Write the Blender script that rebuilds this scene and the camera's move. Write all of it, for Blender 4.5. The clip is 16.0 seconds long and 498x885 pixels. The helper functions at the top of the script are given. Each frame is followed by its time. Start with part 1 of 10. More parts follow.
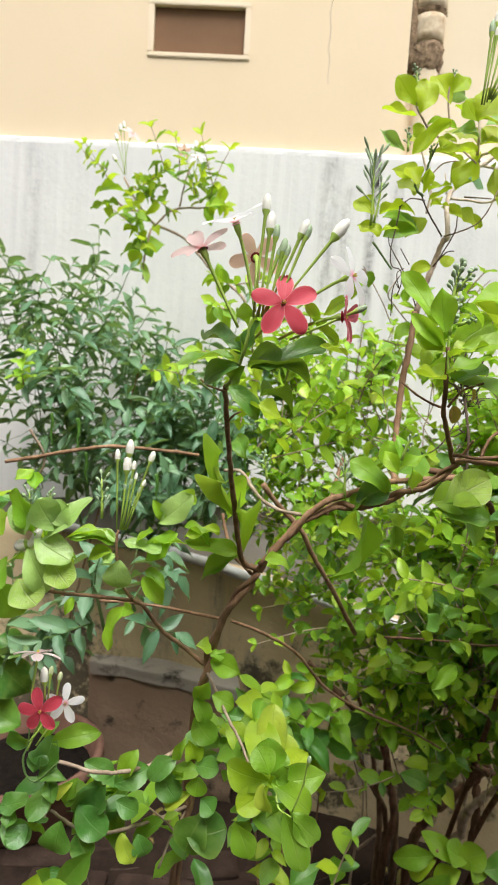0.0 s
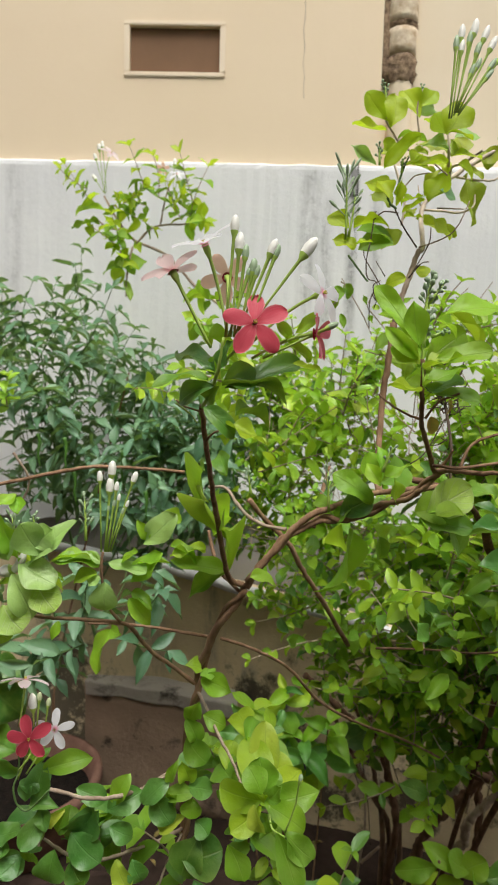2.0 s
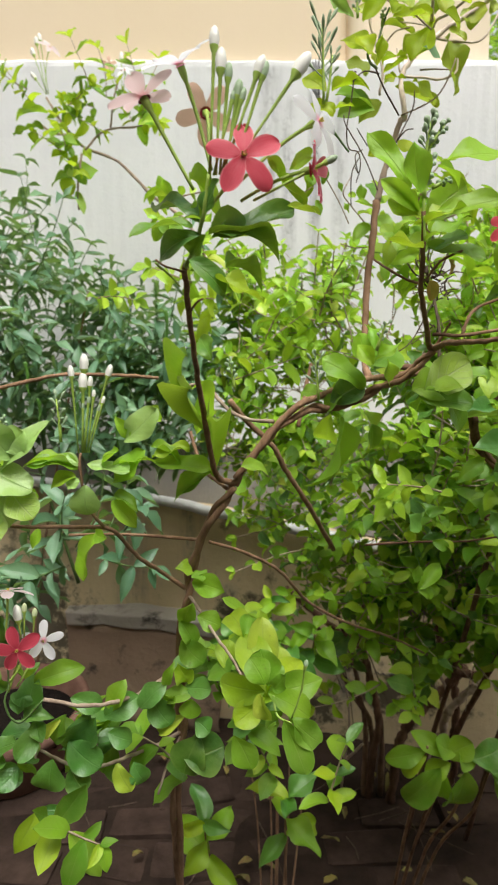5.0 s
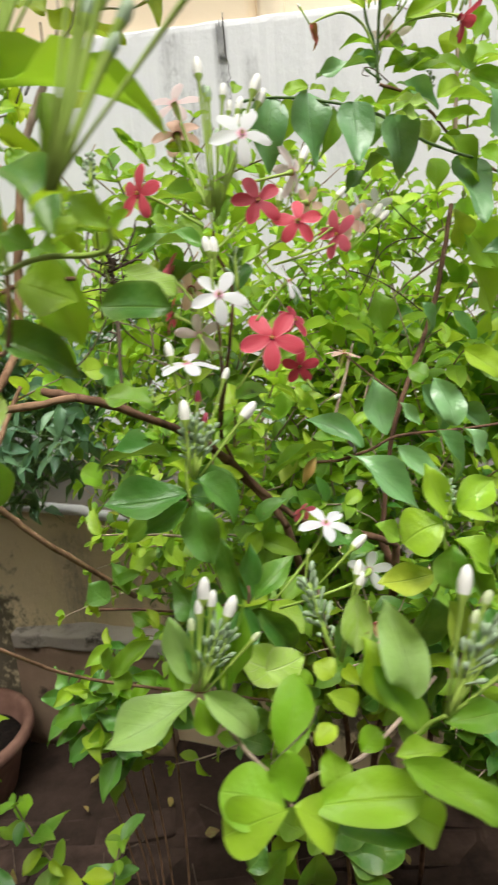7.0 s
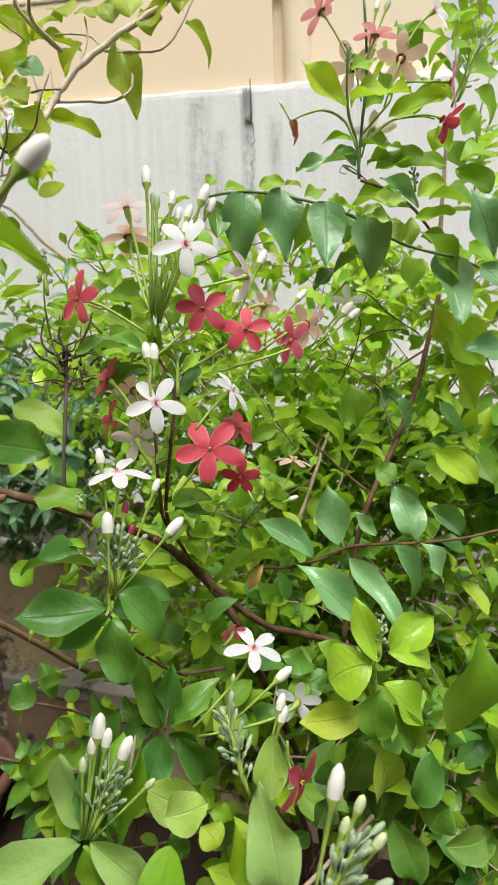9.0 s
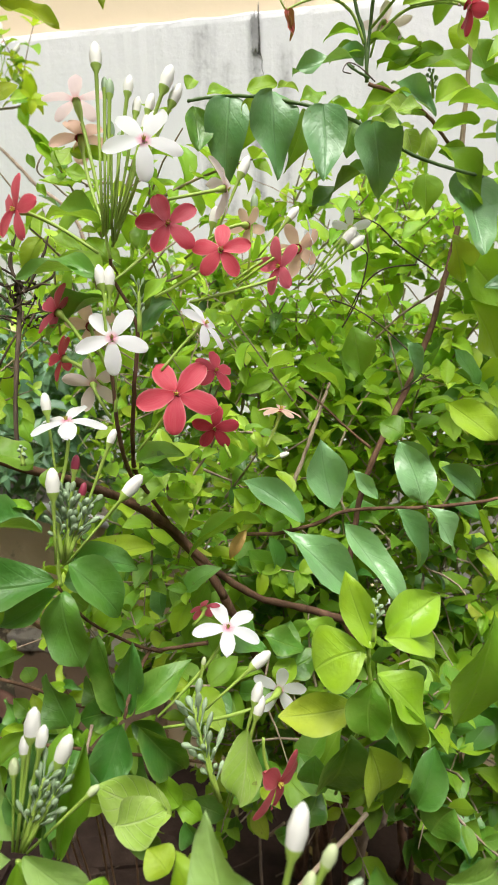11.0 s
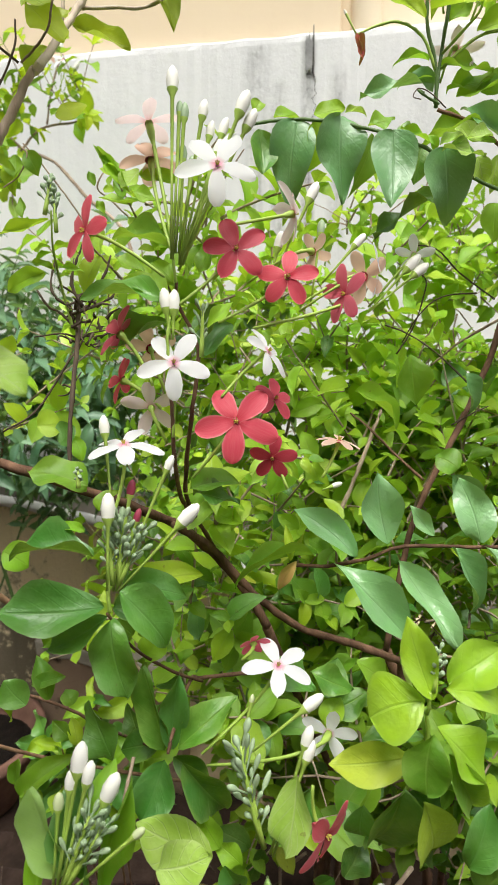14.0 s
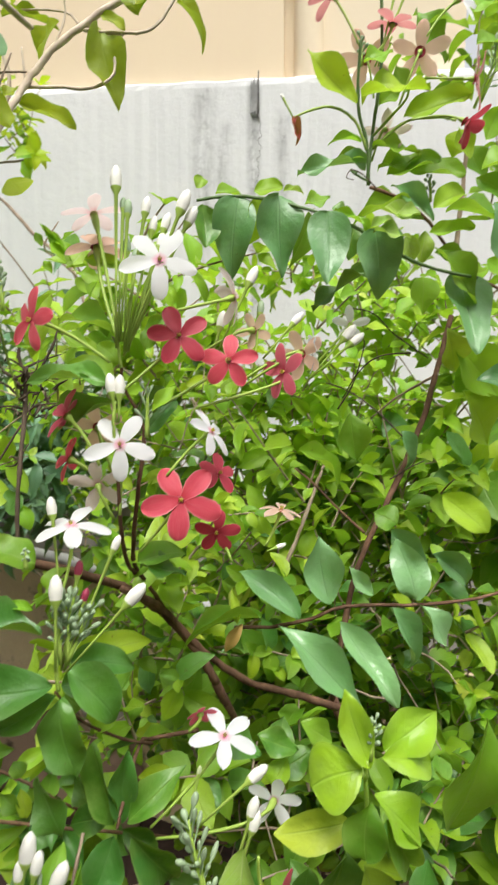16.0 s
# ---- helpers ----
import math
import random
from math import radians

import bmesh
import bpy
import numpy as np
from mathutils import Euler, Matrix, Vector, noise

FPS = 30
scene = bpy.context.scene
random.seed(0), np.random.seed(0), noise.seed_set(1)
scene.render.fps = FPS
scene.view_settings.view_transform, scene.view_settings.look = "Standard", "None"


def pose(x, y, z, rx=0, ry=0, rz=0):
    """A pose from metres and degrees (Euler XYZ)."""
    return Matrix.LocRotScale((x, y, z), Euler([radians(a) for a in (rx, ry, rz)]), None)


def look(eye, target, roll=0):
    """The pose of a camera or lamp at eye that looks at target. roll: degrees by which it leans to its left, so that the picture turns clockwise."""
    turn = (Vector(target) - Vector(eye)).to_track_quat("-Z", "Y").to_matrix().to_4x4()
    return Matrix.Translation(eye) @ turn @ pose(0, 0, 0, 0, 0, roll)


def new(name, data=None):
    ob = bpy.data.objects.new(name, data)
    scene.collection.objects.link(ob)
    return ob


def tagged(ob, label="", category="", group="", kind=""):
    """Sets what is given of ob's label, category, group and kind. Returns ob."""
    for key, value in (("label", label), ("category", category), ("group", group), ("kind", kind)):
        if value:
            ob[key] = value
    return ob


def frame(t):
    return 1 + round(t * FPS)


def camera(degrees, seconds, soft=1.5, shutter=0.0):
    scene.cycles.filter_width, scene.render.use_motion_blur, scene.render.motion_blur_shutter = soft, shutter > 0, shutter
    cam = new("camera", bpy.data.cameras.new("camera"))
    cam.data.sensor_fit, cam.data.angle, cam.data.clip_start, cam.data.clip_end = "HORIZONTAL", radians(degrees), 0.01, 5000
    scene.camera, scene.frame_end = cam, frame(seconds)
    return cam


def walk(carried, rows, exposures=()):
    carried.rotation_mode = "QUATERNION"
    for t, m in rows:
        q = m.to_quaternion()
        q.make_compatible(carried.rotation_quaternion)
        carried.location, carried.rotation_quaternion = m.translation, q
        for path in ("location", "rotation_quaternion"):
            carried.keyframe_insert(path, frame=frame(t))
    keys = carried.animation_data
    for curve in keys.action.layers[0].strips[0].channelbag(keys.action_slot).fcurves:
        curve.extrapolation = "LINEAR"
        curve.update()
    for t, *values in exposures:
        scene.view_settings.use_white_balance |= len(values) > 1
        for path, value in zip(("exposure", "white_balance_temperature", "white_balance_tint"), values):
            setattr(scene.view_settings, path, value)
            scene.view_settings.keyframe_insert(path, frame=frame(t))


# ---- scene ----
cam = camera(43.47, 16.0, soft=1.25, shutter=0.38)
cam.data.dof.use_dof, cam.data.dof.focus_distance, cam.data.dof.aperture_fstop = True, 0.42, cam.data.lens / 1.7
PATH = [
    (0, (0.2061, 0.1777, 1.006), (0.1458, 2.1665, 0.8038), 3.45),
    (0.5, (0.2019, 0.1848, 1.0057), (0.1915, 2.1742, 0.8003), 2.61),
    (1, (0.2043, 0.1836, 1.0089), (0.2166, 2.176, 0.8348), 2.24),
    (1.5, (0.2166, 0.1748, 1.0125), (0.2094, 2.1684, 0.8519), 1.63),
    (2, (0.2153, 0.1781, 1.0113), (0.1783, 2.1709, 0.8456), 1.49),
    (2.5, (0.2008, 0.1813, 1.0076), (0.1613, 2.1733, 0.8333), 2.01),
    (3, (0.2059, 0.1886, 1.0107), (0.1838, 2.181, 0.8387), 1.53),
    (3.5, (0.1988, 0.1918, 1.0149), (0.1557, 2.1835, 0.8381), 1.82),
    (3.7, (0.1919, 0.1911, 1.0068), (0.1333, 2.1796, 0.8012), 1.90),
    (5.8, (0.2145, 0.2436, 0.9635), (0.3628, 2.1979, 0.5652), -2.46),
    (6, (0.2825, 0.2561, 0.9703), (0.4076, 2.213, 0.577), -3.55),
    (6.3, (0.3875, 0.2882, 0.9763), (0.5161, 2.2462, 0.5896), -5.25),
    (6.5, (0.4524, 0.3125, 0.9716), (0.4529, 2.2737, 0.5795), -6.30),
    (6.6, (0.47, 0.3124, 0.9679), (0.4404, 2.2716, 0.5674), -6.00),
    (7, (0.5456, 0.3643, 0.9684), (0.4373, 2.3199, 0.5638), -5.43),
    (7.5, (0.6017, 0.3695, 0.9878), (0.513, 2.3408, 0.6622), -6.09),
    (8, (0.6081, 0.3905, 0.9934), (0.4569, 2.3496, 0.6206), -3.28),
    (8.5, (0.6124, 0.3954, 1.0078), (0.4229, 2.3613, 0.6927), -3.19),
    (9, (0.6124, 0.3967, 1.0133), (0.4171, 2.3666, 0.7278), -2.33),
    (9.2, (0.6093, 0.393, 1.0104), (0.4275, 2.3651, 0.7315), -1.98),
    (11.3, (0.63, 0.4813, 0.9929), (0.3628, 2.4198, 0.5799), -1.87),
    (11.5, (0.6287, 0.4897, 0.9943), (0.3486, 2.4266, 0.5821), -1.17),
    (12, (0.622, 0.4934, 0.9954), (0.2817, 2.4267, 0.6124), -0.39),
    (12.5, (0.6169, 0.484, 0.9977), (0.2881, 2.4205, 0.621), -0.47),
    (13, (0.6113, 0.4772, 1.0009), (0.2786, 2.4161, 0.6405), 0.10),
    (13.5, (0.6106, 0.4739, 1.0019), (0.2811, 2.4125, 0.6372), 0.28),
    (14, (0.6111, 0.4736, 1.001), (0.268, 2.4108, 0.6409), -0.31),
    (14.5, (0.6105, 0.4689, 1.0051), (0.2892, 2.4116, 0.6545), -0.19),
    (15, (0.6066, 0.4644, 1.0057), (0.2924, 2.4078, 0.6526), 0.11),
    (15.5, (0.616, 0.4599, 1.0147), (0.3107, 2.4073, 0.6764), -0.22),
    (16, (0.6185, 0.4643, 1.0374), (0.4223, 2.4316, 0.735), -0.35),
]
walk(cam, [(t, look(eye, target, roll)) for t, eye, target, roll in PATH],
     exposures=((0.0, 0.71), (1.0, 0.65), (1.6, 0.40), (2.0, 0.29), (2.5, 0.22), (3.7, 0.28), (5.8, 0.59), (6.5, 0.59), (7.2, 0.5), (8.0, 0.25), (8.5, 0.29), (9.0, 0.49), (12.0, 0.62), (16.0, 0.59)))

# ---- daylight: bright overcast, open sky over the yard ----
world = bpy.data.worlds.new("sky")
scene.world = world
world.use_nodes = True
sky = world.node_tree.nodes.new("ShaderNodeTexSky")
sky.sky_type, sky.sun_disc = "NISHITA", False
sky.sun_elevation, sky.sun_rotation = radians(67), radians(168)
sky.air_density, sky.dust_density, sky.ozone_density = 1.0, 4.0, 1.0
hue = world.node_tree.nodes.new("ShaderNodeHueSaturation")
hue.inputs["Saturation"].default_value = 0.1
world.node_tree.links.new(sky.outputs[0], hue.inputs["Color"])
world.node_tree.links.new(hue.outputs[0], world.node_tree.nodes["Background"].inputs["Color"])
world.node_tree.nodes["Background"].inputs["Strength"].default_value = 0.15
sun_data = bpy.data.lights.new("sun", "SUN")
sun_data.energy, sun_data.angle, sun_data.color = 2.4, radians(30), (1.0, 0.96, 0.9)
sun = new("sun", sun_data)
sun.matrix_world = look((0.9, -1.3, 6.0), (0.4, 1.0, 0.6))

GROUND = -0.27


# ---- material tools ----
class Nodes:
    """A short way to write node trees."""

    def __init__(self, name, mat=None):
        self.mat = mat or bpy.data.materials.new(name)
        self.mat.use_nodes = True
        self.tree = self.mat.node_tree
        self.bsdf = self.tree.nodes["Principled BSDF"]
        self.out = self.tree.nodes["Material Output"]

    def node(self, kind, ins=None, **props):
        n = self.tree.nodes.new("ShaderNode" + kind)
        for key, value in props.items():
            setattr(n, key, value)
        for key, value in (ins or {}).items():
            self.put(n.inputs[key], value)
        return n

    def put(self, socket, value):
        if hasattr(value, "is_output"):
            self.tree.links.new(value, socket)
        else:
            socket.default_value = value

    def maths(self, op, a, b=0.0, c=0.0):
        n = self.node("Math", operation=op)
        for s, v in zip(n.inputs, (a, b, c)):
            self.put(s, v)
        return n.outputs[0]

    def ramp(self, fac, stops):
        n = self.node("ValToRGB", {0: fac})
        e = n.color_ramp.elements
        while len(e) < len(stops):
            e.new(0.5)
        for el, (p, c) in zip(e, stops):
            el.position, el.color = p, (*c, 1) if len(c) == 3 else c
        return n.outputs[0]

    def grey(self, fac, lo, hi):
        n = self.node("MapRange", {0: fac, 1: lo, 2: hi})
        return n.outputs[0]

    def noise(self, scale, detail=4.0, rough=0.55, vector=None):
        n = self.node("TexNoise", {"Scale": scale, "Detail": detail, "Roughness": rough})
        if vector is not None:
            self.put(n.inputs["Vector"], vector)
        return n.outputs["Fac"]

    def mix(self, fac, a, b, blend="MIX"):
        n = self.node("Mix", data_type="RGBA", blend_type=blend)
        for key, v in ((0, fac), (6, a), (7, b)):
            if isinstance(v, tuple) and len(v) == 3:
                v = (*v, 1)
            self.put(n.inputs[key], v)
        return n.outputs[2]

    def bump(self, height, strength, distance=0.01):
        n = self.node("Bump", {"Height": height, "Strength": strength, "Distance": distance})
        self.put(self.bsdf.inputs["Normal"], n.outputs[0])
        return n.outputs[0]

    def place(self):
        return self.node("NewGeometry").outputs["Position"]

    def set(self, **ins):
        for key, v in ins.items():
            if isinstance(v, tuple) and len(v) == 3:
                v = (*v, 1)
            self.put(self.bsdf.inputs[key.replace("_", " ")], v)
        return self.mat


def leaf_material(name, stops, rough=0.5, glow=0.3, vein=0.5, pale=(0.34, 0.46, 0.1), turn=0.5, spec=0.55):
    """A leaf: colour by the leaf, midrib and side veins by its length and width, light that shines through."""
    m = Nodes(name)
    rnd = m.maths("FRACT", m.maths("ADD", m.node("ObjectInfo").outputs["Random"], m.node("NewGeometry").outputs["Random Per Island"]))
    base = m.ramp(rnd, [(p, (min(1, 1.6 * c[0]), min(1, 1.46 * c[1]), 1.05 * c[2])) for p, c in stops])
    drift = m.noise(17.0, 2.0, 0.5, m.place())
    base = m.mix(m.maths("MULTIPLY", m.grey(drift, 0.46, 0.72), turn), base, m.mix(0.55, base, (0.4, 0.5, 0.03)))
    uv = m.node("SeparateXYZ", {0: m.node("TexCoord").outputs["UV"]})
    across = m.maths("ABSOLUTE", m.maths("SUBTRACT", uv.outputs[0], 0.5))
    mid = m.maths("SUBTRACT", 1.0, m.grey(across, 0.0, 0.035))
    phase = m.maths("SUBTRACT", uv.outputs[1], m.maths("MULTIPLY", across, 0.7))
    wave = m.maths("SINE", m.maths("ADD", m.maths("MULTIPLY", phase, 33.0), m.maths("MULTIPLY", drift, 6.0)))
    side = m.maths("MULTIPLY", m.grey(wave, 0.9, 1.0), 0.6 if vein > 0.85 else 0.13)
    veins = m.maths("MAXIMUM", mid, side)
    blotch = m.noise(60.0, 3.0, 0.6, m.place())
    col = m.mix(m.grey(blotch, 0.42, 0.78), base, m.mix(0.35, base, pale))
    edge = m.grey(across, 0.40, 0.5)
    col = m.mix(m.maths("MULTIPLY", edge, 0.3), col, pale)
    col = m.mix(m.maths("MULTIPLY", veins, vein * 0.55), col, pale)
    col = m.mix(m.maths("MULTIPLY", m.grey(m.noise(150.0, 3.0, 0.6, m.place()), 0.71, 0.75), 0.55), col, (0.15, 0.1, 0.03))
    relief = m.maths("ADD", m.maths("MULTIPLY", veins, -0.6), m.maths("ADD", m.maths("MULTIPLY", m.noise(300.0, 2.0, 0.5, m.place()), 0.2), m.maths("MULTIPLY", m.noise(75.0, 3.0, 0.6, m.place()), 1.2)))
    m.bump(m.maths("ADD", relief, m.maths("MULTIPLY", wave, 0.06)), 0.4, 0.002)
    m.set(Base_Color=col, Roughness=m.maths("ADD", rough - 0.13, m.maths("MULTIPLY", blotch, 0.22)))
    m.bsdf.inputs["Specular IOR Level"].default_value = spec
    thin = m.node("BsdfTranslucent", {"Color": m.mix(0.55, col, (0.42, 0.62, 0.03))})
    both = m.node("MixShader", {0: glow, 1: m.bsdf.outputs[0], 2: thin.outputs[0]})
    m.put(m.out.inputs["Surface"], both.outputs[0])
    return m.mat


LEAF = {
    "mid": leaf_material("creeper_leaf", ((0.0, (0.06, 0.18, 0.022)), (0.45, (0.11, 0.28, 0.022)), (0.8, (0.18, 0.36, 0.022)), (1.0, (0.28, 0.42, 0.015))), glow=0.42),
    "young": leaf_material("young_leaf", ((0.0, (0.15, 0.38, 0.024)), (0.6, (0.22, 0.44, 0.03)), (1.0, (0.33, 0.5, 0.034))), glow=0.46),
    # the dark look has shade put into its green
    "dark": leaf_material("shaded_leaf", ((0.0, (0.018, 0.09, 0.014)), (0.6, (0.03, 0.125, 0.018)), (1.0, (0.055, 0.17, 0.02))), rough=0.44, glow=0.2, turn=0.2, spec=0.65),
    "gloss": leaf_material("glossy_leaf", ((0.0, (0.06, 0.19, 0.078)), (1.0, (0.105, 0.265, 0.12))), rough=0.45, glow=0.2, vein=0.4, turn=0.08, pale=(0.26, 0.4, 0.22), spec=1.0),
    # base colour paled to hold the sky's reflection on the long leaves
    "sheen": leaf_material("long_glossy_leaf", ((0.0, (0.1, 0.27, 0.13)), (1.0, (0.16, 0.35, 0.19))), rough=0.38, glow=0.25, vein=0.3, turn=0.05, pale=(0.3, 0.44, 0.27), spec=1.0),
    "blue": leaf_material("chilli_leaf", ((0.0, (0.042, 0.12, 0.092)), (0.6, (0.075, 0.185, 0.145)), (1.0, (0.13, 0.26, 0.19))), rough=0.42, glow=0.3, vein=0.3, turn=0.05, pale=(0.22, 0.32, 0.2)),
    "under": leaf_material("leaf_underside", ((0.0, (0.17, 0.33, 0.06)), (1.0, (0.26, 0.42, 0.08))), rough=0.6, glow=0.3, vein=0.9, pale=(0.5, 0.55, 0.3)),
    "yellow": leaf_material("yellowing_leaf", ((0.0, (0.25, 0.4, 0.05)), (1.0, (0.36, 0.44, 0.06))), glow=0.35, vein=0.8),
    # deep green of broad leaves, also put on low leaves as their shade
    "deep": leaf_material("broad_and_shaded_leaf", ((0.0, (0.026, 0.125, 0.022)), (0.6, (0.045, 0.17, 0.03)), (1.0, (0.075, 0.22, 0.035))), rough=0.46, glow=0.24, vein=0.35, turn=0.25, pale=(0.24, 0.4, 0.14), spec=0.75),
    # pale green paints in the sky sheen on leaves that catch light
    "pale": leaf_material("pale_leaf", ((0.0, (0.2, 0.37, 0.13)), (1.0, (0.27, 0.45, 0.18))), rough=0.4, glow=0.35, vein=0.3, turn=0.2, pale=(0.4, 0.52, 0.28)),
    "fresh": leaf_material("fresh_leaf", ((0.0, (0.2, 0.42, 0.02)), (0.6, (0.27, 0.48, 0.03)), (1.0, (0.36, 0.54, 0.05))), rough=0.42, glow=0.4, vein=0.4, pale=(0.42, 0.6, 0.16), spec=0.7),
    # yellower green for the upper leaves, their back light put into the colour
    "lime": leaf_material("lit_leaf", ((0.0, (0.27, 0.42, 0.012)), (1.0, (0.38, 0.5, 0.014))), rough=0.5, glow=0.58, vein=0.4, turn=0.3, pale=(0.5, 0.6, 0.06)),
    "wilted": leaf_material("wilted_petal", ((0.0, (0.26, 0.025, 0.06)), (1.0, (0.4, 0.06, 0.11))), glow=0.3, vein=0.2, turn=0.0, pale=(0.5, 0.2, 0.2)),
    "olive": leaf_material("olive_leaf", ((0.0, (0.16, 0.22, 0.012)), (1.0, (0.26, 0.32, 0.016))), glow=0.45, vein=0.6),
    "litter": leaf_material("fallen_leaf", ((0.0, (0.06, 0.036, 0.02)), (1.0, (0.16, 0.1, 0.05))), rough=0.8, glow=0.08),
    "dry": leaf_material("dry_leaf", ((0.0, (0.32, 0.2, 0.09)), (1.0, (0.4, 0.26, 0.12))), rough=0.7, glow=0.2),
}


def petal_material(name, inner, outer, rim, rough=0.55, glow=0.42, throat=0.3):
    m = Nodes(name)
    uv = m.node("SeparateXYZ", {0: m.node("TexCoord").outputs["UV"]})
    across = m.maths("ABSOLUTE", m.maths("SUBTRACT", uv.outputs[0], 0.5))
    rnd = m.node("ObjectInfo").outputs["Random"]
    col = m.mix(m.grey(uv.outputs[1], 0.04, throat), inner, outer)
    col = m.mix(m.maths("MULTIPLY", m.grey(across, 0.4, 0.5), 0.7), col, rim)
    streak = m.noise(1.0, 2.0, 0.5, m.node("CombineXYZ", {0: m.maths("MULTIPLY", uv.outputs[0], 26.0), 1: m.maths("MULTIPLY", uv.outputs[1], 2.5), 2: m.maths("MULTIPLY", rnd, 40.0)}).outputs[0])
    col = m.mix(m.maths("MULTIPLY", m.grey(streak, 0.4, 0.75), 0.15), col, rim)
    m.bump(streak, 0.1, 0.001)
    m.set(Base_Color=col, Roughness=rough)
    m.bsdf.inputs["Sheen Weight"].default_value = 0.15
    thin = m.node("BsdfTranslucent", {"Color": col})
    both = m.node("MixShader", {0: glow, 1: m.bsdf.outputs[0], 2: thin.outputs[0]})
    m.put(m.out.inputs["Surface"], both.outputs[0])
    return m.mat


PETAL = {
    "red": petal_material("red_petal", (0.62, 0.03, 0.06), (0.77, 0.075, 0.122), (0.88, 0.34, 0.37)),
    "crimson": petal_material("crimson_petal", (0.4, 0.018, 0.04), (0.56, 0.045, 0.082), (0.72, 0.2, 0.24)),
    "rose": petal_material("rose_petal", (0.7, 0.22, 0.22), (0.78, 0.3, 0.31), (0.84, 0.55, 0.55)),
    "faded": petal_material("faded_pink_petal", (0.8, 0.46, 0.46), (0.9, 0.68, 0.68), (0.92, 0.8, 0.8), glow=0.5),
    "pink": petal_material("pink_petal", (0.66, 0.06, 0.12), (0.75, 0.12, 0.19), (0.84, 0.36, 0.42)),
    "white": petal_material("white_petal", (0.84, 0.36, 0.5), (0.93, 0.93, 0.98), (0.94, 0.94, 0.98), glow=0.5, throat=0.2),
    "blush": petal_material("blush_petal", (0.8, 0.48, 0.5), (0.84, 0.7, 0.7), (0.87, 0.78, 0.78), glow=0.5),
    "salmon": petal_material("petal_underside", (0.74, 0.48, 0.36), (0.87, 0.6, 0.48), (0.88, 0.68, 0.58), rough=0.7, glow=0.55),
}


def bark_material(name, dark, light, scale=1.0, rough=0.85):
    m = Nodes(name)
    p = m.node("Mapping", {"Vector": m.place(), "Scale": (90 * scale, 90 * scale, 22 * scale)}).outputs[0]
    a, b = m.noise(1.0, 6.0, 0.65, p), m.noise(14.0, 3.0, 0.6, m.place())
    col = m.mix(m.grey(a, 0.3, 0.72), dark, light)
    col = m.mix(m.maths("MULTIPLY", m.grey(b, 0.5, 0.75), 0.5), col, tuple(0.55 * c for c in dark))
    m.bump(a, 0.7, 0.003)
    m.bsdf.inputs["Specular IOR Level"].default_value = 0.2
    return m.set(Base_Color=col, Roughness=rough)


BARK = bark_material("brown_bark", (0.155, 0.086, 0.047), (0.44, 0.27, 0.165))
BARK_DARK = bark_material("dark_bark", (0.075, 0.04, 0.024), (0.25, 0.14, 0.088))
# brighter bark for overhead twigs, the sky's light put into its colour
LIT_TWIG = bark_material("lit_twig", (0.5, 0.4, 0.31), (0.78, 0.67, 0.55))
TWIG = bark_material("grey_twig", (0.28, 0.2, 0.142), (0.54, 0.43, 0.33))
DEAD = bark_material("dead_twig", (0.055, 0.04, 0.03), (0.17, 0.125, 0.09))
ROOT = bark_material("root_bark", (0.13, 0.078, 0.045), (0.34, 0.22, 0.14))


def stalk_material(name, low, high):
    m = Nodes(name)
    n = m.noise(45.0, 3.0, 0.5, m.place())
    m.bump(n, 0.2, 0.001)
    col = m.mix(n, low, high)
    m.set(Base_Color=col, Roughness=0.5)
    m.bsdf.inputs["Subsurface Weight"].default_value = 0.0
    return m.mat


STALK = stalk_material("green_stalk", (0.27, 0.42, 0.06), (0.42, 0.57, 0.11))
STALK_DARK = stalk_material("dark_stalk", (0.06, 0.13, 0.03), (0.12, 0.2, 0.05))
STALK_GREY = stalk_material("silvery_bud_skin", (0.22, 0.33, 0.17), (0.40, 0.50, 0.33))
BUD = stalk_material("white_bud_skin", (0.72, 0.72, 0.62), (0.84, 0.83, 0.78))
BUD_GREEN = stalk_material("greenish_bud_skin", (0.42, 0.52, 0.24), (0.62, 0.66, 0.42))
BUD_RED = stalk_material("red_bud_skin", (0.22, 0.02, 0.05), (0.34, 0.04, 0.08))
THROAT = stalk_material("pink_throat", (0.7, 0.2, 0.34), (0.8, 0.36, 0.48))
THROAT_RED = stalk_material("crimson_throat", (0.28, 0.02, 0.04), (0.42, 0.03, 0.06))
EYE = stalk_material("flower_eye", (0.5, 0.5, 0.06), (0.68, 0.55, 0.1))
CHILLI = stalk_material("green_chilli", (0.05, 0.15, 0.02), (0.1, 0.24, 0.03))

# ---- building tools ----
SPOT = {}


def thing(name, place, label, category, group="", kind=""):
    ob = new(name)
    ob.empty_display_size = 0.05
    ob.matrix_basis = SPOT[ob] = Matrix.Translation(place)
    return tagged(ob, label, category, group, kind)


def under(name, mesh, parent, m=None, label="", kind=""):
    """A mesh object under a thing or part, at the world matrix m."""
    ob = new(name, mesh)
    SPOT[ob] = m if m is not None else Matrix()
    if parent is not None:
        ob.parent = parent
        ob.matrix_basis = SPOT[parent].inverted() @ SPOT[ob]
    else:
        ob.matrix_basis = SPOT[ob]
    return tagged(ob, label, "", "", kind)


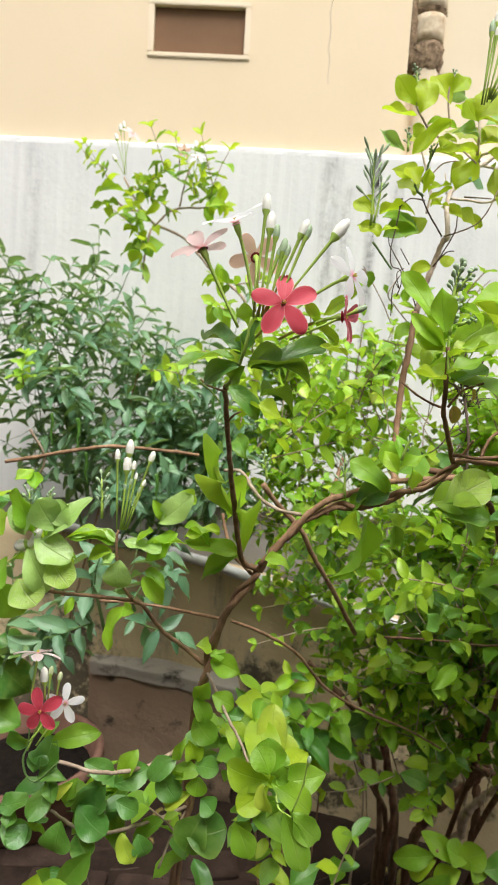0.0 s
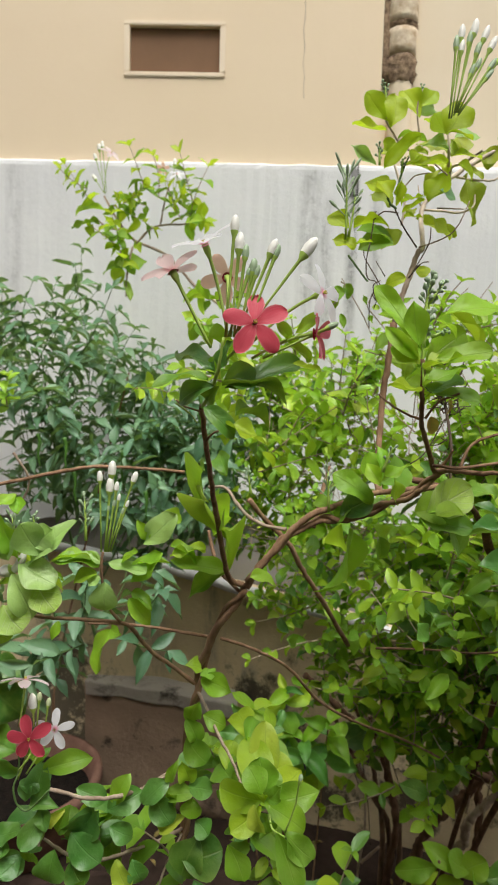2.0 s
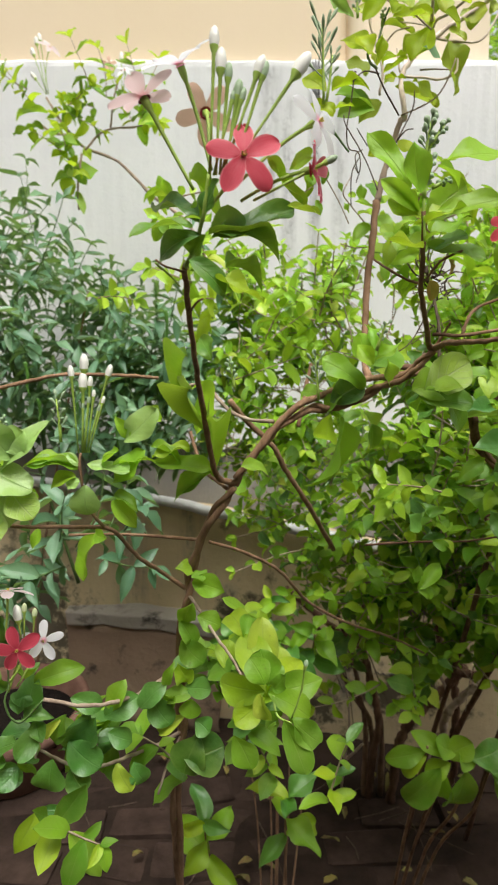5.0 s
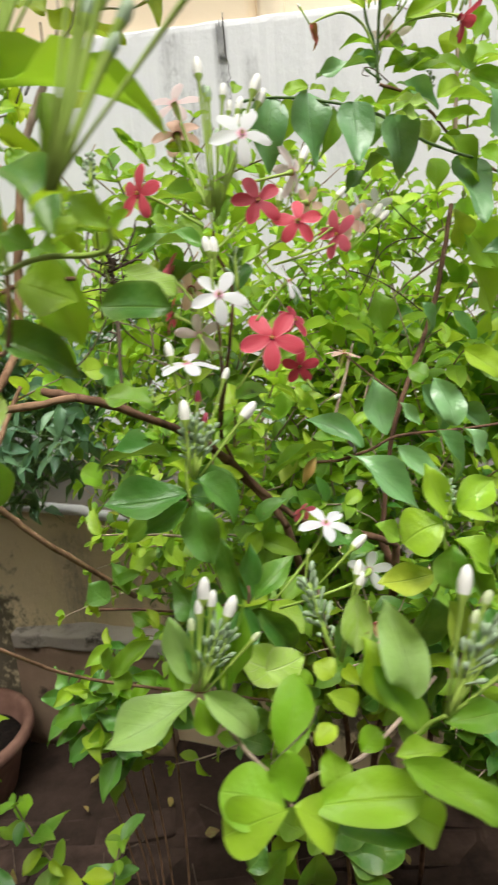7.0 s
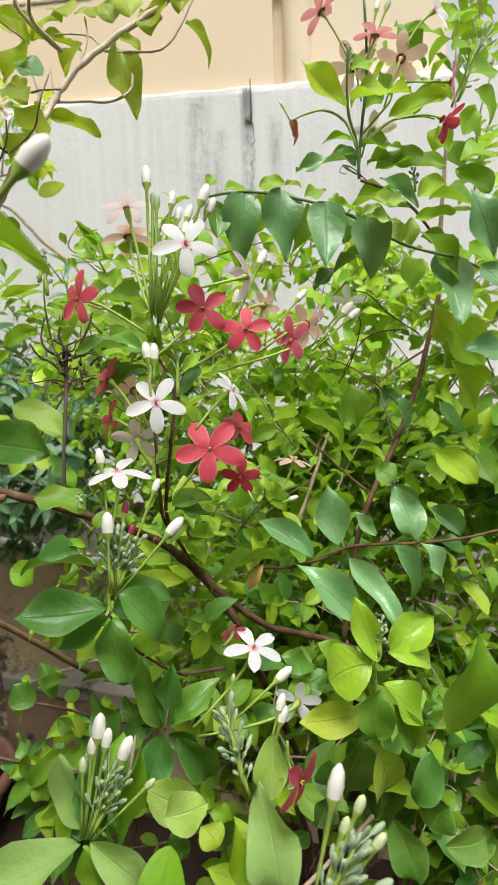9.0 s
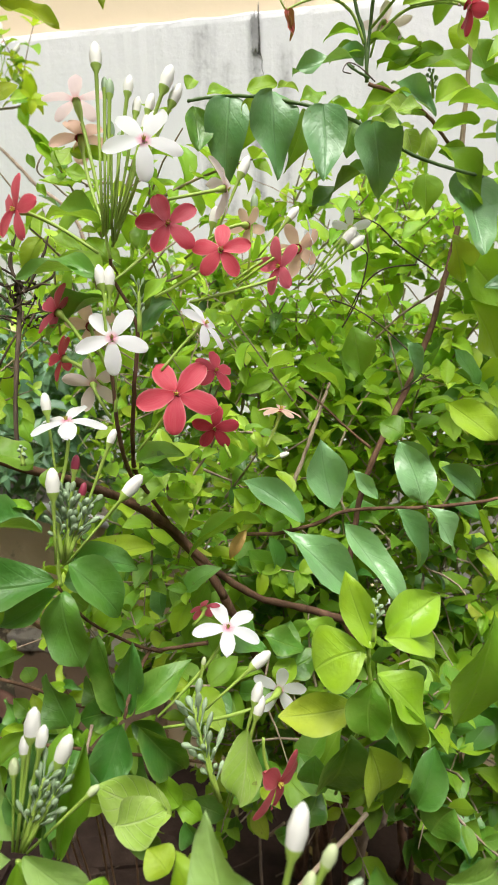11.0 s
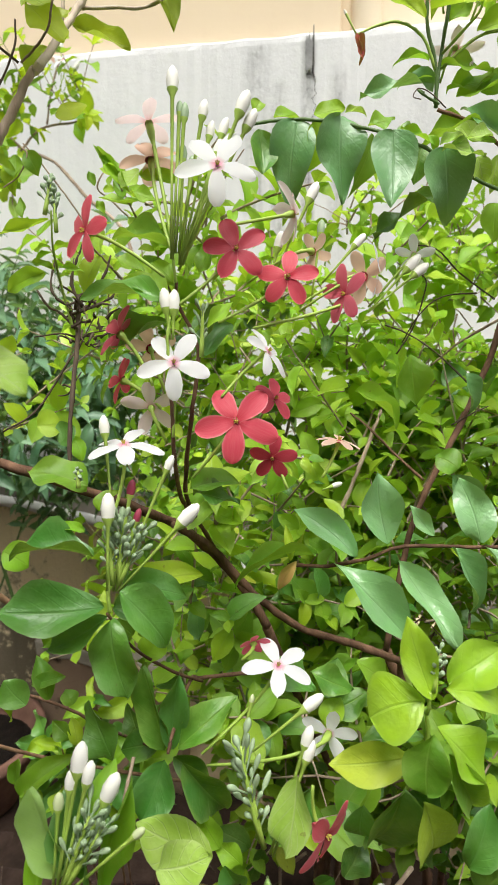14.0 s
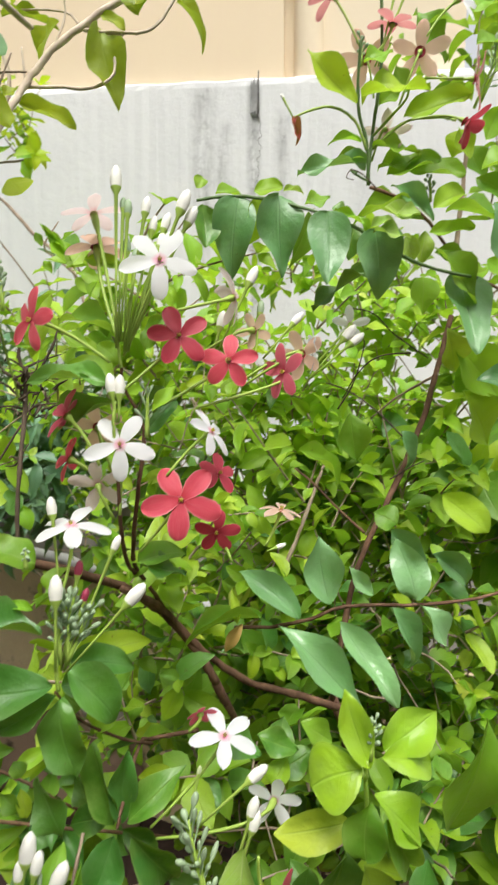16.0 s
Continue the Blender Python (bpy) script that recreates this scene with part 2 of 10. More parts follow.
def mesh_of(name, verts, faces, mats, uvs=None, slots=None, smooth=True):
    me = bpy.data.meshes.new(name)
    me.from_pydata([tuple(v) for v in verts], [], [tuple(f) for f in faces])
    for m in mats if isinstance(mats, (list, tuple)) else [mats]:
        me.materials.append(m)
    if uvs is not None:
        layer = me.uv_layers.new(name="UVMap")
        loops = np.zeros(len(me.loops), dtype=np.int32)
        me.loops.foreach_get("vertex_index", loops)
        layer.data.foreach_set("uv", np.asarray(uvs, dtype=np.float32)[loops].ravel())
    if slots is not None:
        me.polygons.foreach_set("material_index", np.asarray(slots, dtype=np.int32))
    if smooth:
        me.polygons.foreach_set("use_smooth", np.ones(len(me.polygons), dtype=bool))
    me.update()
    return me


def from_bm(name, bm, mat, smooth=False):
    me = bpy.data.meshes.new(name)
    bm.to_mesh(me)
    bm.free()
    me.materials.append(mat)
    if smooth:
        me.polygons.foreach_set("use_smooth", np.ones(len(me.polygons), dtype=bool))
    return me


def box(name, lo, hi, mat, bevel=0.0):
    bm = bmesh.new()
    bmesh.ops.create_cube(bm, size=1)
    for v in bm.verts:
        v.co = [a + (b - a) * (c + 0.5) for a, b, c in zip(lo, hi, v.co)]
    if bevel:
        bmesh.ops.bevel(bm, geom=bm.edges[:], offset=bevel, segments=2, affect="EDGES")
    return from_bm(name, bm, mat)


def smooth_path(pts, per=6):
    """A Catmull-Rom line through the points."""
    pts = [Vector(p) for p in pts]
    if len(pts) == 2:
        return [pts[0].lerp(pts[1], i / per) for i in range(per + 1)]
    out, ext = [], [pts[0] * 2 - pts[1], *pts, pts[-1] * 2 - pts[-2]]
    for a, b, c, d in zip(ext, ext[1:], ext[2:], ext[3:]):
        for i in range(per):
            t = i / per
            out.append(0.5 * (2 * b + (c - a) * t + (2 * a - 5 * b + 4 * c - d) * t * t + (3 * b - a - 3 * c + d) * t**3))
    return [*out, pts[-1]]


def tube_data(path, radii, sides=6, cap=True):
    verts, faces = [], []
    ref = Vector((0.31, 0.62, 0.72))
    for i, p in enumerate(path):
        d = (path[min(i + 1, len(path) - 1)] - path[max(i - 1, 0)]).normalized()
        a = d.cross(ref)
        a = a.normalized() if a.length > 1e-4 else d.orthogonal().normalized()
        b = d.cross(a)
        ref = -b.cross(d) if False else ref
        for k in range(sides):
            w = 2 * math.pi * k / sides
            verts.append(p + (a * math.cos(w) + b * math.sin(w)) * radii[i])
    for i in range(len(path) - 1):
        for k in range(sides):
            n = (k + 1) % sides
            faces.append((i * sides + k, i * sides + n, (i + 1) * sides + n, (i + 1) * sides + k))
    if cap:
        faces.append(tuple(range(sides))[::-1])
        faces.append(tuple((len(path) - 1) * sides + k for k in range(sides)))
    return verts, faces


def stem(parent, pts, r0, r1, mat=BARK, name="branch", label="", knots=0.12, sides=7, per=6):
    """A woody or green stem that tapers from r0 to r1, with knots and a slight wander."""
    path = smooth_path(pts, per)
    n = len(path) - 1
    rnd = random.Random(round(sum(abs(c) for p in pts for c in p) * 1e4))
    path = [p + Vector((rnd.uniform(-1, 1), rnd.uniform(-1, 1), rnd.uniform(-1, 1))) * r0 * 0.18 for p in path]
    radii = [(r0 + (r1 - r0) * i / n) * (1 + rnd.uniform(-knots, knots)) for i in range(n + 1)]
    v, f = tube_data(path, radii, sides)
    return under(name, mesh_of(name, v, f, mat), parent, None, label)


def twine(parent, pts, r0, r1, strands=2, turns=5.0, mat=BARK, name="branch"):
    """Woody stems grown round one another like a loose rope."""
    path = smooth_path(pts, 10)
    n = len(path) - 1
    for k in range(strands):
        rnd = random.Random(k + 3)
        line = []
        for i, p in enumerate(path):
            d = (path[min(i + 1, n)] - path[max(i - 1, 0)]).normalized()
            a = d.cross(Vector((0.3, -0.9, 0.2))).normalized()
            b = d.cross(a)
            w = 2 * math.pi * (k / strands + turns * i / n) + 0.8 * math.sin(i * 0.37 + k)
            line.append(p + (a * math.cos(w) + b * math.sin(w)) * (r0 + (r1 - r0) * i / n) * rnd.uniform(0.75, 0.9))
        size = 1.0 - 0.18 * k
        stem(parent, line, r0 * size, r1 * size, mat, name, knots=0.16, per=1)


# ---- leaves ----
def leaf_shape(kind, bend, fold, wave, seed, rows=15, cols=5):
    """Unit leaf along +y: half width by length, a fold at the midrib, a bend down towards the tip, waves at the edge."""
    rnd = random.Random(seed)
    out, uvs, faces = [], [], []
    ph = rnd.uniform(0, 6)
    skew = rnd.uniform(-0.06, 0.06)
    for r in range(rows):
        s = 0.5 - 0.5 * math.cos(math.pi * r / (rows - 1))
        if kind == "oval":
            half = 0.5 * max(0.0, math.sin(math.pi * s**0.92)) ** 0.74 * (1.0 - 0.25 * max(0.0, s - 0.8) / 0.2)
        elif kind == "round":
            q = (0.57 - s) / 0.57 if s < 0.57 else (s - 0.57) / 0.43
            half = 0.5 * max(0.0, 1 - q**1.7) ** 0.85 if s < 0.57 else 0.5 * max(0.0, 1 - q**2.2) ** 0.58
        elif kind == "heart":
            half = 0.5 * max(0.0, math.sin(math.pi * s**0.55)) ** 0.85
        else:
            half = 0.5 * max(0.0, math.sin(math.pi * s**0.85)) ** 0.95
        if r in (0, rows - 1):
            half = 0.02 if r == 0 else 0.015
        half *= 1 + 0.05 * wave * math.sin(8 * s + 2 * ph)
        yb = math.sin(bend * s) / bend if abs(bend) > 1e-3 else s
        zb = -(1 - math.cos(bend * s)) / bend if abs(bend) > 1e-3 else 0.0
        for c in range(cols):
            u = 2 * c / (cols - 1) - 1
            x = u * half + skew * math.sin(math.pi * s)
            z = zb + abs(u) * half * math.sin(fold) + wave * 0.075 * abs(u) ** 2 * math.sin(9 * s + ph + 1.3 * u)
            out.append((x * math.cos(fold * abs(u)), yb, z))
            uvs.append((0.5 + 0.5 * u, s))
    for r in range(rows - 1):
        for c in range(cols - 1):
            a = r * cols + c
            faces.append((a, a + 1, a + cols + 1, a + cols))
    return np.array(out), np.array(uvs), np.array(faces)


SHAPES = {k: [leaf_shape(k, b, f * (0.55 if k in ("round", "heart") else 1.0), w * (0.7 if k in ("round", "heart") else 1.0), i) for i, (b, f, w) in enumerate(((0.6, 0.3, 1.1), (1.1, 0.42, 0.8), (0.35, 0.25, 1.7), (0.85, 0.5, 1.3), (-0.35, 0.36, 1.0)))] for k in ("oval", "round", "heart", "long")}
SMALL = {k: [leaf_shape(k, b, f, w, i, 8, 3) for i, (b, f, w) in enumerate(((0.6, 0.3, 0.6), (0.9, 0.4, 0.6), (0.3, 0.2, 0.8), (-0.25, 0.35, 0.5)))] for k in ("oval", "long")}
LEAF_MESH = {}


def leaf_mesh(kind, look_of, i):
    key = (kind, look_of, i)
    if key not in LEAF_MESH:
        v, u, f = SHAPES[kind][i]
        LEAF_MESH[key] = mesh_of("leaf", v, f, LEAF[look_of], u)
    return LEAF_MESH[key]


def leaf_frame(base, tip, face):
    y = (Vector(tip) - Vector(base))
    n = Vector(face)
    x = y.cross(n)
    if x.length < 1e-6:
        x = y.orthogonal()
    x = x.normalized()
    z = x.cross(y).normalized()
    return x, y, z


COUNT = [0]


def lf(parent, base, tip, w, look_of="mid", kind="oval", face=None, label=""):
    """One leaf that one can pick out, from its base to its tip, w wide."""
    COUNT[0] += 1
    rnd = random.Random(COUNT[0] * 7 + 1)
    base, tip = Vector(base), Vector(tip)
    if face is None:
        face = (0.1, -0.8, 0.6)
    face = Vector(face) + Vector((rnd.uniform(-1, 1), rnd.uniform(-1, 1), rnd.uniform(-1, 1))) * (0.12 if kind in ("heart", "long") else 0.3)
    x, y, z = leaf_frame(base, tip, face)
    ln = y.length
    m = Matrix.Identity(4)
    m.col[0][:3], m.col[1][:3], m.col[2][:3], m.col[3][:3] = x * w, y, z * ln, base
    return under("leaf", leaf_mesh(kind, look_of, rnd.randrange(5)), parent, m, label)


class Bulk:
    """Many leaves or twigs gathered into one mesh."""

    def __init__(self, apart=None):
        self.v, self.f, self.u, self.s, self.n = [], [], [], [], 0
        self.apart = apart

    def leaf(self, base, tip, w, face, shape, slot=0):
        x, y, z = leaf_frame(base, tip, face)
        v, u, f = shape
        if self.apart and self.apart["left"] > 0 and base.y < self.apart["before"]:
            self.apart["left"] -= 1
            m = Matrix.Identity(4)
            m.col[0][:3], m.col[1][:3], m.col[2][:3], m.col[3][:3] = x * w, y, z * y.length, base
            mat = self.apart["mats"][slot]
            key = (id(shape), mat.name)
            if key not in LEAF_MESH:
                LEAF_MESH[key] = mesh_of("leaf", v, f, mat, u)
            under("leaf", LEAF_MESH[key], self.apart["parent"], m)
            return
        ln = y.length
        rot = np.array([x * w, y, z * ln])
        self.v.append(v @ rot + np.array(base))
        self.u.append(u)
        self.f.append(f + self.n)
        self.s.append(np.full(len(f), slot))
        self.n += len(v)

    def tube(self, path, r0, r1, sides=4, slot=0):
        k = len(path) - 1
        v, f = tube_data(path, [r0 + (r1 - r0) * i / k for i in range(k + 1)], sides, False)
        self.v.append(np.array(v))
        self.u.append(np.zeros((len(v), 2)))
        self.f.append(np.array(f) + self.n)
        self.s.append(np.full(len(f), slot))
        self.n += len(v)

    def done(self, name, mats, parent, label="", kind="stuff"):
        if not self.v:
            return None
        me = mesh_of(name, np.concatenate(self.v), np.concatenate(self.f), mats, np.concatenate(self.u), np.concatenate(self.s))
        return under(name, me, parent, None, label, kind)


def rand_dir(rnd):
    while True:
        v = Vector((rnd.uniform(-1, 1), rnd.uniform(-1, 1), rnd.uniform(-1, 1)))
        if 0.1 < v.length < 1:
            return v.normalized()


def sprays(leaves, twigs, rnd, centre, radii, count, size, up=0.6, out=0.5, span=0.1, young=0.25, kind="oval", slim=0.58, shell=0.0, droop=0.25, nodes=5):
    """Leafy sprays in an ellipsoid: each a twig with pairs of leaves and a tuft at its end. Slots: 0 grown, 1 young, 2 shaded, 3 turning."""
    c, r = Vector(centre), Vector(radii)
    bare = random.Random(round(c.x * 1e4) + count)
    for _ in range(count // 2 if count > 5 else 0):
        d = rand_dir(bare)
        q = c + Vector((d.x * r.x, d.y * r.y, d.z * r.z)) * bare.uniform(0.2, 0.95)
        line = [q]
        way = ((c - q).normalized() * 0.9 + rand_dir(bare)).normalized()
        for _k in range(4):
            way = (way + rand_dir(bare) * 0.4).normalized()
            line.append(line[-1] + way * span * bare.uniform(0.25, 0.5))
        twigs.tube(line, 0.0014, 0.0006, 4)
    for _ in range(count):
        d = rand_dir(rnd)
        rad = rnd.uniform(shell, 1) ** 0.45
        p = c + Vector((d.x * r.x, d.y * r.y, d.z * r.z)) * rad
        g = (Vector((0, 0, up)) + d * out + rand_dir(rnd) * 0.7).normalized()
        n = rnd.randint(max(2, nodes - 2), nodes + 1)
        ln = span * rnd.uniform(0.7, 1.3)
        bendv = rand_dir(rnd) * 0.25 * ln
        path = [p + g * ln * (i / n) + bendv * (i / n) ** 2 for i in range(n + 1)]
        twigs.tube(path, 0.0016, 0.0008, 4)
        turn = rnd.uniform(0, 6.28)
        for i, q in enumerate(path):
            end = i == n
            a = g.orthogonal().normalized()
            b = g.cross(a)
            for k in range(3 if end else 2):
                w = turn + i * 1.571 + k * (2.09 if end else 3.1416) + rnd.uniform(-0.4, 0.4)
                side = a * math.cos(w) + b * math.sin(w)
                dirn = (side + g * (0.9 if end else 0.35) + Vector((0, 0, -droop)) + rand_dir(rnd) * 0.25).normalized()
                s = size * rnd.uniform(0.5, 1.25) * (0.75 if end else 1.0)
                face = (g * 0.8 + Vector((0, -0.25, 0.75)) + rand_dir(rnd) * 0.5)
                slot = 1 if rnd.random() < (young * 2.2 if end else young * 0.6) else (2 if rnd.random() < 0.2 else 3 if rnd.random() < 0.09 else 0)
                leaves.leaf(q, q + dirn * s, s * slim * rnd.uniform(0.85, 1.15), face, rnd.choice(SMALL[kind]), slot)


# ---- flowers and buds ----
def petal_shape(seed, broad):
    rnd = random.Random(seed)
    v, u, f = [], [], []
    rows, cols = 10, 5
    for r in range(rows):
        s = 0.5 - 0.5 * math.cos(math.pi * r / (rows - 1))
        q = (0.6 - s) / 0.6 if s < 0.6 else (s - 0.6) / 0.4
        half = broad * max(0.0, 1 - q**1.7) ** 0.72 if s < 0.6 else broad * max(0.0, 1 - q**2.3) ** 0.5
        half = max(half, 0.085 if s < 0.5 else 0.03)
        for c in range(cols):
            q = 2 * c / (cols - 1) - 1
            z = 0.05 * math.sin(2.2 * s) - 0.16 * s * s + 0.05 * q * q * (0.4 + s) * (1 if seed % 2 else -0.4) + 0.012 * math.sin(7 * s + 3 * q + seed)
            v.append((q * half + 0.012 * math.sin(3 * s) * rnd.uniform(-1, 1), 0.01 + s * 0.99, z))
            u.append((0.5 + 0.5 * q, s))
    for r in range(rows - 1):
        for c in range(cols - 1):
            a = r * cols + c
            f.append((a, a + 1, a + cols + 1, a + cols))
    return v, u, f


PETAL_MESH = {}


def petal_mesh(col, i):
    if (col, i) not in PETAL_MESH:
        v, u, f = petal_shape(i, 0.225 if col in ("white", "blush") else 0.25 if col == "salmon" else 0.27)
        PETAL_MESH[col, i] = mesh_of("petal", v, f, PETAL[col], u)
    return PETAL_MESH[col, i]


def flower(parent, at, face, across, col, base, spin=0.0, cup=0.0, label=""):
    """A five-petalled flower on its long thin tube, which starts at base. face: where it looks. cup: degrees by which the petals lean forward."""
    at, base, face = Vector(at), Vector(base), Vector(face).normalized()
    rnd = random.Random(round(at.x * 1e4) + round(at.z * 1e4))
    run = (at - base)
    ctrl = at - face * run.length * 0.4
    path = [base * (1 - k) ** 2 + ctrl * 2 * k * (1 - k) + at * k * k for k in (i / 10 for i in range(11))]
    n = len(path) - 1
    v, f = tube_data(path, [0.0009 + 0.0003 * (i / n) + (0.0011 if i >= n - 1 else 0) for i in range(n + 1)], 6)
    stalk = under("flower", mesh_of("flower", v, f, STALK), parent, None, label)
    up = Vector((0, 0, 1)) if abs(face.z) < 0.9 else Vector((0, 1, 0))
    x = up.cross(face).normalized()
    y = face.cross(x)
    for k in range(5):
        w = radians(spin + 72 * k + rnd.uniform(-7, 7))
        out = y * math.cos(w) + x * math.sin(w)
        lean = radians(cup + rnd.uniform(-10, 8))
        py = (out * math.cos(lean) + face * math.sin(lean)).normalized()
        px = py.cross(face).normalized()
        pz = px.cross(py)
        s = across * 0.5 * rnd.uniform(0.94, 1.05)
        m = Matrix.Identity(4)
        m.col[0][:3], m.col[1][:3], m.col[2][:3], m.col[3][:3] = px * s, py * s, pz * s, at
        under("petal", petal_mesh(col, rnd.randrange(4)), stalk, m)
    eye = Bulk()
    k0 = across * (0.07 if col in ("white", "blush") else 0.1)
    eye.tube([at - face * 0.001, at + face * 0.0011], k0, 0.0001, 10, 1)
    eye.tube([at, at + face * 0.002], k0 * 0.3, 0.0002, 8)
    for k in range(5):
        w = radians(spin + 36 + 72 * k)
        o = (y * math.cos(w) + x * math.sin(w)) * k0 * 0.32
        eye.tube([at + o * 0.5, at + o + face * 0.0026], 0.0002, 0.0004, 4)
    eye.done("flower_eye", [EYE, THROAT if col in ("white", "blush") else THROAT_RED], stalk, kind="")
    return stalk


def bud_mesh_data(base, tip, fat, tail=0.62):
    base, tip = Vector(base), Vector(tip)
    d = tip - base
    e = 1 - tail
    path = [base, base + d * tail * 0.5, base + d * tail, base + d * (tail + 0.24 * e), base + d * (tail + 0.28 * e), base + d * (tail + 0.55 * e), base + d * (tail + 0.86 * e), tip]
    radii = [0.0007, 0.0007, 0.0011, fat * 0.84, fat * 0.84, fat, fat * 0.72, fat * 0.24]
    return path, radii


def bud(parent, base, tip, fat=0.0042, col=None, tail=0.62):
    """A closed bud: a thin green stalk that swells into a pale, pointed tip."""
    path, radii = bud_mesh_data(base, tip, fat * 0.9, tail)
    v, f = tube_data(path, radii, 8)
    slots = [1 if 4 <= i // 8 < 7 else 0 for i in range(len(f))]
    slots[-1] = 1
    return under("bud", mesh_of("bud", v, f, [STALK, col or BUD], None, slots), parent, None)


SMALL_BUD = {}


def small_bud(tint):
    """A tiny closed bud of unit length along +z."""
    if tint.name not in SMALL_BUD:
        path, radii = bud_mesh_data((0, 0, 0), (0, 0, 1), 0.19, 0.55)
        radii[:3] = [0.05, 0.06, 0.08]
        v, f = tube_data(path, radii, 6)
        SMALL_BUD[tint.name] = mesh_of("bud", v, f, tint)
    return SMALL_BUD[tint.name]


def spike(parent, base, way, length, count, seed, tint=None, fat=0.0023):
    """A tight head of small unopened buds on one stalk."""
    rnd = random.Random(seed)
    base, way = Vector(base), Vector(way).normalized()
    bend = rand_dir(rnd) * length * 0.08
    path = [base + way * length * (i / 4) + bend * (i / 4) ** 2 for i in range(5)]
    v, f = tube_data(path, [0.0015, 0.0014, 0.0012, 0.001, 0.0007], 5)
    head = under("bud_head", mesh_of("bud_head", v, f, STALK), parent)
    a = way.orthogonal().normalized()
    c = way.cross(a)
    for i in range(count):
        t = 0.3 + 0.7 * (i / count)
        w = i * 2.4 + rnd.uniform(-0.3, 0.3)
        q = base + way * length * t + bend * t * t
        o = ((a * math.cos(w) + c * math.sin(w)) * rnd.uniform(0.5, 1.3) + way * (0.7 + t)).normalized()
        k = length * rnd.uniform(0.24, 0.42)
        x = o.orthogonal().normalized()
        m = Matrix.Identity(4)
        thick = fat / 0.19 * rnd.uniform(0.5, 0.75)
        m.col[0][:3], m.col[1][:3], m.col[2][:3], m.col[3][:3] = x * thick, o.cross(x) * thick, o * k, q
        under("bud", small_bud(tint or STALK_GREY), head, m)
    return head

# ---- surfaces of the place ----
def plaster(name, base, dark, stain, scale=1.0, relief=0.25, drip=0.5, rough=0.85):
    """Painted plaster: brush and trowel relief, faint clouds, rain streaks running down, specks of mould."""
    m = Nodes(name)
    p = m.place()
    cloud = m.noise(2.2 * scale, 5.0, 0.6, p)
    tall = m.node("Mapping", {"Vector": p, "Scale": (9.0 * scale, 9.0 * scale, 0.7 * scale)}).outputs[0]
    streak = m.noise(1.0, 6.0, 0.7, tall)
    fine = m.noise(70.0 * scale, 5.0, 0.65, p)
    flat = m.node("Mapping", {"Vector": p, "Scale": (7.0, 7.0, 60.0)}).outputs[0]
    brush = m.noise(1.0, 4.0, 0.6, flat)
    col = m.mix(m.grey(cloud, 0.35, 0.7), base, dark)
    col = m.mix(m.maths("MULTIPLY", m.grey(streak, 0.58, 0.8), drip), col, stain)
    col = m.mix(m.maths("MULTIPLY", m.grey(fine, 0.66, 0.82), drip * 0.7), col, stain)
    m.bump(m.maths("ADD", m.maths("MULTIPLY", fine, 0.6), m.maths("ADD", m.maths("MULTIPLY", brush, 0.15), m.maths("MULTIPLY", m.noise(23.0, 5.0, 0.7, p), 0.9))), relief, 0.006)
    m.bsdf.inputs["Specular IOR Level"].default_value = 0.2
    return m.set(Base_Color=col, Roughness=rough)


CREAM = plaster("cream_paint", (0.81, 0.67, 0.48), (0.78, 0.64, 0.45), (0.6, 0.46, 0.28), relief=0.08, drip=0.05)
PALE = plaster("pale_paint", (0.79, 0.68, 0.505), (0.755, 0.64, 0.465), (0.57, 0.46, 0.31), relief=0.1, drip=0.1)
WHITE = plaster("whitewash", (0.77, 0.77, 0.76), (0.68, 0.69, 0.69), (0.42, 0.43, 0.42), relief=0.3, drip=0.209)
CEMENT = plaster("grey_cement", (0.34, 0.32, 0.29), (0.24, 0.23, 0.21), (0.12, 0.11, 0.1), relief=0.5, drip=0.6)
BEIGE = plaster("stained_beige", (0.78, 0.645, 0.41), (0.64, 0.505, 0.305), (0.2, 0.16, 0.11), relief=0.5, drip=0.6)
CAP = plaster("worn_cement_cap", (0.46, 0.42, 0.36), (0.3, 0.27, 0.23), (0.09, 0.08, 0.065), relief=0.7, drip=0.8)
BLOCK = plaster("mossy_concrete", (0.34, 0.24, 0.165), (0.24, 0.165, 0.11), (0.09, 0.07, 0.05), relief=0.6, drip=0.5)


def simple(name, a, b, scale, rough, relief=0.3, metal=0.0):
    m = Nodes(name)
    n, g = m.noise(scale, 5.0, 0.62, m.place()), m.noise(scale * 7, 3.0, 0.6, m.place())
    m.bump(m.maths("ADD", n, m.maths("MULTIPLY", g, 0.5)), relief, 0.006)
    m.bsdf.inputs["Specular IOR Level"].default_value = 0.15 if rough > 0.6 else 0.5
    return m.set(Base_Color=m.mix(m.grey(n, 0.32, 0.7), a, b), Roughness=rough, Metallic=metal)


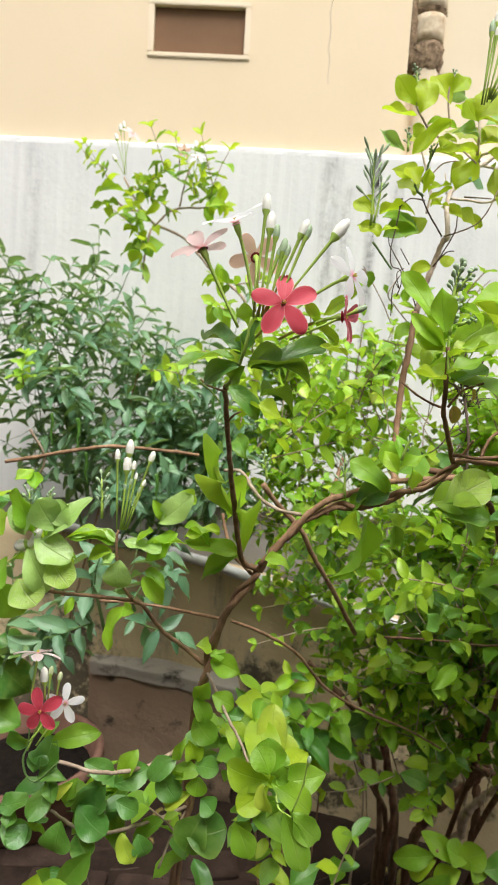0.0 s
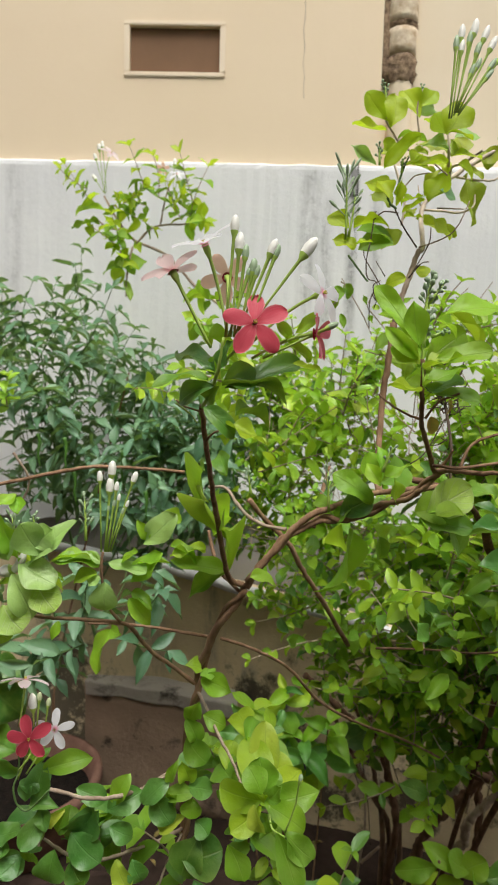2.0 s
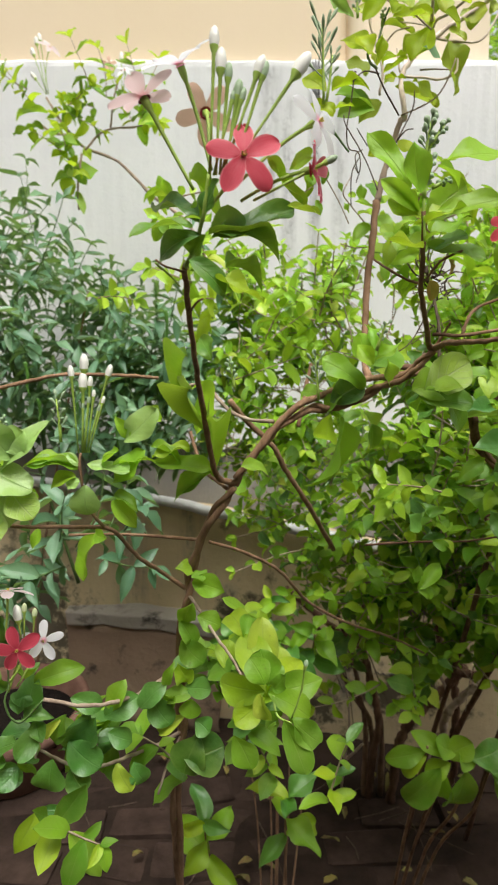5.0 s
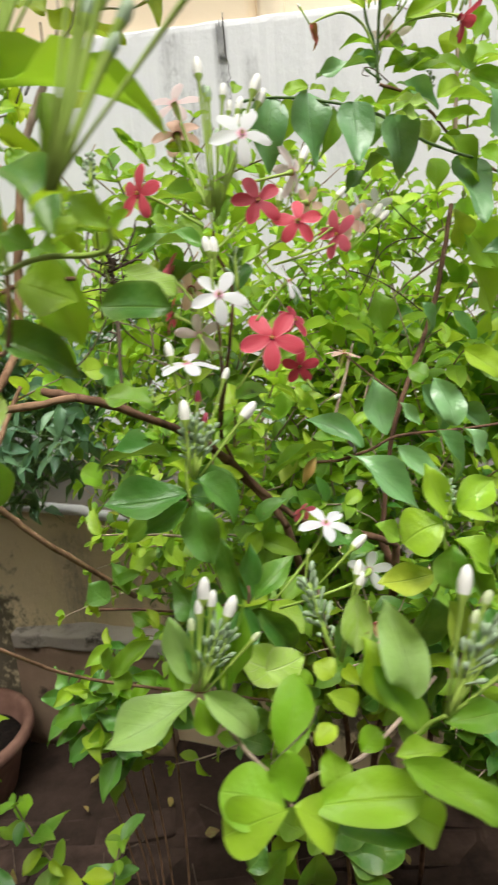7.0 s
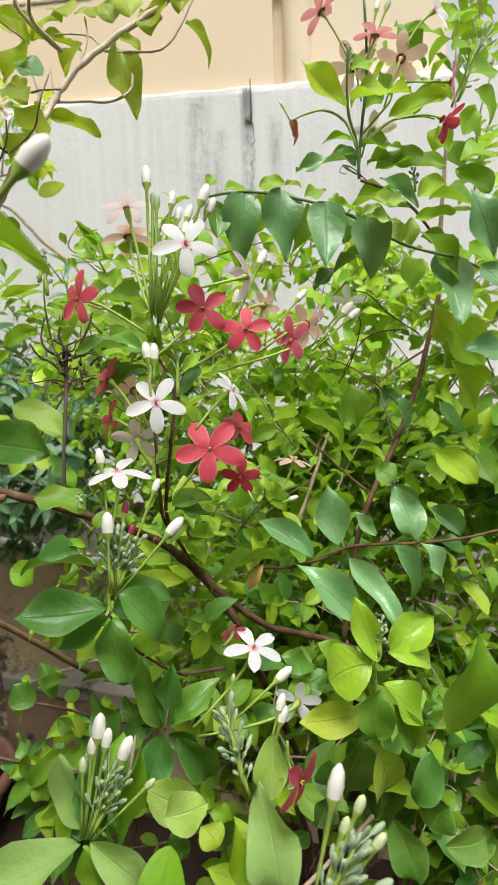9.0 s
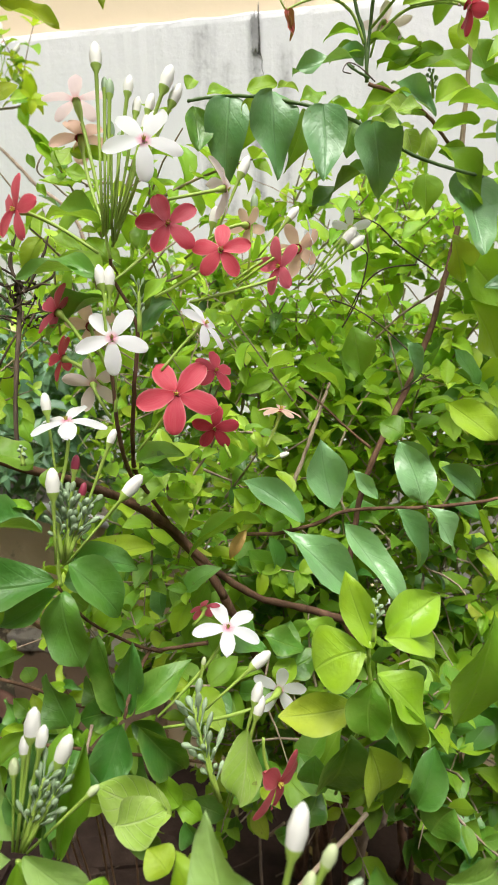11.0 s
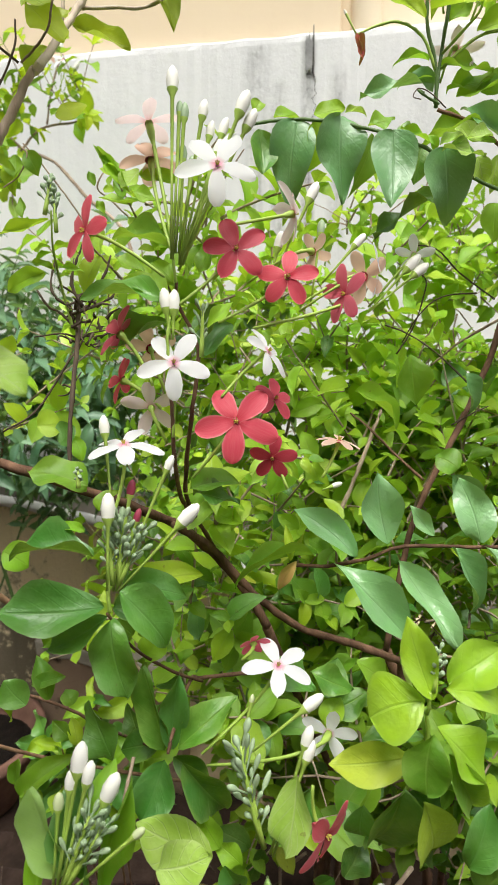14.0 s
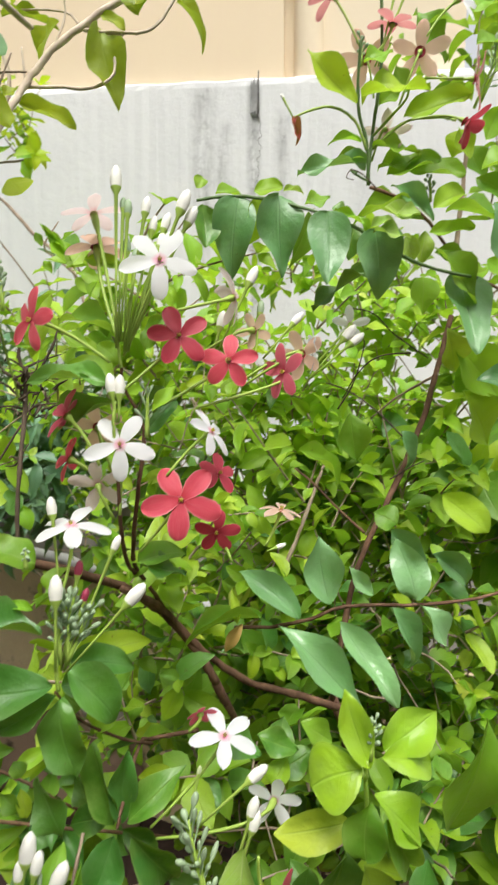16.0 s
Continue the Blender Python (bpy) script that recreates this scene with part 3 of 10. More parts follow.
def streaks(mat, places):
    """Grey rain streaks that run down at given places, with ragged sides: rows of x, half width, top and foot, strength."""
    m = Nodes("", mat)
    old = m.bsdf.inputs["Base Color"].links[0].from_socket
    xyz = m.node("SeparateXYZ", {0: m.place()})
    wob = m.noise(1.0, 5.0, 0.7, m.node("Mapping", {"Vector": m.place(), "Scale": (38.0, 38.0, 5.0)}).outputs[0])
    speck = m.noise(60.0, 4.0, 0.7, m.place())
    total = None
    for x, w, top, foot, k in places:
        dx = m.maths("ABSOLUTE", m.maths("SUBTRACT", xyz.outputs[0], x))
        side = m.maths("SUBTRACT", 1.0, m.grey(dx, w * 0.2, w))
        fall = m.maths("MULTIPLY", m.grey(xyz.outputs[2], foot, foot + 0.3 * (top - foot)), m.maths("SUBTRACT", 1.0, m.grey(xyz.outputs[2], top - 0.03, top)))
        one = m.maths("MULTIPLY", m.maths("MULTIPLY", side, fall), k)
        total = one if total is None else m.maths("MAXIMUM", total, one)
    fac = m.maths("MULTIPLY", total, m.maths("ADD", m.maths("MULTIPLY", m.grey(wob, 0.35, 0.62), 0.75), m.maths("MULTIPLY", m.grey(speck, 0.5, 0.65), 0.4)))
    m.put(m.bsdf.inputs["Base Color"], m.mix(fac, old, (0.16, 0.16, 0.155)))


streaks(WHITE, ((0.345, 0.045, 1.69, 1.2, 0.55), (0.395, 0.03, 1.6, 1.05, 0.6), (0.472, 0.022, 1.69, 0.9, 0.85), (0.545, 0.028, 1.62, 1.1, 0.5), (0.335, 0.02, 1.55, 1.2, 0.6), (-0.55, 0.04, 1.69, 1.0, 0.3), (0.75, 0.05, 1.68, 1.2, 0.2)))
streaks(BEIGE, ((0.08, 0.03, 0.45, 0.1, 0.8), (0.3, 0.06, 0.12, -0.15, 1.3), (0.38, 0.05, 0.02, -0.2, 1.2), (0.2, 0.03, 0.2, 0.0, 1.0), (0.55, 0.08, 0.1, -0.2, 0.9), (-0.1, 0.08, 0.4, 0.05, 0.6)))


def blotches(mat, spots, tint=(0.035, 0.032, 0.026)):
    """Ragged black mould: a scatter over the whole, and larger dark patches at given places (x, z, radius)."""
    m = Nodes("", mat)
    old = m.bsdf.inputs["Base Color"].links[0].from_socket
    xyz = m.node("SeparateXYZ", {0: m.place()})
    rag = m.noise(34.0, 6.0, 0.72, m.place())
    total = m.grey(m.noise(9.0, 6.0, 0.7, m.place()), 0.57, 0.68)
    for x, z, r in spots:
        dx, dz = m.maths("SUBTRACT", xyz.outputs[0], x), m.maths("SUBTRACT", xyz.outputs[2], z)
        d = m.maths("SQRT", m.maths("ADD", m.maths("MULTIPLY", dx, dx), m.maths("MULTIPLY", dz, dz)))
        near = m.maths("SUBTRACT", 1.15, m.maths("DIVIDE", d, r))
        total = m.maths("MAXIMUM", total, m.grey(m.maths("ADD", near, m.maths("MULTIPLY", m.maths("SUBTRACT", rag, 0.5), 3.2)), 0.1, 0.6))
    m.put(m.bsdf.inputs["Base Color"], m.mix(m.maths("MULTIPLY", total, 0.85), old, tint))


# Spots left of x -0.3 paint shade beside the block; the rest are mould.
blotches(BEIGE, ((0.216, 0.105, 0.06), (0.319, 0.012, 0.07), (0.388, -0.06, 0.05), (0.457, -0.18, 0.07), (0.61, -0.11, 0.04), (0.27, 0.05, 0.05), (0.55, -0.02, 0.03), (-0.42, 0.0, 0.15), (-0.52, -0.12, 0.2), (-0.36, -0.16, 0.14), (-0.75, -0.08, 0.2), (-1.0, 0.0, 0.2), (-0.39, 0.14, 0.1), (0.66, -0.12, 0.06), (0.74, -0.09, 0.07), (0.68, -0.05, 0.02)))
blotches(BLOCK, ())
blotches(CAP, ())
MOULD = simple("black_mould", (0.05, 0.05, 0.045), (0.16, 0.155, 0.14), 40, 0.95)
GREYSTAIN = simple("grey_stain", (0.22, 0.22, 0.22), (0.36, 0.36, 0.35), 30, 0.95)
PLY = simple("brown_board", (0.2, 0.115, 0.065), (0.24, 0.14, 0.08), 6, 0.75, 0.1)
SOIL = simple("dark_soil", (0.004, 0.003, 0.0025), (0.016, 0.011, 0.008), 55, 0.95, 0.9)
# earth and brick colours are darkened to carry the shade under the plants
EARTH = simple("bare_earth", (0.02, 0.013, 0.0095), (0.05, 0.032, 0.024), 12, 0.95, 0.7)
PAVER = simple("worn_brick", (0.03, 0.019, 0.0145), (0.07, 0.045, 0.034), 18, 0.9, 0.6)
TERRA = simple("terracotta", (0.15, 0.08, 0.058), (0.24, 0.135, 0.1), 16, 0.85, 0.3)
PVC = simple("dusty_white_plastic", (0.58, 0.58, 0.56), (0.76, 0.76, 0.74), 22, 0.45, 0.1)

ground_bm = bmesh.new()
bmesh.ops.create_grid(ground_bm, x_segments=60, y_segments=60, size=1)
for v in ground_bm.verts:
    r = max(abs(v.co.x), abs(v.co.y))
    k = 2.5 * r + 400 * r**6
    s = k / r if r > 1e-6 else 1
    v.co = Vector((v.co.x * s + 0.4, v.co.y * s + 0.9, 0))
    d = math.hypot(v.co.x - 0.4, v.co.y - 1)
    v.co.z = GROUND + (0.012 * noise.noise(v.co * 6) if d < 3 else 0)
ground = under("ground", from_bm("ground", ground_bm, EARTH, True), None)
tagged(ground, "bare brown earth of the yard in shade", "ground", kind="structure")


def wall_with_hole(name, x0, x1, z0, z1, hole, front, back, mat):
    """A wall slab in x and z with one opening right through it."""
    a, b, c, d = hole
    xs, zs = (x0, a, b, x1), (z0, c, d, z1)
    bm = bmesh.new()
    v = {(i, j, k): bm.verts.new((xs[i], front if k == 0 else back, zs[j])) for i in range(4) for j in range(4) for k in (0, 1)}
    for i in range(3):
        for j in range(3):
            if (i, j) != (1, 1):
                bm.faces.new((v[i, j, 0], v[i + 1, j, 0], v[i + 1, j + 1, 0], v[i, j + 1, 0]))
                bm.faces.new((v[i, j, 1], v[i, j + 1, 1], v[i + 1, j + 1, 1], v[i + 1, j, 1]))
    for loop in (((0, 0), (1, 0), (2, 0), (3, 0), (3, 1), (3, 2), (3, 3), (2, 3), (1, 3), (0, 3), (0, 2), (0, 1)), ((1, 1), (1, 2), (2, 2), (2, 1))):
        for p, q in zip(loop, loop[1:] + loop[:1]):
            bm.faces.new((v[(*p, 0)], v[(*p, 1)], v[(*q, 1)], v[(*q, 0)]))
    bmesh.ops.recalc_face_normals(bm, faces=bm.faces[:])
    return from_bm(name, bm, mat)


# house wall: cream above, whitewashed dado, bare cement foot
VENT = (-0.207, 0.062, 1.953, 2.085)
wall_north = under("wall_north", wall_with_hole("wall_north", -4.0, 0.545, 1.66, 3.6, VENT, 2.125, 2.36, CREAM), None)
tagged(wall_north, "cream painted plaster house wall", "wall", kind="structure")
pale_wall = under("wall_east", box("wall_east", (0.545, 2.16, 1.66), (0.985, 2.36, 3.6), PALE), None)
tagged(pale_wall, "paler weathered stretch of house wall", "wall", kind="structure")


def dado_mesh():
    """Whitewashed lower wall with a rough, slightly rounded and uneven top edge."""
    bm = bmesh.new()
    n = 420
    prof = ((2.105, 0.60), (2.105, 1.1), (2.105, 1.672), (2.107, 1.684), (2.114, 1.690), (2.36, 1.690))
    rings = []
    for i in range(n + 1):
        x = -4.0 + 8.0 * i / n
        row = []
        for j, (y, z) in enumerate(prof):
            e = 0.0035 * noise.noise(Vector((x * 14, j * 0.3, 2))) + 0.002 * noise.noise(Vector((x * 55, j, 5)))
            row.append(bm.verts.new((x, y + (e if j < 4 else 0) * 0.8, z + (e if j in (3, 4, 5) else (6 * e if j == 0 else 0)))))
        rings.append(row)
    for a, b in zip(rings, rings[1:]):
        for j in range(len(prof) - 1):
            bm.faces.new((a[j], b[j], b[j + 1], a[j + 1]))
    return from_bm("dado", bm, WHITE, False)


dado = under("wall_dado", dado_mesh(), None)
tagged(dado, "white limewashed wall with grey rain streaks", "wall", kind="structure")
foot = under("wall_foot", box("wall_foot", (-4.0, 2.13, GROUND - 0.1), (4.0, 2.34, 1.64), CEMENT), None)
tagged(foot, "grey damp cement foot of the house wall", "wall", kind="structure")


# added unseen walls close the yard behind and beside the path, blocking low skylight
for name, lo, hi in (("wall_south", (-1.7, -1.2, GROUND - 0.1), (4.0, -1.0, 3.3)), ("wall_west", (-1.7, -1.0, GROUND - 0.1), (-1.5, 2.0, 3.4))):
    tagged(under(name, box(name, lo, hi, CEMENT), None), "unseen cement wall added to block low skylight", "wall", kind="structure")


def stain_patch(x, z, w, h, seed, mat, ragged=0.35, name="stain"):
    """A ragged patch of mould, a thin crust on the wall."""
    rnd = random.Random(seed)
    n = 28
    pts = []
    for i in range(n):
        a = 2 * math.pi * i / n
        k = 1 + rnd.uniform(-ragged, ragged)
        ex = abs(math.cos(a)) ** 0.6 * math.copysign(1, math.cos(a))
        ez = abs(math.sin(a)) ** 0.6 * math.copysign(1, math.sin(a))
        pts.append((x + ex * w * 0.5 * k, z + ez * h * 0.5 * k))
    v = [(a, 2.0985, b) for a, b in pts] + [(a, 2.108, b) for a, b in pts]
    f = [tuple(range(n))[::-1]] + [(i, (i + 1) % n, n + (i + 1) % n, n + i) for i in range(n)]
    return under(name, mesh_of(name, v, f, mat, smooth=False), dado)


stain_patch(0.474, 1.642, 0.018, 0.08, 3, GREYSTAIN, 0.26)
stain_patch(0.4835, 1.645, 0.004, 0.09, 4, MOULD, 0.4)


def crack(x, z0, z1, w, seed, mat, front, parent):
    rnd = random.Random(seed)
    path = [Vector((x + rnd.uniform(-0.003, 0.003) * (1 + i % 3), front, z0 + (z1 - z0) * i / 22)) for i in range(23)]
    b = Bulk()
    b.tube(path, w, w * 0.4, 4)
    return b.done("crack", mat, parent, kind="")


crack(0.484, 1.6, 1.40, 0.001, 5, MOULD, 2.1045, dado)
crack(0.312, 2.6, 1.885, 0.0012, 6, simple("crack_shade", (0.1, 0.065, 0.04), (0.22, 0.15, 0.09), 40, 0.9), 2.125, wall_north)

TRIM = plaster("cream_trim", (0.86, 0.74, 0.57), (0.82, 0.69, 0.52), (0.6, 0.46, 0.3), relief=0.1, drip=0.1)
# vent with its raised plaster border and the brown board in it
a, b, c, d = VENT
vent = thing("window_1", (0.5 * (a + b), 2.12, c), "small brown boarded vent opening with raised cream border", "window", kind="structure")
t = 0.017
for lo, hi in (((a - t, 2.1205, d), (b + t, 2.1245, d + t * 0.8)), ((a - t, 2.1205, c - t * 0.8), (b + t, 2.1245, c)), ((a - t, 2.1207, c), (a, 2.1244, d)), ((b, 2.1207, c), (b + t, 2.1244, d))):
    under("window_frame", box("window_frame", lo, hi, TRIM, 0.003), vent)
under("pane", box("pane", (a + 0.001, 2.137, c + 0.001), (b - 0.001, 2.155, d - 0.001), PLY), vent, label="brown board")

def rough_block(name, lo, hi, mat, amount, seed, skew=0.0):
    bm = bmesh.new()
    bmesh.ops.create_cube(bm, size=1)
    bmesh.ops.subdivide_edges(bm, edges=bm.edges[:], cuts=7, use_grid_fill=True)
    for v in bm.verts:
        v.co = Vector([p + (q - p) * (c + 0.5) for p, q, c in zip(lo, hi, v.co)])
        v.co += Vector((noise.noise(v.co * 14 + Vector((seed, 0, 0))), noise.noise(v.co * 14 + Vector((0, seed, 0))), noise.noise(v.co * 14 + Vector((0, 0, seed))))) * amount
        v.co.y += skew * v.co.x
    return from_bm(name, bm, mat, True)


# drain pipe with a crusted socket
drain = thing("drain_pipe", (0.605, 2.06, 1.7), "old beige drain pipe with crusted broken joint", "pipe")


def turned(name, prof, mat, parent, centre, sides=28, jitter=0.0, label=""):
    """A turned body: rings of radius and height about an upright axis."""
    rnd = random.Random(len(prof))
    v, f = [], []
    for r, z in prof:
        for k in range(sides):
            w = 2 * math.pi * k / sides
            q = r * (1 + rnd.uniform(-jitter, jitter))
            v.append((centre[0] + q * math.cos(w), centre[1] + q * math.sin(w), centre[2] + z))
    for i in range(len(prof) - 1):
        for k in range(sides):
            n = (k + 1) % sides
            f.append((i * sides + k, i * sides + n, (i + 1) * sides + n, (i + 1) * sides + k))
    return under(name, mesh_of(name, v, f, mat), parent, None, label)


turned("pipe_body", ((0.036, 1.66), (0.036, 1.95), (0.036, 2.15), (0.036, 3.55)), simple("painted_pipe", (0.76, 0.64, 0.46), (0.82, 0.7, 0.52), 9, 0.7, 0.2), drain, (0.605, 2.152, 0))
SLEEVE = simple("stained_sleeve", (0.5, 0.36, 0.22), (0.84, 0.74, 0.57), 34, 0.85, 0.6)
CRUST = simple("rusty_crust", (0.09, 0.058, 0.04), (0.5, 0.36, 0.23), 60, 0.95, 1.0)
for z0, z1, r in ((2.018, 2.092, 0.045), (2.106, 2.192, 0.047)):
    turned("sleeve", ((0.037, z0), (r - 0.002, z0 + 0.003), (r, z0 + 0.02), (r - 0.002, z1 - 0.02), (r + 0.001, z1 - 0.004), (0.037, z1)), SLEEVE, drain, (0.605, 2.152, 0), 30, 0.02, "chipped cream sleeve")
for z0, z1, r in ((1.935, 2.016, 0.046), (2.09, 2.108, 0.046), (2.19, 2.24, 0.05)):
    turned("crust", ((0.036, z0), (r - 0.006, z0 + 0.1 * (z1 - z0)), (r, z0 + 0.4 * (z1 - z0)), (r - 0.004, z0 + 0.6 * (z1 - z0)), (r, z0 + 0.85 * (z1 - z0)), (0.036, z1)), CRUST, drain, (0.605, 2.152, 0), 34, 0.08, "dark rusty crust at the joint")
# dark strip put in for the shaded gap between wall end and pipe
under("mortar", rough_block("mortar", (0.5475, 2.133, 1.94), (0.568, 2.2, 2.3), CRUST, 0.005, 3), drain, label="dark strip standing in for the shaded gap beside the pipe")



# low stained wall that runs obliquely in front of the house, with a drain line on it
def low_y(x):
    return min(2.06 - 0.3 * x, 2.092)


def low_top(x):
    return 0.43 - 0.156 * x


def low_wall_mesh():
    bm = bmesh.new()
    n, rows = 160, 16
    grid = []
    for i in range(n + 1):
        x = -1.4 + 4.8 * i / n
        col = []
        for j in range(rows + 1):
            s = j / rows
            z = GROUND - 0.05 + (low_top(min(x, 1.6)) - GROUND + 0.05) * s
            e = 0.006 * noise.noise(Vector((x * 5, z * 5, 1))) + 0.003 * noise.noise(Vector((x * 22, z * 22, 1)))
            col.append(bm.verts.new((x, low_y(x) + e + (0.004 if j == rows else 0), z)))
        col.append(bm.verts.new((x, low_y(x) + 0.12, low_top(min(x, 1.6)) + 0.002)))
        col.append(bm.verts.new((x, low_y(x) + 0.12, GROUND - 0.05)))
        grid.append(col)
    for a, b in zip(grid, grid[1:]):
        for j in range(len(a) - 1):
            bm.faces.new((a[j], b[j], b[j + 1], a[j + 1]))
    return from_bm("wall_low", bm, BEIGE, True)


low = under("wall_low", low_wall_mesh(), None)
tagged(low, "low beige wall with black mould, and shade painted beside the block", "wall", kind="structure")

split = Bulk()
ragged = random.Random(8)
split.tube([Vector((x, low_y(x) - 0.003, -0.045 + ragged.uniform(-0.005, 0.005))) for x in np.linspace(0.62, 0.74, 16)], 0.0016, 0.003, 5)
split.done("crack", MOULD, low, kind="")

drain_line = thing("water_pipe", (0.2, low_y(0.2) - 0.01, low_top(0.2)), "dusty white plastic water pipe on the low wall", "pipe")
pts = [(x, low_y(x) - 0.012, low_top(x) + 0.016) for x in (-0.55, -0.1, 0.2, 0.5, 0.9, 1.4)]
stem(drain_line, pts, 0.016, 0.016, PVC, "pipe_length", knots=0.0, sides=14, per=8)
turned("coupling", ((0.0163, -0.03), (0.02, -0.03), (0.02, 0.03), (0.0163, 0.03)), PVC, drain_line, (0, 0, 0), 16).matrix_basis = SPOT[drain_line].inverted() @ look((0.32, low_y(0.32) - 0.012, low_top(0.32) + 0.016), (1.32, low_y(1.32) - 0.012, low_top(1.32) + 0.016))




step = under("concrete_block", rough_block("concrete_block", (-0.31, 1.975, GROUND - 0.01), (0.16, 2.07, 0.082), BLOCK, 0.012, 4, -0.25), None)
tagged(step, "rough brown concrete block with a worn grey cap", "block")
under("cap", rough_block("cap", (-0.312, 1.966, 0.058), (0.162, 2.074, 0.098), CAP, 0.012, 9, -0.25), step, label="worn grey cement cap")

# terracotta pot with dark soil
POT = (-0.43, 1.84, GROUND)
pot = thing("plant_pot", POT, "weathered terracotta pot filled with dark soil", "plant pot")
turned("pot_body", ((0.14, 0.0), (0.152, 0.008), (0.188, 0.135), (0.194, 0.152), (0.214, 0.156), (0.222, 0.17), (0.22, 0.19), (0.207, 0.195), (0.196, 0.187), (0.188, 0.14), (0.175, 0.1)), TERRA, pot, POT, 40)
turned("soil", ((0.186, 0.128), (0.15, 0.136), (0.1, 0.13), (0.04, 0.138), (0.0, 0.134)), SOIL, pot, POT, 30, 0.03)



# worn bricks set in the earth along the foot of the wall
rnd = random.Random(5)
BRICKS = []
for i in range(4):
    bm = bmesh.new()
    bmesh.ops.create_cube(bm, size=1)
    bmesh.ops.bevel(bm, geom=bm.edges[:], offset=0.05, segments=1, affect="EDGES")
    for v in bm.verts:
        v.co += Vector((noise.noise(v.co * 2 + Vector((i, 0, 0))), noise.noise(v.co * 2 + Vector((0, i, 3))), noise.noise(v.co * 2 + Vector((7, 0, i))))) * 0.05
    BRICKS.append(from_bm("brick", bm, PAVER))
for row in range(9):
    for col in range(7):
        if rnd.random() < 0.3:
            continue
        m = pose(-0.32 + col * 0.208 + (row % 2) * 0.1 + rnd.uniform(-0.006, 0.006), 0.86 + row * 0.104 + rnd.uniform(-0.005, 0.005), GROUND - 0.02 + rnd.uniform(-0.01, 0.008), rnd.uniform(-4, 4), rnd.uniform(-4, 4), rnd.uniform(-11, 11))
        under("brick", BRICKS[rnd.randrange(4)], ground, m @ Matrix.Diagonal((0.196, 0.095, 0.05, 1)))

# litter under the plants
rnd = random.Random(77)
litter = Bulk()
for i in range(70):
    p = Vector((rnd.uniform(-0.15, 1.0), rnd.uniform(0.95, 1.85), GROUND + 0.026 + rnd.uniform(0, 0.01)))
    q = p + Vector((rnd.uniform(-1, 1), rnd.uniform(-1, 1), rnd.uniform(-0.15, 0.3))).normalized() * rnd.uniform(0.025, 0.055)
    litter.leaf(p, q, rnd.uniform(0.012, 0.026), Vector((rnd.uniform(-0.6, 0.6), rnd.uniform(-0.6, 0.6), 1)), rnd.choice(SMALL["oval"]), 0)
for i in range(26):
    p = Vector((rnd.uniform(-0.15, 1.0), rnd.uniform(0.95, 1.85), GROUND + 0.024))
    w = rnd.uniform(0, 6.28)
    d = Vector((math.cos(w), math.sin(w), rnd.uniform(0, 0.12))) * rnd.uniform(0.05, 0.2)
    litter.tube([p, p + d * 0.5 + Vector((0.006, -0.006, 0.004)), p + d], 0.0018, 0.0009, 4, 1)
fallen = litter.done("leaf_litter", [LEAF["litter"], DEAD], None)
tagged(fallen, "dry brown leaves and twigs lying on the ground", "leaf litter", kind="stuff")

# ---- background shrubs ----
GREENS = [LEAF["mid"], LEAF["young"], LEAF["dark"], LEAF["yellow"]]


def clouds(parent, seed, lots, size, mats=None, twig=TWIG, single=0, before=0.0, **ways):
    """Leafy sprays on a plant. single: how many of the leaves that stand nearer than before are objects of their own."""
    rnd = random.Random(seed)
    leaves, twigs = Bulk(dict(left=single, before=before, mats=mats or GREENS, parent=parent)), Bulk()
    for centre, radii, count in lots:
        sprays(leaves, twigs, rnd, centre, radii, count, size, **ways)
    leaves.done("foliage", mats or GREENS, parent)
    twigs.done("twig_tangle", twig, parent)


# the dense creeper shrub in front of the low wall
shrub = thing("creeper_shrub", (0.62, 1.55, GROUND), "dense bright green creeper shrub before the low wall", "shrub")
clouds(shrub, 11, (((0.58, 1.35, 0.62), (0.13, 0.14, 0.16), 42), ((0.72, 1.32, 0.62), (0.22, 0.18, 0.26), 98), ((0.58, 1.30, 0.40), (0.2, 0.14, 0.16), 62),
                   ((0.95, 1.35, 0.55), (0.24, 0.2, 0.36), 98), ((0.92, 1.3, 0.95), (0.22, 0.2, 0.2), 56), ((0.70, 1.32, 0.86), (0.16, 0.16, 0.1), 34), ((0.27, 1.64, 1.0), (0.11, 0.1, 0.07), 20), ((0.40, 1.62, 1.0), (0.12, 0.1, 0.09), 28), ((0.35, 1.64, 0.82), (0.13, 0.1, 0.1), 36), ((0.44, 1.62, 0.68), (0.12, 0.1, 0.1), 31)), 0.04, span=0.1, young=0.45)

# chilli bush on the far side, bluish in the shade
chilli = thing("chilli_bush", (-0.2, 1.75, GROUND), "tall bluish green chilli bush with narrow leaves", "shrub")
clouds(chilli, 12, (((-0.10, 1.75, 0.80), (0.26, 0.16, 0.26), 90), ((0.08, 1.72, 0.78), (0.17, 0.13, 0.14), 34), ((-0.35, 1.8, 0.95), (0.2, 0.15, 0.3), 60)), 0.06,
       [LEAF["blue"]] * 4, STALK_DARK, kind="long", slim=0.36, droop=0.5, span=0.16, up=1.0, single=200, before=1.68)


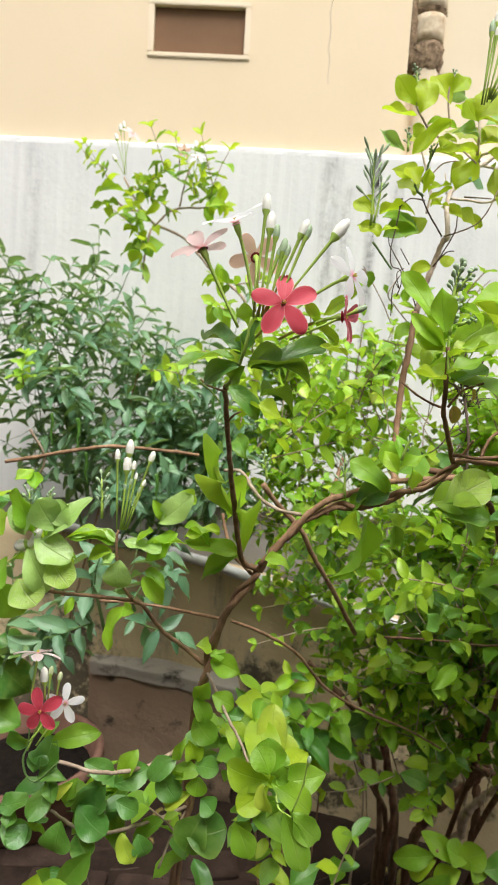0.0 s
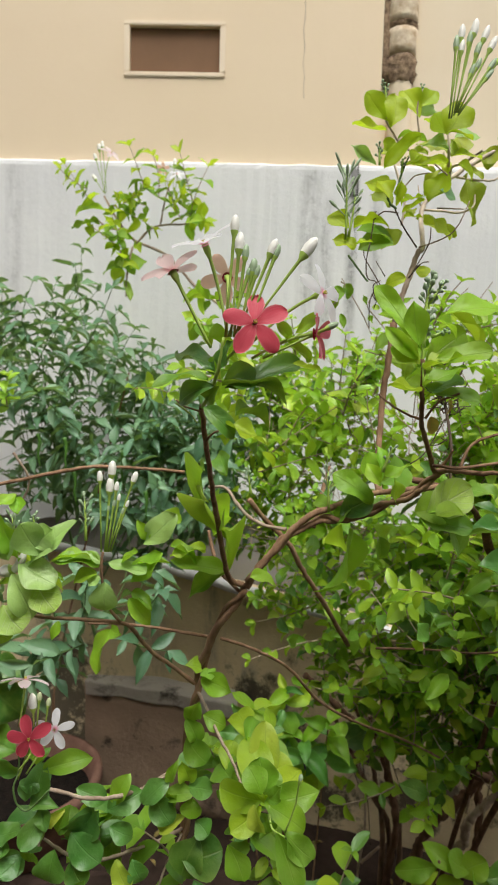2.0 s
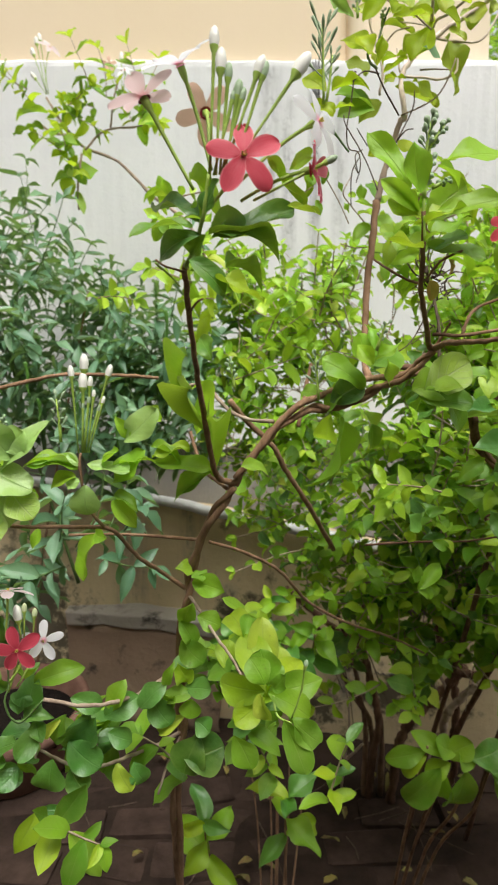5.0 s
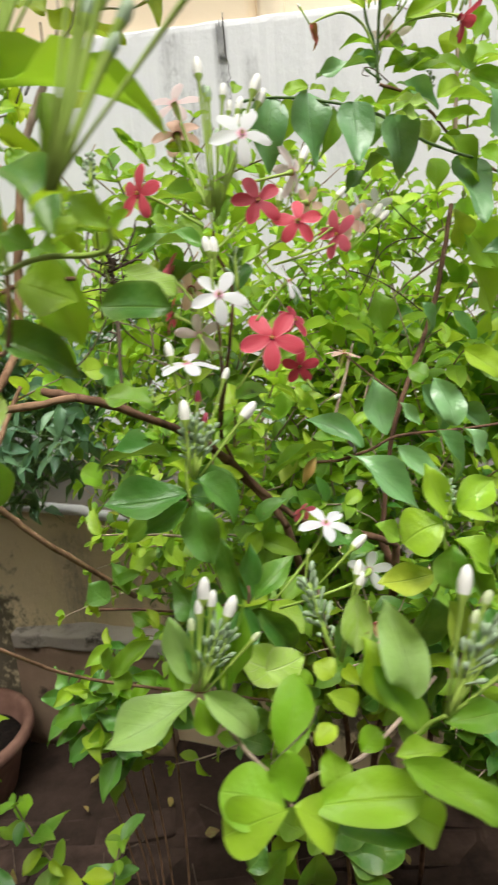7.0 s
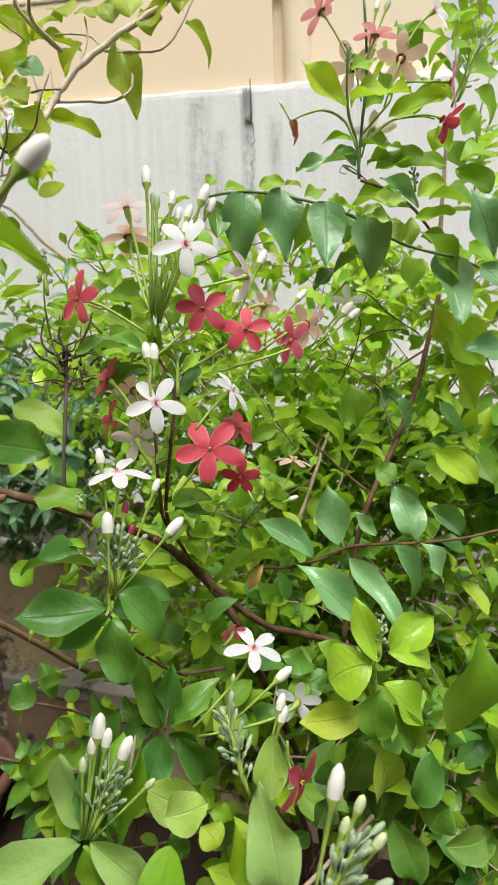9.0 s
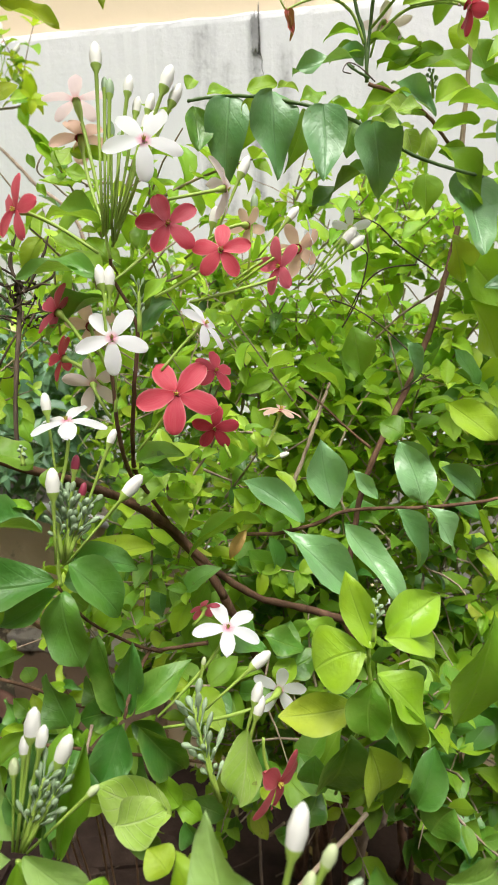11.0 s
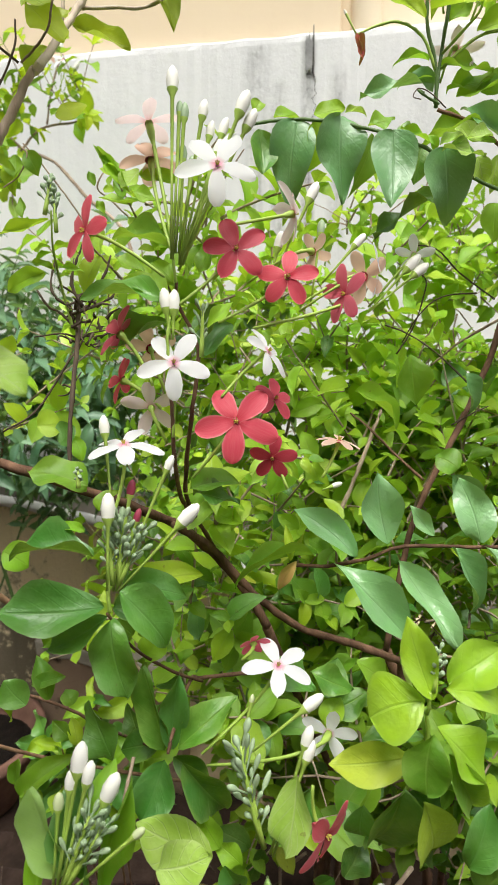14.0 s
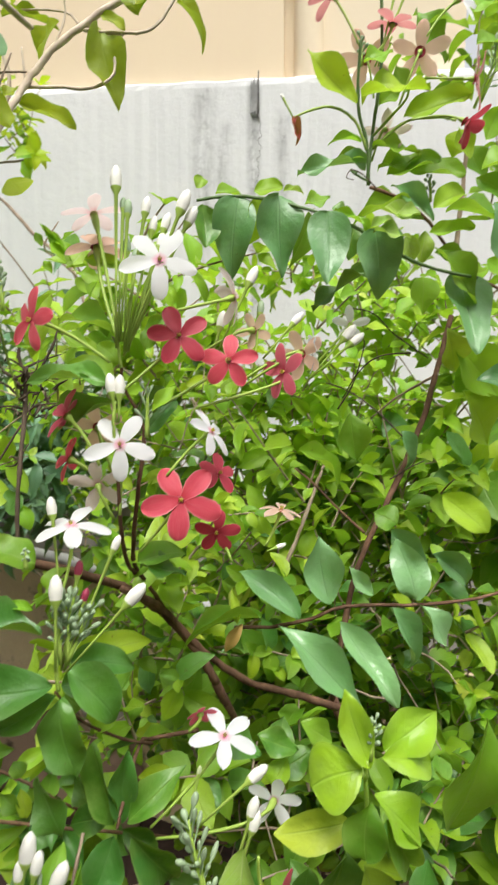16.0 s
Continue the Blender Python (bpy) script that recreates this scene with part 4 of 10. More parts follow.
# the flowering creeper: twisted main stem, forks and sprays
creeper = thing("flowering_creeper", (0.13, 0.86, GROUND), "flowering creeper with twisted brown stems and red and white blooms", "creeper")
twine(creeper, [(0.120, 0.900, -0.270), (0.135, 0.870, 0.100), (0.130, 0.850, 0.400), (0.142, 0.840, 0.520), (0.143, 0.822, 0.610), (0.158, 0.797, 0.711), (0.174, 0.780, 0.771), (0.204, 0.767, 0.822)], 0.0044, 0.0034, 2, 3.2)
twine(creeper, [(0.204, 0.767, 0.822), (0.226, 0.764, 0.854), (0.249, 0.763, 0.878), (0.275, 0.765, 0.891), (0.302, 0.758, 0.893), (0.330, 0.748, 0.909), (0.354, 0.730, 0.926), (0.371, 0.722, 0.945)], 0.0030, 0.0026, 2, 2.2)
stem(creeper, [(0.206, 0.763, 0.829), (0.231, 0.761, 0.860), (0.253, 0.759, 0.887), (0.271, 0.760, 0.899), (0.298, 0.767, 0.907), (0.328, 0.778, 0.916), (0.360, 0.789, 0.918), (0.402, 0.800, 0.921)], 0.0032, 0.0028, BARK)
stem(creeper, [(0.202, 0.767, 0.824), (0.190, 0.758, 0.833), (0.184, 0.730, 0.864), (0.179, 0.685, 0.918), (0.176, 0.629, 0.969), (0.176, 0.591, 0.995), (0.177, 0.582, 1.001)], 0.0029, 0.0016, BARK)
stem(creeper, [(0.241, 0.763, 0.881), (0.221, 0.783, 0.880), (0.204, 0.803, 0.885), (0.192, 0.814, 0.896), (0.180, 0.825, 0.909), (0.162, 0.834, 0.908)], 0.0018, 0.0018, TWIG)
stem(creeper, [(0.198, 0.767, 0.819), (0.178, 0.797, 0.828), (0.168, 0.819, 0.845), (0.163, 0.830, 0.862)], 0.0019, 0.0018, BARK)
stem(creeper, [(0.371, 0.722, 0.945), (0.371, 0.692, 0.950), (0.384, 0.662, 0.952), (0.401, 0.643, 0.955)], 0.0029, 0.0016, BARK)
stem(creeper, [(0.367, 0.721, 0.945), (0.350, 0.683, 0.970), (0.337, 0.654, 0.989), (0.332, 0.636, 1.008), (0.329, 0.628, 1.037)], 0.0022, 0.0016, BARK)
stem(creeper, [(0.337, 0.655, 0.993), (0.327, 0.655, 0.996), (0.314, 0.655, 1.003), (0.306, 0.666, 1.011)], 0.0010, 0.0008, BARK)
stem(creeper, [(0.337, 0.645, 0.994), (0.346, 0.646, 1.006), (0.351, 0.636, 1.010), (0.359, 0.637, 1.013)], 0.0010, 0.0008, BARK)
stem(creeper, [(0.371, 0.722, 0.946), (0.376, 0.713, 0.958), (0.377, 0.703, 0.966)], 0.0012, 0.0009, BARK)
stem(creeper, [(0.154, 0.801, 0.708), (0.131, 0.788, 0.732), (0.114, 0.769, 0.754), (0.099, 0.751, 0.783), (0.086, 0.742, 0.793), (0.042, 0.741, 0.795), (0.016, 0.741, 0.796), (-0.008, 0.750, 0.798)], 0.0023, 0.0016, BARK)
stem(creeper, [(0.172, 0.791, 0.761), (0.127, 0.810, 0.760), (0.083, 0.829, 0.757), (0.035, 0.828, 0.758)], 0.0017, 0.0015, BARK)
stem(creeper, [(0.089, 0.742, 0.793), (0.078, 0.729, 0.819), (0.075, 0.727, 0.851), (0.076, 0.728, 0.863)], 0.0015, 0.0012, BARK)
stem(creeper, [(0.143, 0.818, 0.613), (0.128, 0.788, 0.616), (0.110, 0.757, 0.621), (0.092, 0.728, 0.632), (0.067, 0.713, 0.639), (0.035, 0.708, 0.650)], 0.0024, 0.0017, TWIG)
stem(creeper, [(0.158, 0.796, 0.702), (0.170, 0.766, 0.699), (0.185, 0.725, 0.695), (0.199, 0.695, 0.689), (0.208, 0.665, 0.687)], 0.0017, 0.0011, TWIG)
stem(creeper, [(0.139, 0.839, 0.520), (0.115, 0.809, 0.526), (0.091, 0.780, 0.536), (0.067, 0.760, 0.542), (0.042, 0.750, 0.553), (0.014, 0.751, 0.569)], 0.0022, 0.0016, TWIG)
stem(creeper, [(0.139, 0.839, 0.514), (0.128, 0.808, 0.505), (0.119, 0.786, 0.486)], 0.0012, 0.0012, TWIG)
stem(creeper, [(-0.114, 0.927, 0.887), (-0.074, 0.928, 0.896), (-0.020, 0.931, 0.908), (0.020, 0.932, 0.914), (0.085, 0.953, 0.910), (0.118, 0.974, 0.905)], 0.0024, 0.0021, BARK)
stem(creeper, [(-0.082, 0.921, 0.930), (-0.066, 0.929, 0.896), (-0.077, 0.936, 0.867)], 0.0017, 0.0014, TWIG)
stem(creeper, [(0.179, 0.820, 0.749), (0.216, 0.849, 0.725), (0.257, 0.887, 0.687), (0.298, 0.942, 0.622), (0.362, 1.008, 0.558), (0.442, 1.075, 0.498), (0.519, 1.151, 0.427)], 0.0018, 0.0018, BARK)
stem(creeper, [(0.204, 0.903, 0.883), (0.226, 0.921, 0.854), (0.254, 0.929, 0.825), (0.270, 0.947, 0.793), (0.296, 0.974, 0.749), (0.351, 1.066, 0.644)], 0.0033, 0.0033, BARK)
stem(creeper, [(0.280, 0.902, 0.853), (0.291, 0.926, 0.889), (0.301, 0.949, 0.920)], 0.0026, 0.0021, BARK)

# the head of red, white and fading flowers
stem(creeper, [(0.177, 0.582, 1.000), (0.183, 0.562, 1.008), (0.189, 0.549, 1.023), (0.192, 0.546, 1.042)], 0.0014, 0.0009, STALK, "flower_stem")
flower(creeper, (0.2102, 0.5467, 1.0508), (0.066, -0.981, 0.239), 0.0411, "red", (0.1892, 0.5590, 1.0250), spin=-5, label="open red flower")
flower(creeper, (0.1787, 0.5602, 1.0981), (-0.35, -0.3, 0.85), 0.0430, "white", (0.1935, 0.5560, 1.0461), spin=20, cup=16, label="pale pink and white flower seen from the side")
flower(creeper, (0.1598, 0.5576, 1.0815), (-0.46, 0.12, 0.88), 0.0380, "faded", (0.1840, 0.5549, 1.0361), spin=10, cup=15, label="pink flower seen from the side")
flower(creeper, (0.1908, 0.5894, 1.0838), (-0.133, 1.024, 0.257), 0.0353, "salmon", (0.1924, 0.5658, 1.0436), spin=30, label="fading salmon flower seen from behind")
flower(creeper, (0.2502, 0.5594, 1.0706), (0.8, -0.56, 0.2), 0.0420, "white", (0.2083, 0.5558, 1.0401), spin=10, cup=5, label="blush white flower seen from the side")
flower(creeper, (0.2464, 0.5569, 1.0461), (0.95, -0.27, 0.06), 0.0390, "pink", (0.2086, 0.5549, 1.0304), cup=16, label="pink flower seen from the side")
bud(creeper, (0.1927, 0.5506, 1.0424), (0.1970, 0.5571, 1.1145), 0.0032, tail=0.82)
bud(creeper, (0.1959, 0.5507, 1.0425), (0.2002, 0.5563, 1.1044), 0.0035, tail=0.77)
bud(creeper, (0.1978, 0.5507, 1.0426), (0.2040, 0.5557, 1.0972), 0.0026, col=STALK_GREY, tail=0.81)
bud(creeper, (0.2009, 0.5511, 1.0459), (0.2091, 0.5551, 1.0893), 0.0029, col=STALK_GREY, tail=0.74)
bud(creeper, (0.1984, 0.5508, 1.0426), (0.2115, 0.5548, 1.0853), 0.0022, col=STALK_GREY, tail=0.8)
bud(creeper, (0.2029, 0.5517, 1.0524), (0.2215, 0.5564, 1.1009), 0.0032, tail=0.75)
bud(creeper, (0.2063, 0.5515, 1.0493), (0.2232, 0.5562, 1.0978), 0.0026, col=STALK_GREY, tail=0.8)
bud(creeper, (0.2048, 0.5512, 1.0460), (0.2452, 0.5571, 1.1023), 0.0042, tail=0.76)
bud(creeper, (0.1946, 0.5507, 1.0425), (0.2067, 0.5546, 1.0845), 0.0019, col=STALK_GREY, tail=0.82)
bud(creeper, (0.2151, 0.5551, 1.0306), (0.2600, 0.5580, 1.0531), 0.0023, col=STALK_GREY, tail=0.82)
lf(creeper, (0.1830, 0.5533, 1.0182), (0.1501, 0.5428, 1.0211), 0.0135, "mid", "round", face=(-0.014, -0.527, 0.850))
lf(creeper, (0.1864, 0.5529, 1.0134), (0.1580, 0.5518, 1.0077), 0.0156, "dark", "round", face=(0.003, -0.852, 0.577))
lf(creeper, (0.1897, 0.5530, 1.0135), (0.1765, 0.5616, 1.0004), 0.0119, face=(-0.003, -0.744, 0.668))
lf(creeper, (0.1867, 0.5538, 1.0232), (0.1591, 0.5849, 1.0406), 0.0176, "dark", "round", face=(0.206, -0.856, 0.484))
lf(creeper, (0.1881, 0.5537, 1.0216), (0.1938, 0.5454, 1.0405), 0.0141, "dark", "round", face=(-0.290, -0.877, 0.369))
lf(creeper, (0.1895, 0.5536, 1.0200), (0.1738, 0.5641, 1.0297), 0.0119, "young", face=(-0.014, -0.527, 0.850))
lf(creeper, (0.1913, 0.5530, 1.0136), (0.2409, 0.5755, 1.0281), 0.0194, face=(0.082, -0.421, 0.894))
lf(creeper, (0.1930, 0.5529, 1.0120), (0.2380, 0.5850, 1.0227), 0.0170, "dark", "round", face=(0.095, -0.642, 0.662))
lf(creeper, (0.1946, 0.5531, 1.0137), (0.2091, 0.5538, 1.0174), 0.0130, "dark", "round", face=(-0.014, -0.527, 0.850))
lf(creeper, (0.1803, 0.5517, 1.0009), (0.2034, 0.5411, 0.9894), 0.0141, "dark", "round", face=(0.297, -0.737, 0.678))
lf(creeper, (0.1937, 0.5511, 0.9910), (0.2217, 0.5509, 0.9821), 0.0117, face=(0.186, -0.523, 0.856))
lf(creeper, (0.2000, 0.5517, 0.9960), (0.2226, 0.5832, 1.0068), 0.0122, face=(-0.019, -0.419, 0.940))
lf(creeper, (0.2277, 0.5565, 1.0439), (0.2409, 0.5755, 1.0288), 0.0100, "young", face=(0.407, -0.761, 0.382))
lf(creeper, (0.2226, 0.5571, 1.0519), (0.2359, 0.5566, 1.0426), 0.0091, "young", face=(0.307, -0.763, 0.379))
lf(creeper, (0.2342, 0.5568, 1.0458), (0.2468, 0.5781, 1.0564), 0.0087, "young", face=(0.006, -0.861, 0.478))
lf(creeper, (0.1822, 0.5554, 1.0425), (0.1967, 0.6060, 1.0432), 0.0111, "young", face=(-0.011, -0.536, 0.750))
lf(creeper, (0.2331, 0.5552, 1.0279), (0.2496, 0.5550, 1.0213), 0.0052, "young", face=(-0.019, -0.419, 0.940))
lf(creeper, (0.1886, 0.6871, 0.9410), (0.1755, 0.7089, 0.9634), 0.0166, face=(0.009, -0.870, 0.378))
lf(creeper, (0.1703, 0.6871, 0.9449), (0.1419, 0.7857, 0.9313), 0.0189, face=(-0.003, -0.744, 0.668))
lf(creeper, (0.1734, 0.6850, 0.9202), (0.1396, 0.7829, 0.9004), 0.0259, "yellow", face=(-0.094, -0.864, 0.475))
lf(creeper, (0.1756, 0.6852, 0.9226), (0.1899, 0.8034, 0.8927), 0.0203, "young", "round", face=(0.306, -0.854, 0.487))
lf(creeper, (0.1833, 0.6830, 0.8958), (0.1987, 0.8223, 0.8775), 0.0196, "mid", "round", face=(0.006, -0.861, 0.478))
lf(creeper, (0.2094, 0.6802, 0.8583), (0.2342, 0.6810, 0.8613), 0.0154, face=(0.191, -0.631, 0.765))
stem(creeper, [(0.177, 0.581, 0.997), (0.166, 0.581, 1.000), (0.160, 0.582, 1.004)], 0.0007, 0.0006, BARK)
stem(creeper, [(0.176, 0.619, 0.974), (0.182, 0.610, 0.981), (0.186, 0.610, 0.983)], 0.0008, 0.0006, BARK)
stem(creeper, [(0.160, 0.581, 1.002), (0.168, 0.591, 0.995), (0.173, 0.591, 0.989)], 0.0007, 0.0005, STALK)

# sprays on the arms
bud(creeper, (0.0745, 0.7280, 0.8631), (0.0711, 0.7343, 0.9359), 0.0030, tail=0.83)
bud(creeper, (0.0780, 0.7280, 0.8632), (0.0827, 0.7354, 0.9452), 0.0044, tail=0.79)
bud(creeper, (0.0775, 0.7280, 0.8632), (0.0812, 0.7341, 0.9302), 0.0044, tail=0.74)
bud(creeper, (0.0795, 0.7281, 0.8633), (0.0873, 0.7339, 0.9265), 0.0027, tail=0.83)
bud(creeper, (0.0815, 0.7281, 0.8633), (0.0897, 0.7329, 0.9156), 0.0020, tail=0.85)
bud(creeper, (0.0830, 0.7282, 0.8634), (0.0978, 0.7326, 0.9100), 0.0020, tail=0.83)
bud(creeper, (0.0814, 0.7283, 0.8658), (0.1044, 0.7351, 0.9359), 0.0034, tail=0.82)
bud(creeper, (0.0785, 0.7280, 0.8633), (0.0854, 0.7324, 0.9106), 0.0020, col=STALK_GREY, tail=0.83)
bud(creeper, (0.0805, 0.7281, 0.8633), (0.0941, 0.7319, 0.9034), 0.0020, col=STALK_GREY, tail=0.81)
bud(creeper, (0.0775, 0.7280, 0.8632), (0.0801, 0.7318, 0.9054), 0.0017, col=STALK_GREY, tail=0.84)
spike(creeper, (0.0603, 0.7285, 0.8726), (-0.005, 0.088, 0.996), 0.0348, 12, 21, fat=0.0025)
spike(creeper, (-0.0062, 0.7456, 0.8552), (-0.275, 0.079, 0.958), 0.0319, 14, 22)
spike(creeper, (0.0062, 0.7470, 0.8684), (0.041, 0.089, 0.995), 0.0207, 9, 23, fat=0.0026)
bud(creeper, (-0.0022, 0.7348, 0.8454), (-0.0212, 0.7338, 0.8387), 0.0066, tail=0.25)
bud(creeper, (-0.0118, 0.7332, 0.8300), (0.0025, 0.7360, 0.8582), 0.0046, tail=0.43)
bud(creeper, (-0.0317, 0.7318, 0.8192), (0.0017, 0.7353, 0.8506), 0.0046, tail=0.6)
lf(creeper, (0.0749, 0.7271, 0.8532), (0.0387, 0.7175, 0.8671), 0.0148, "pale", face=(-0.022, -0.319, 0.931))
lf(creeper, (0.0735, 0.7268, 0.8507), (0.0348, 0.7172, 0.8646), 0.0197, face=(-0.114, -0.530, 0.846))
lf(creeper, (0.0738, 0.7260, 0.8408), (0.0666, 0.7154, 0.8364), 0.0148, "pale", face=(-0.008, -0.636, 0.759))
lf(creeper, (0.0659, 0.7269, 0.8529), (0.0360, 0.7181, 0.8743), 0.0148, "young", face=(-0.022, -0.319, 0.931))
lf(creeper, (0.0789, 0.7256, 0.8360), (0.0796, 0.7133, 0.8100), 0.0266, "pale", "round", face=(0.010, -0.920, 0.383))
lf(creeper, (0.0712, 0.7261, 0.8432), (0.0492, 0.7156, 0.8431), 0.0168, face=(-0.014, -0.527, 0.850))
lf(creeper, (0.0808, 0.7272, 0.8534), (0.1176, 0.7170, 0.8429), 0.0197, "pale", "round", face=(0.080, -0.417, 0.943))
lf(creeper, (0.1013, 0.7262, 0.8367), (0.1265, 0.7194, 0.8675), 0.0217, "young", "round", face=(0.000, -0.753, 0.569))
lf(creeper, (0.0932, 0.7275, 0.8538), (0.1120, 0.7188, 0.8646), 0.0148, "young", face=(-0.022, -0.319, 0.931))
lf(creeper, (0.1125, 0.7295, 0.8718), (0.1401, 0.7226, 0.9005), 0.0246, "pale", "round", face=(-0.090, -0.922, 0.379))
lf(creeper, (0.1082, 0.7277, 0.8518), (0.1364, 0.7194, 0.8653), 0.0148, "young", face=(-0.022, -0.319, 0.931))
lf(creeper, (0.1149, 0.7298, 0.8743), (0.1100, 0.7214, 0.8937), 0.0118, "young", face=(0.009, -0.870, 0.378))
lf(creeper, (0.1008, 0.7249, 0.8218), (0.1253, 0.7136, 0.8017), 0.0187, "young", face=(0.006, -0.861, 0.478))
lf(creeper, (0.1026, 0.7253, 0.8269), (0.1247, 0.7153, 0.8212), 0.0138, face=(-0.008, -0.636, 0.759))
lf(creeper, (0.0853, 0.7221, 0.7941), (0.0668, 0.7083, 0.7571), 0.0168, "young", face=(-0.396, -0.771, 0.456))
lf(creeper, (0.0853, 0.7221, 0.7941), (0.0924, 0.7121, 0.7934), 0.0148, "young", face=(0.006, -0.861, 0.478))
lf(creeper, (0.1296, 0.7776, 0.8433), (0.1846, 0.7677, 0.8319), 0.0215, "mid", "round", face=(-0.018, -0.423, 0.890))
lf(creeper, (0.1843, 0.7777, 0.8315), (0.1425, 0.7653, 0.8147), 0.0194, face=(0.086, -0.525, 0.853))
lf(creeper, (0.1645, 0.7794, 0.8552), (0.1305, 0.7685, 0.8541), 0.0161, "young", face=(-0.022, -0.319, 0.931))
lf(creeper, (0.1292, 0.7788, 0.8568), (0.1598, 0.7693, 0.8551), 0.0151, "young", face=(0.078, -0.317, 0.935))
lf(creeper, (-0.0087, 0.7253, 0.8531), (-0.0196, 0.7180, 0.8872), 0.0256, "pale", "round", face=(0.003, -0.852, 0.577))
lf(creeper, (0.0012, 0.7255, 0.8534), (-0.0209, 0.7186, 0.8944), 0.0217, "young", "round", face=(-0.003, -0.744, 0.668))
lf(creeper, (0.0013, 0.7253, 0.8509), (0.0372, 0.7149, 0.8379), 0.0305, "pale", "round", face=(0.097, -0.742, 0.671))
lf(creeper, (-0.0058, 0.7242, 0.8408), (0.0212, 0.7117, 0.8057), 0.0305, "pale", "round", face=(0.010, -0.920, 0.383))
lf(creeper, (0.0089, 0.7252, 0.8487), (0.0450, 0.7202, 0.8965), 0.0197, "pale", "round", face=(0.006, -0.861, 0.478))
lf(creeper, (0.0210, 0.7264, 0.8590), (0.0037, 0.7188, 0.8903), 0.0296, "pale", "round", face=(0.000, -0.753, 0.569))
lf(creeper, (0.0132, 0.7271, 0.8686), (0.0308, 0.7188, 0.8839), 0.0276, "pale", "round", face=(0.200, -0.748, 0.575))
lf(creeper, (0.0168, 0.7241, 0.8340), (0.0380, 0.7127, 0.8136), 0.0296, "under", "round", face=(0.304, -0.754, 0.478))
lf(creeper, (-0.0123, 0.7216, 0.8133), (0.0093, 0.7105, 0.7956), 0.0345, "under", "round", face=(0.009, -0.870, 0.378))
lf(creeper, (-0.0271, 0.7208, 0.8079), (-0.0048, 0.7089, 0.7806), 0.0345, "mid", "round", face=(0.009, -0.870, 0.378))
lf(creeper, (-0.0229, 0.7231, 0.8328), (-0.0371, 0.7096, 0.7966), 0.0296, "mid", "round", face=(0.006, -0.861, 0.478))
lf(creeper, (-0.0286, 0.7248, 0.8524), (-0.0446, 0.7163, 0.8742), 0.0296, "mid", "round", face=(0.003, -0.852, 0.577))
lf(creeper, (0.0379, 0.7216, 0.8000), (0.0355, 0.7103, 0.7867), 0.0099, "young", face=(0.309, -0.863, 0.388))
lf(creeper, (-0.0032, 0.7307, 0.9127), (-0.0153, 0.7194, 0.9019), 0.0148, "young", face=(0.003, -0.852, 0.577))
lf(creeper, (-0.0032, 0.7305, 0.9102), (0.0035, 0.7192, 0.8952), 0.0148, "young", face=(0.003, -0.852, 0.577))
lf(creeper, (-0.0054, 0.7297, 0.9027), (-0.0141, 0.7203, 0.9117), 0.0118, "young", face=(-0.016, -0.428, 0.841))
lf(creeper, (0.1630, 0.7691, 0.7390), (0.1528, 0.7596, 0.7485), 0.0194, "young", face=(-0.003, -0.744, 0.668))
lf(creeper, (0.1634, 0.7681, 0.7282), (0.1953, 0.7581, 0.7206), 0.0247, "young", face=(0.000, -0.753, 0.569))
lf(creeper, (0.1684, 0.7692, 0.7391), (0.1746, 0.7588, 0.7333), 0.0161, "young", face=(0.006, -0.861, 0.478))
lf(creeper, (0.1392, 0.7812, 0.8815), (0.1238, 0.7719, 0.8938), 0.0194, face=(-0.003, -0.744, 0.668))
flower(creeper, (0.0184, 0.7022, 0.7001), (0.018, -0.987, 0.188), 0.0410, "crimson", (0.0054, 0.7082, 0.6578), spin=-10, label="open crimson flower")
flower(creeper, (0.0313, 0.7320, 0.6926), (0.130, -0.94, 0.28), 0.0371, "white", (0.0093, 0.7182, 0.6565), spin=5, label="open pink and white flower")
flower(creeper, (0.0098, 0.7163, 0.7471), (-0.040, 0.366, 0.971), 0.0448, "blush", (0.0053, 0.7124, 0.7048), spin=15, label="white flower seen from the side")
bud(creeper, (0.0187, 0.7127, 0.7053), (0.0162, 0.7153, 0.7349), 0.0045, tail=0.4)
bud(creeper, (0.0212, 0.7128, 0.7053), (0.0231, 0.7156, 0.7361), 0.0027, col=BUD_GREEN, tail=0.7)
bud(creeper, (0.0286, 0.7130, 0.7056), (0.0317, 0.7153, 0.7314), 0.0027, col=BUD_GREEN, tail=0.65)
stem(creeper, [(0.035, 0.708, 0.650), (0.016, 0.706, 0.631), (0.006, 0.706, 0.635), (0.002, 0.707, 0.650), (0.004, 0.714, 0.662), (0.002, 0.720, 0.682)], 0.0010, 0.0008, STALK_DARK, "flower_stem")
stem(creeper, [(0.010, 0.700, 0.672), (0.020, 0.701, 0.687), (0.021, 0.713, 0.705)], 0.0010, 0.0007, STALK, "flower_stem")
# deep and dark looks paint in the shade low on the creeper
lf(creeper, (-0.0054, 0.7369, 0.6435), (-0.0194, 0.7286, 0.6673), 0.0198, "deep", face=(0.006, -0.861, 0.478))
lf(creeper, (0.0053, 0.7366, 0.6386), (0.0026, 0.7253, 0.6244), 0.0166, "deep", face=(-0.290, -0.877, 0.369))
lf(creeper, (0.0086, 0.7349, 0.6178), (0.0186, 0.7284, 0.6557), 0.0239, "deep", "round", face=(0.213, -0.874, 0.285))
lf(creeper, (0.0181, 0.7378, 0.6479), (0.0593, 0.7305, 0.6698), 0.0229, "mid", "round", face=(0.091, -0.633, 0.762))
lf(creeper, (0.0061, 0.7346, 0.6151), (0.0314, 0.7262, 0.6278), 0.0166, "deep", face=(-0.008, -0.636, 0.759))
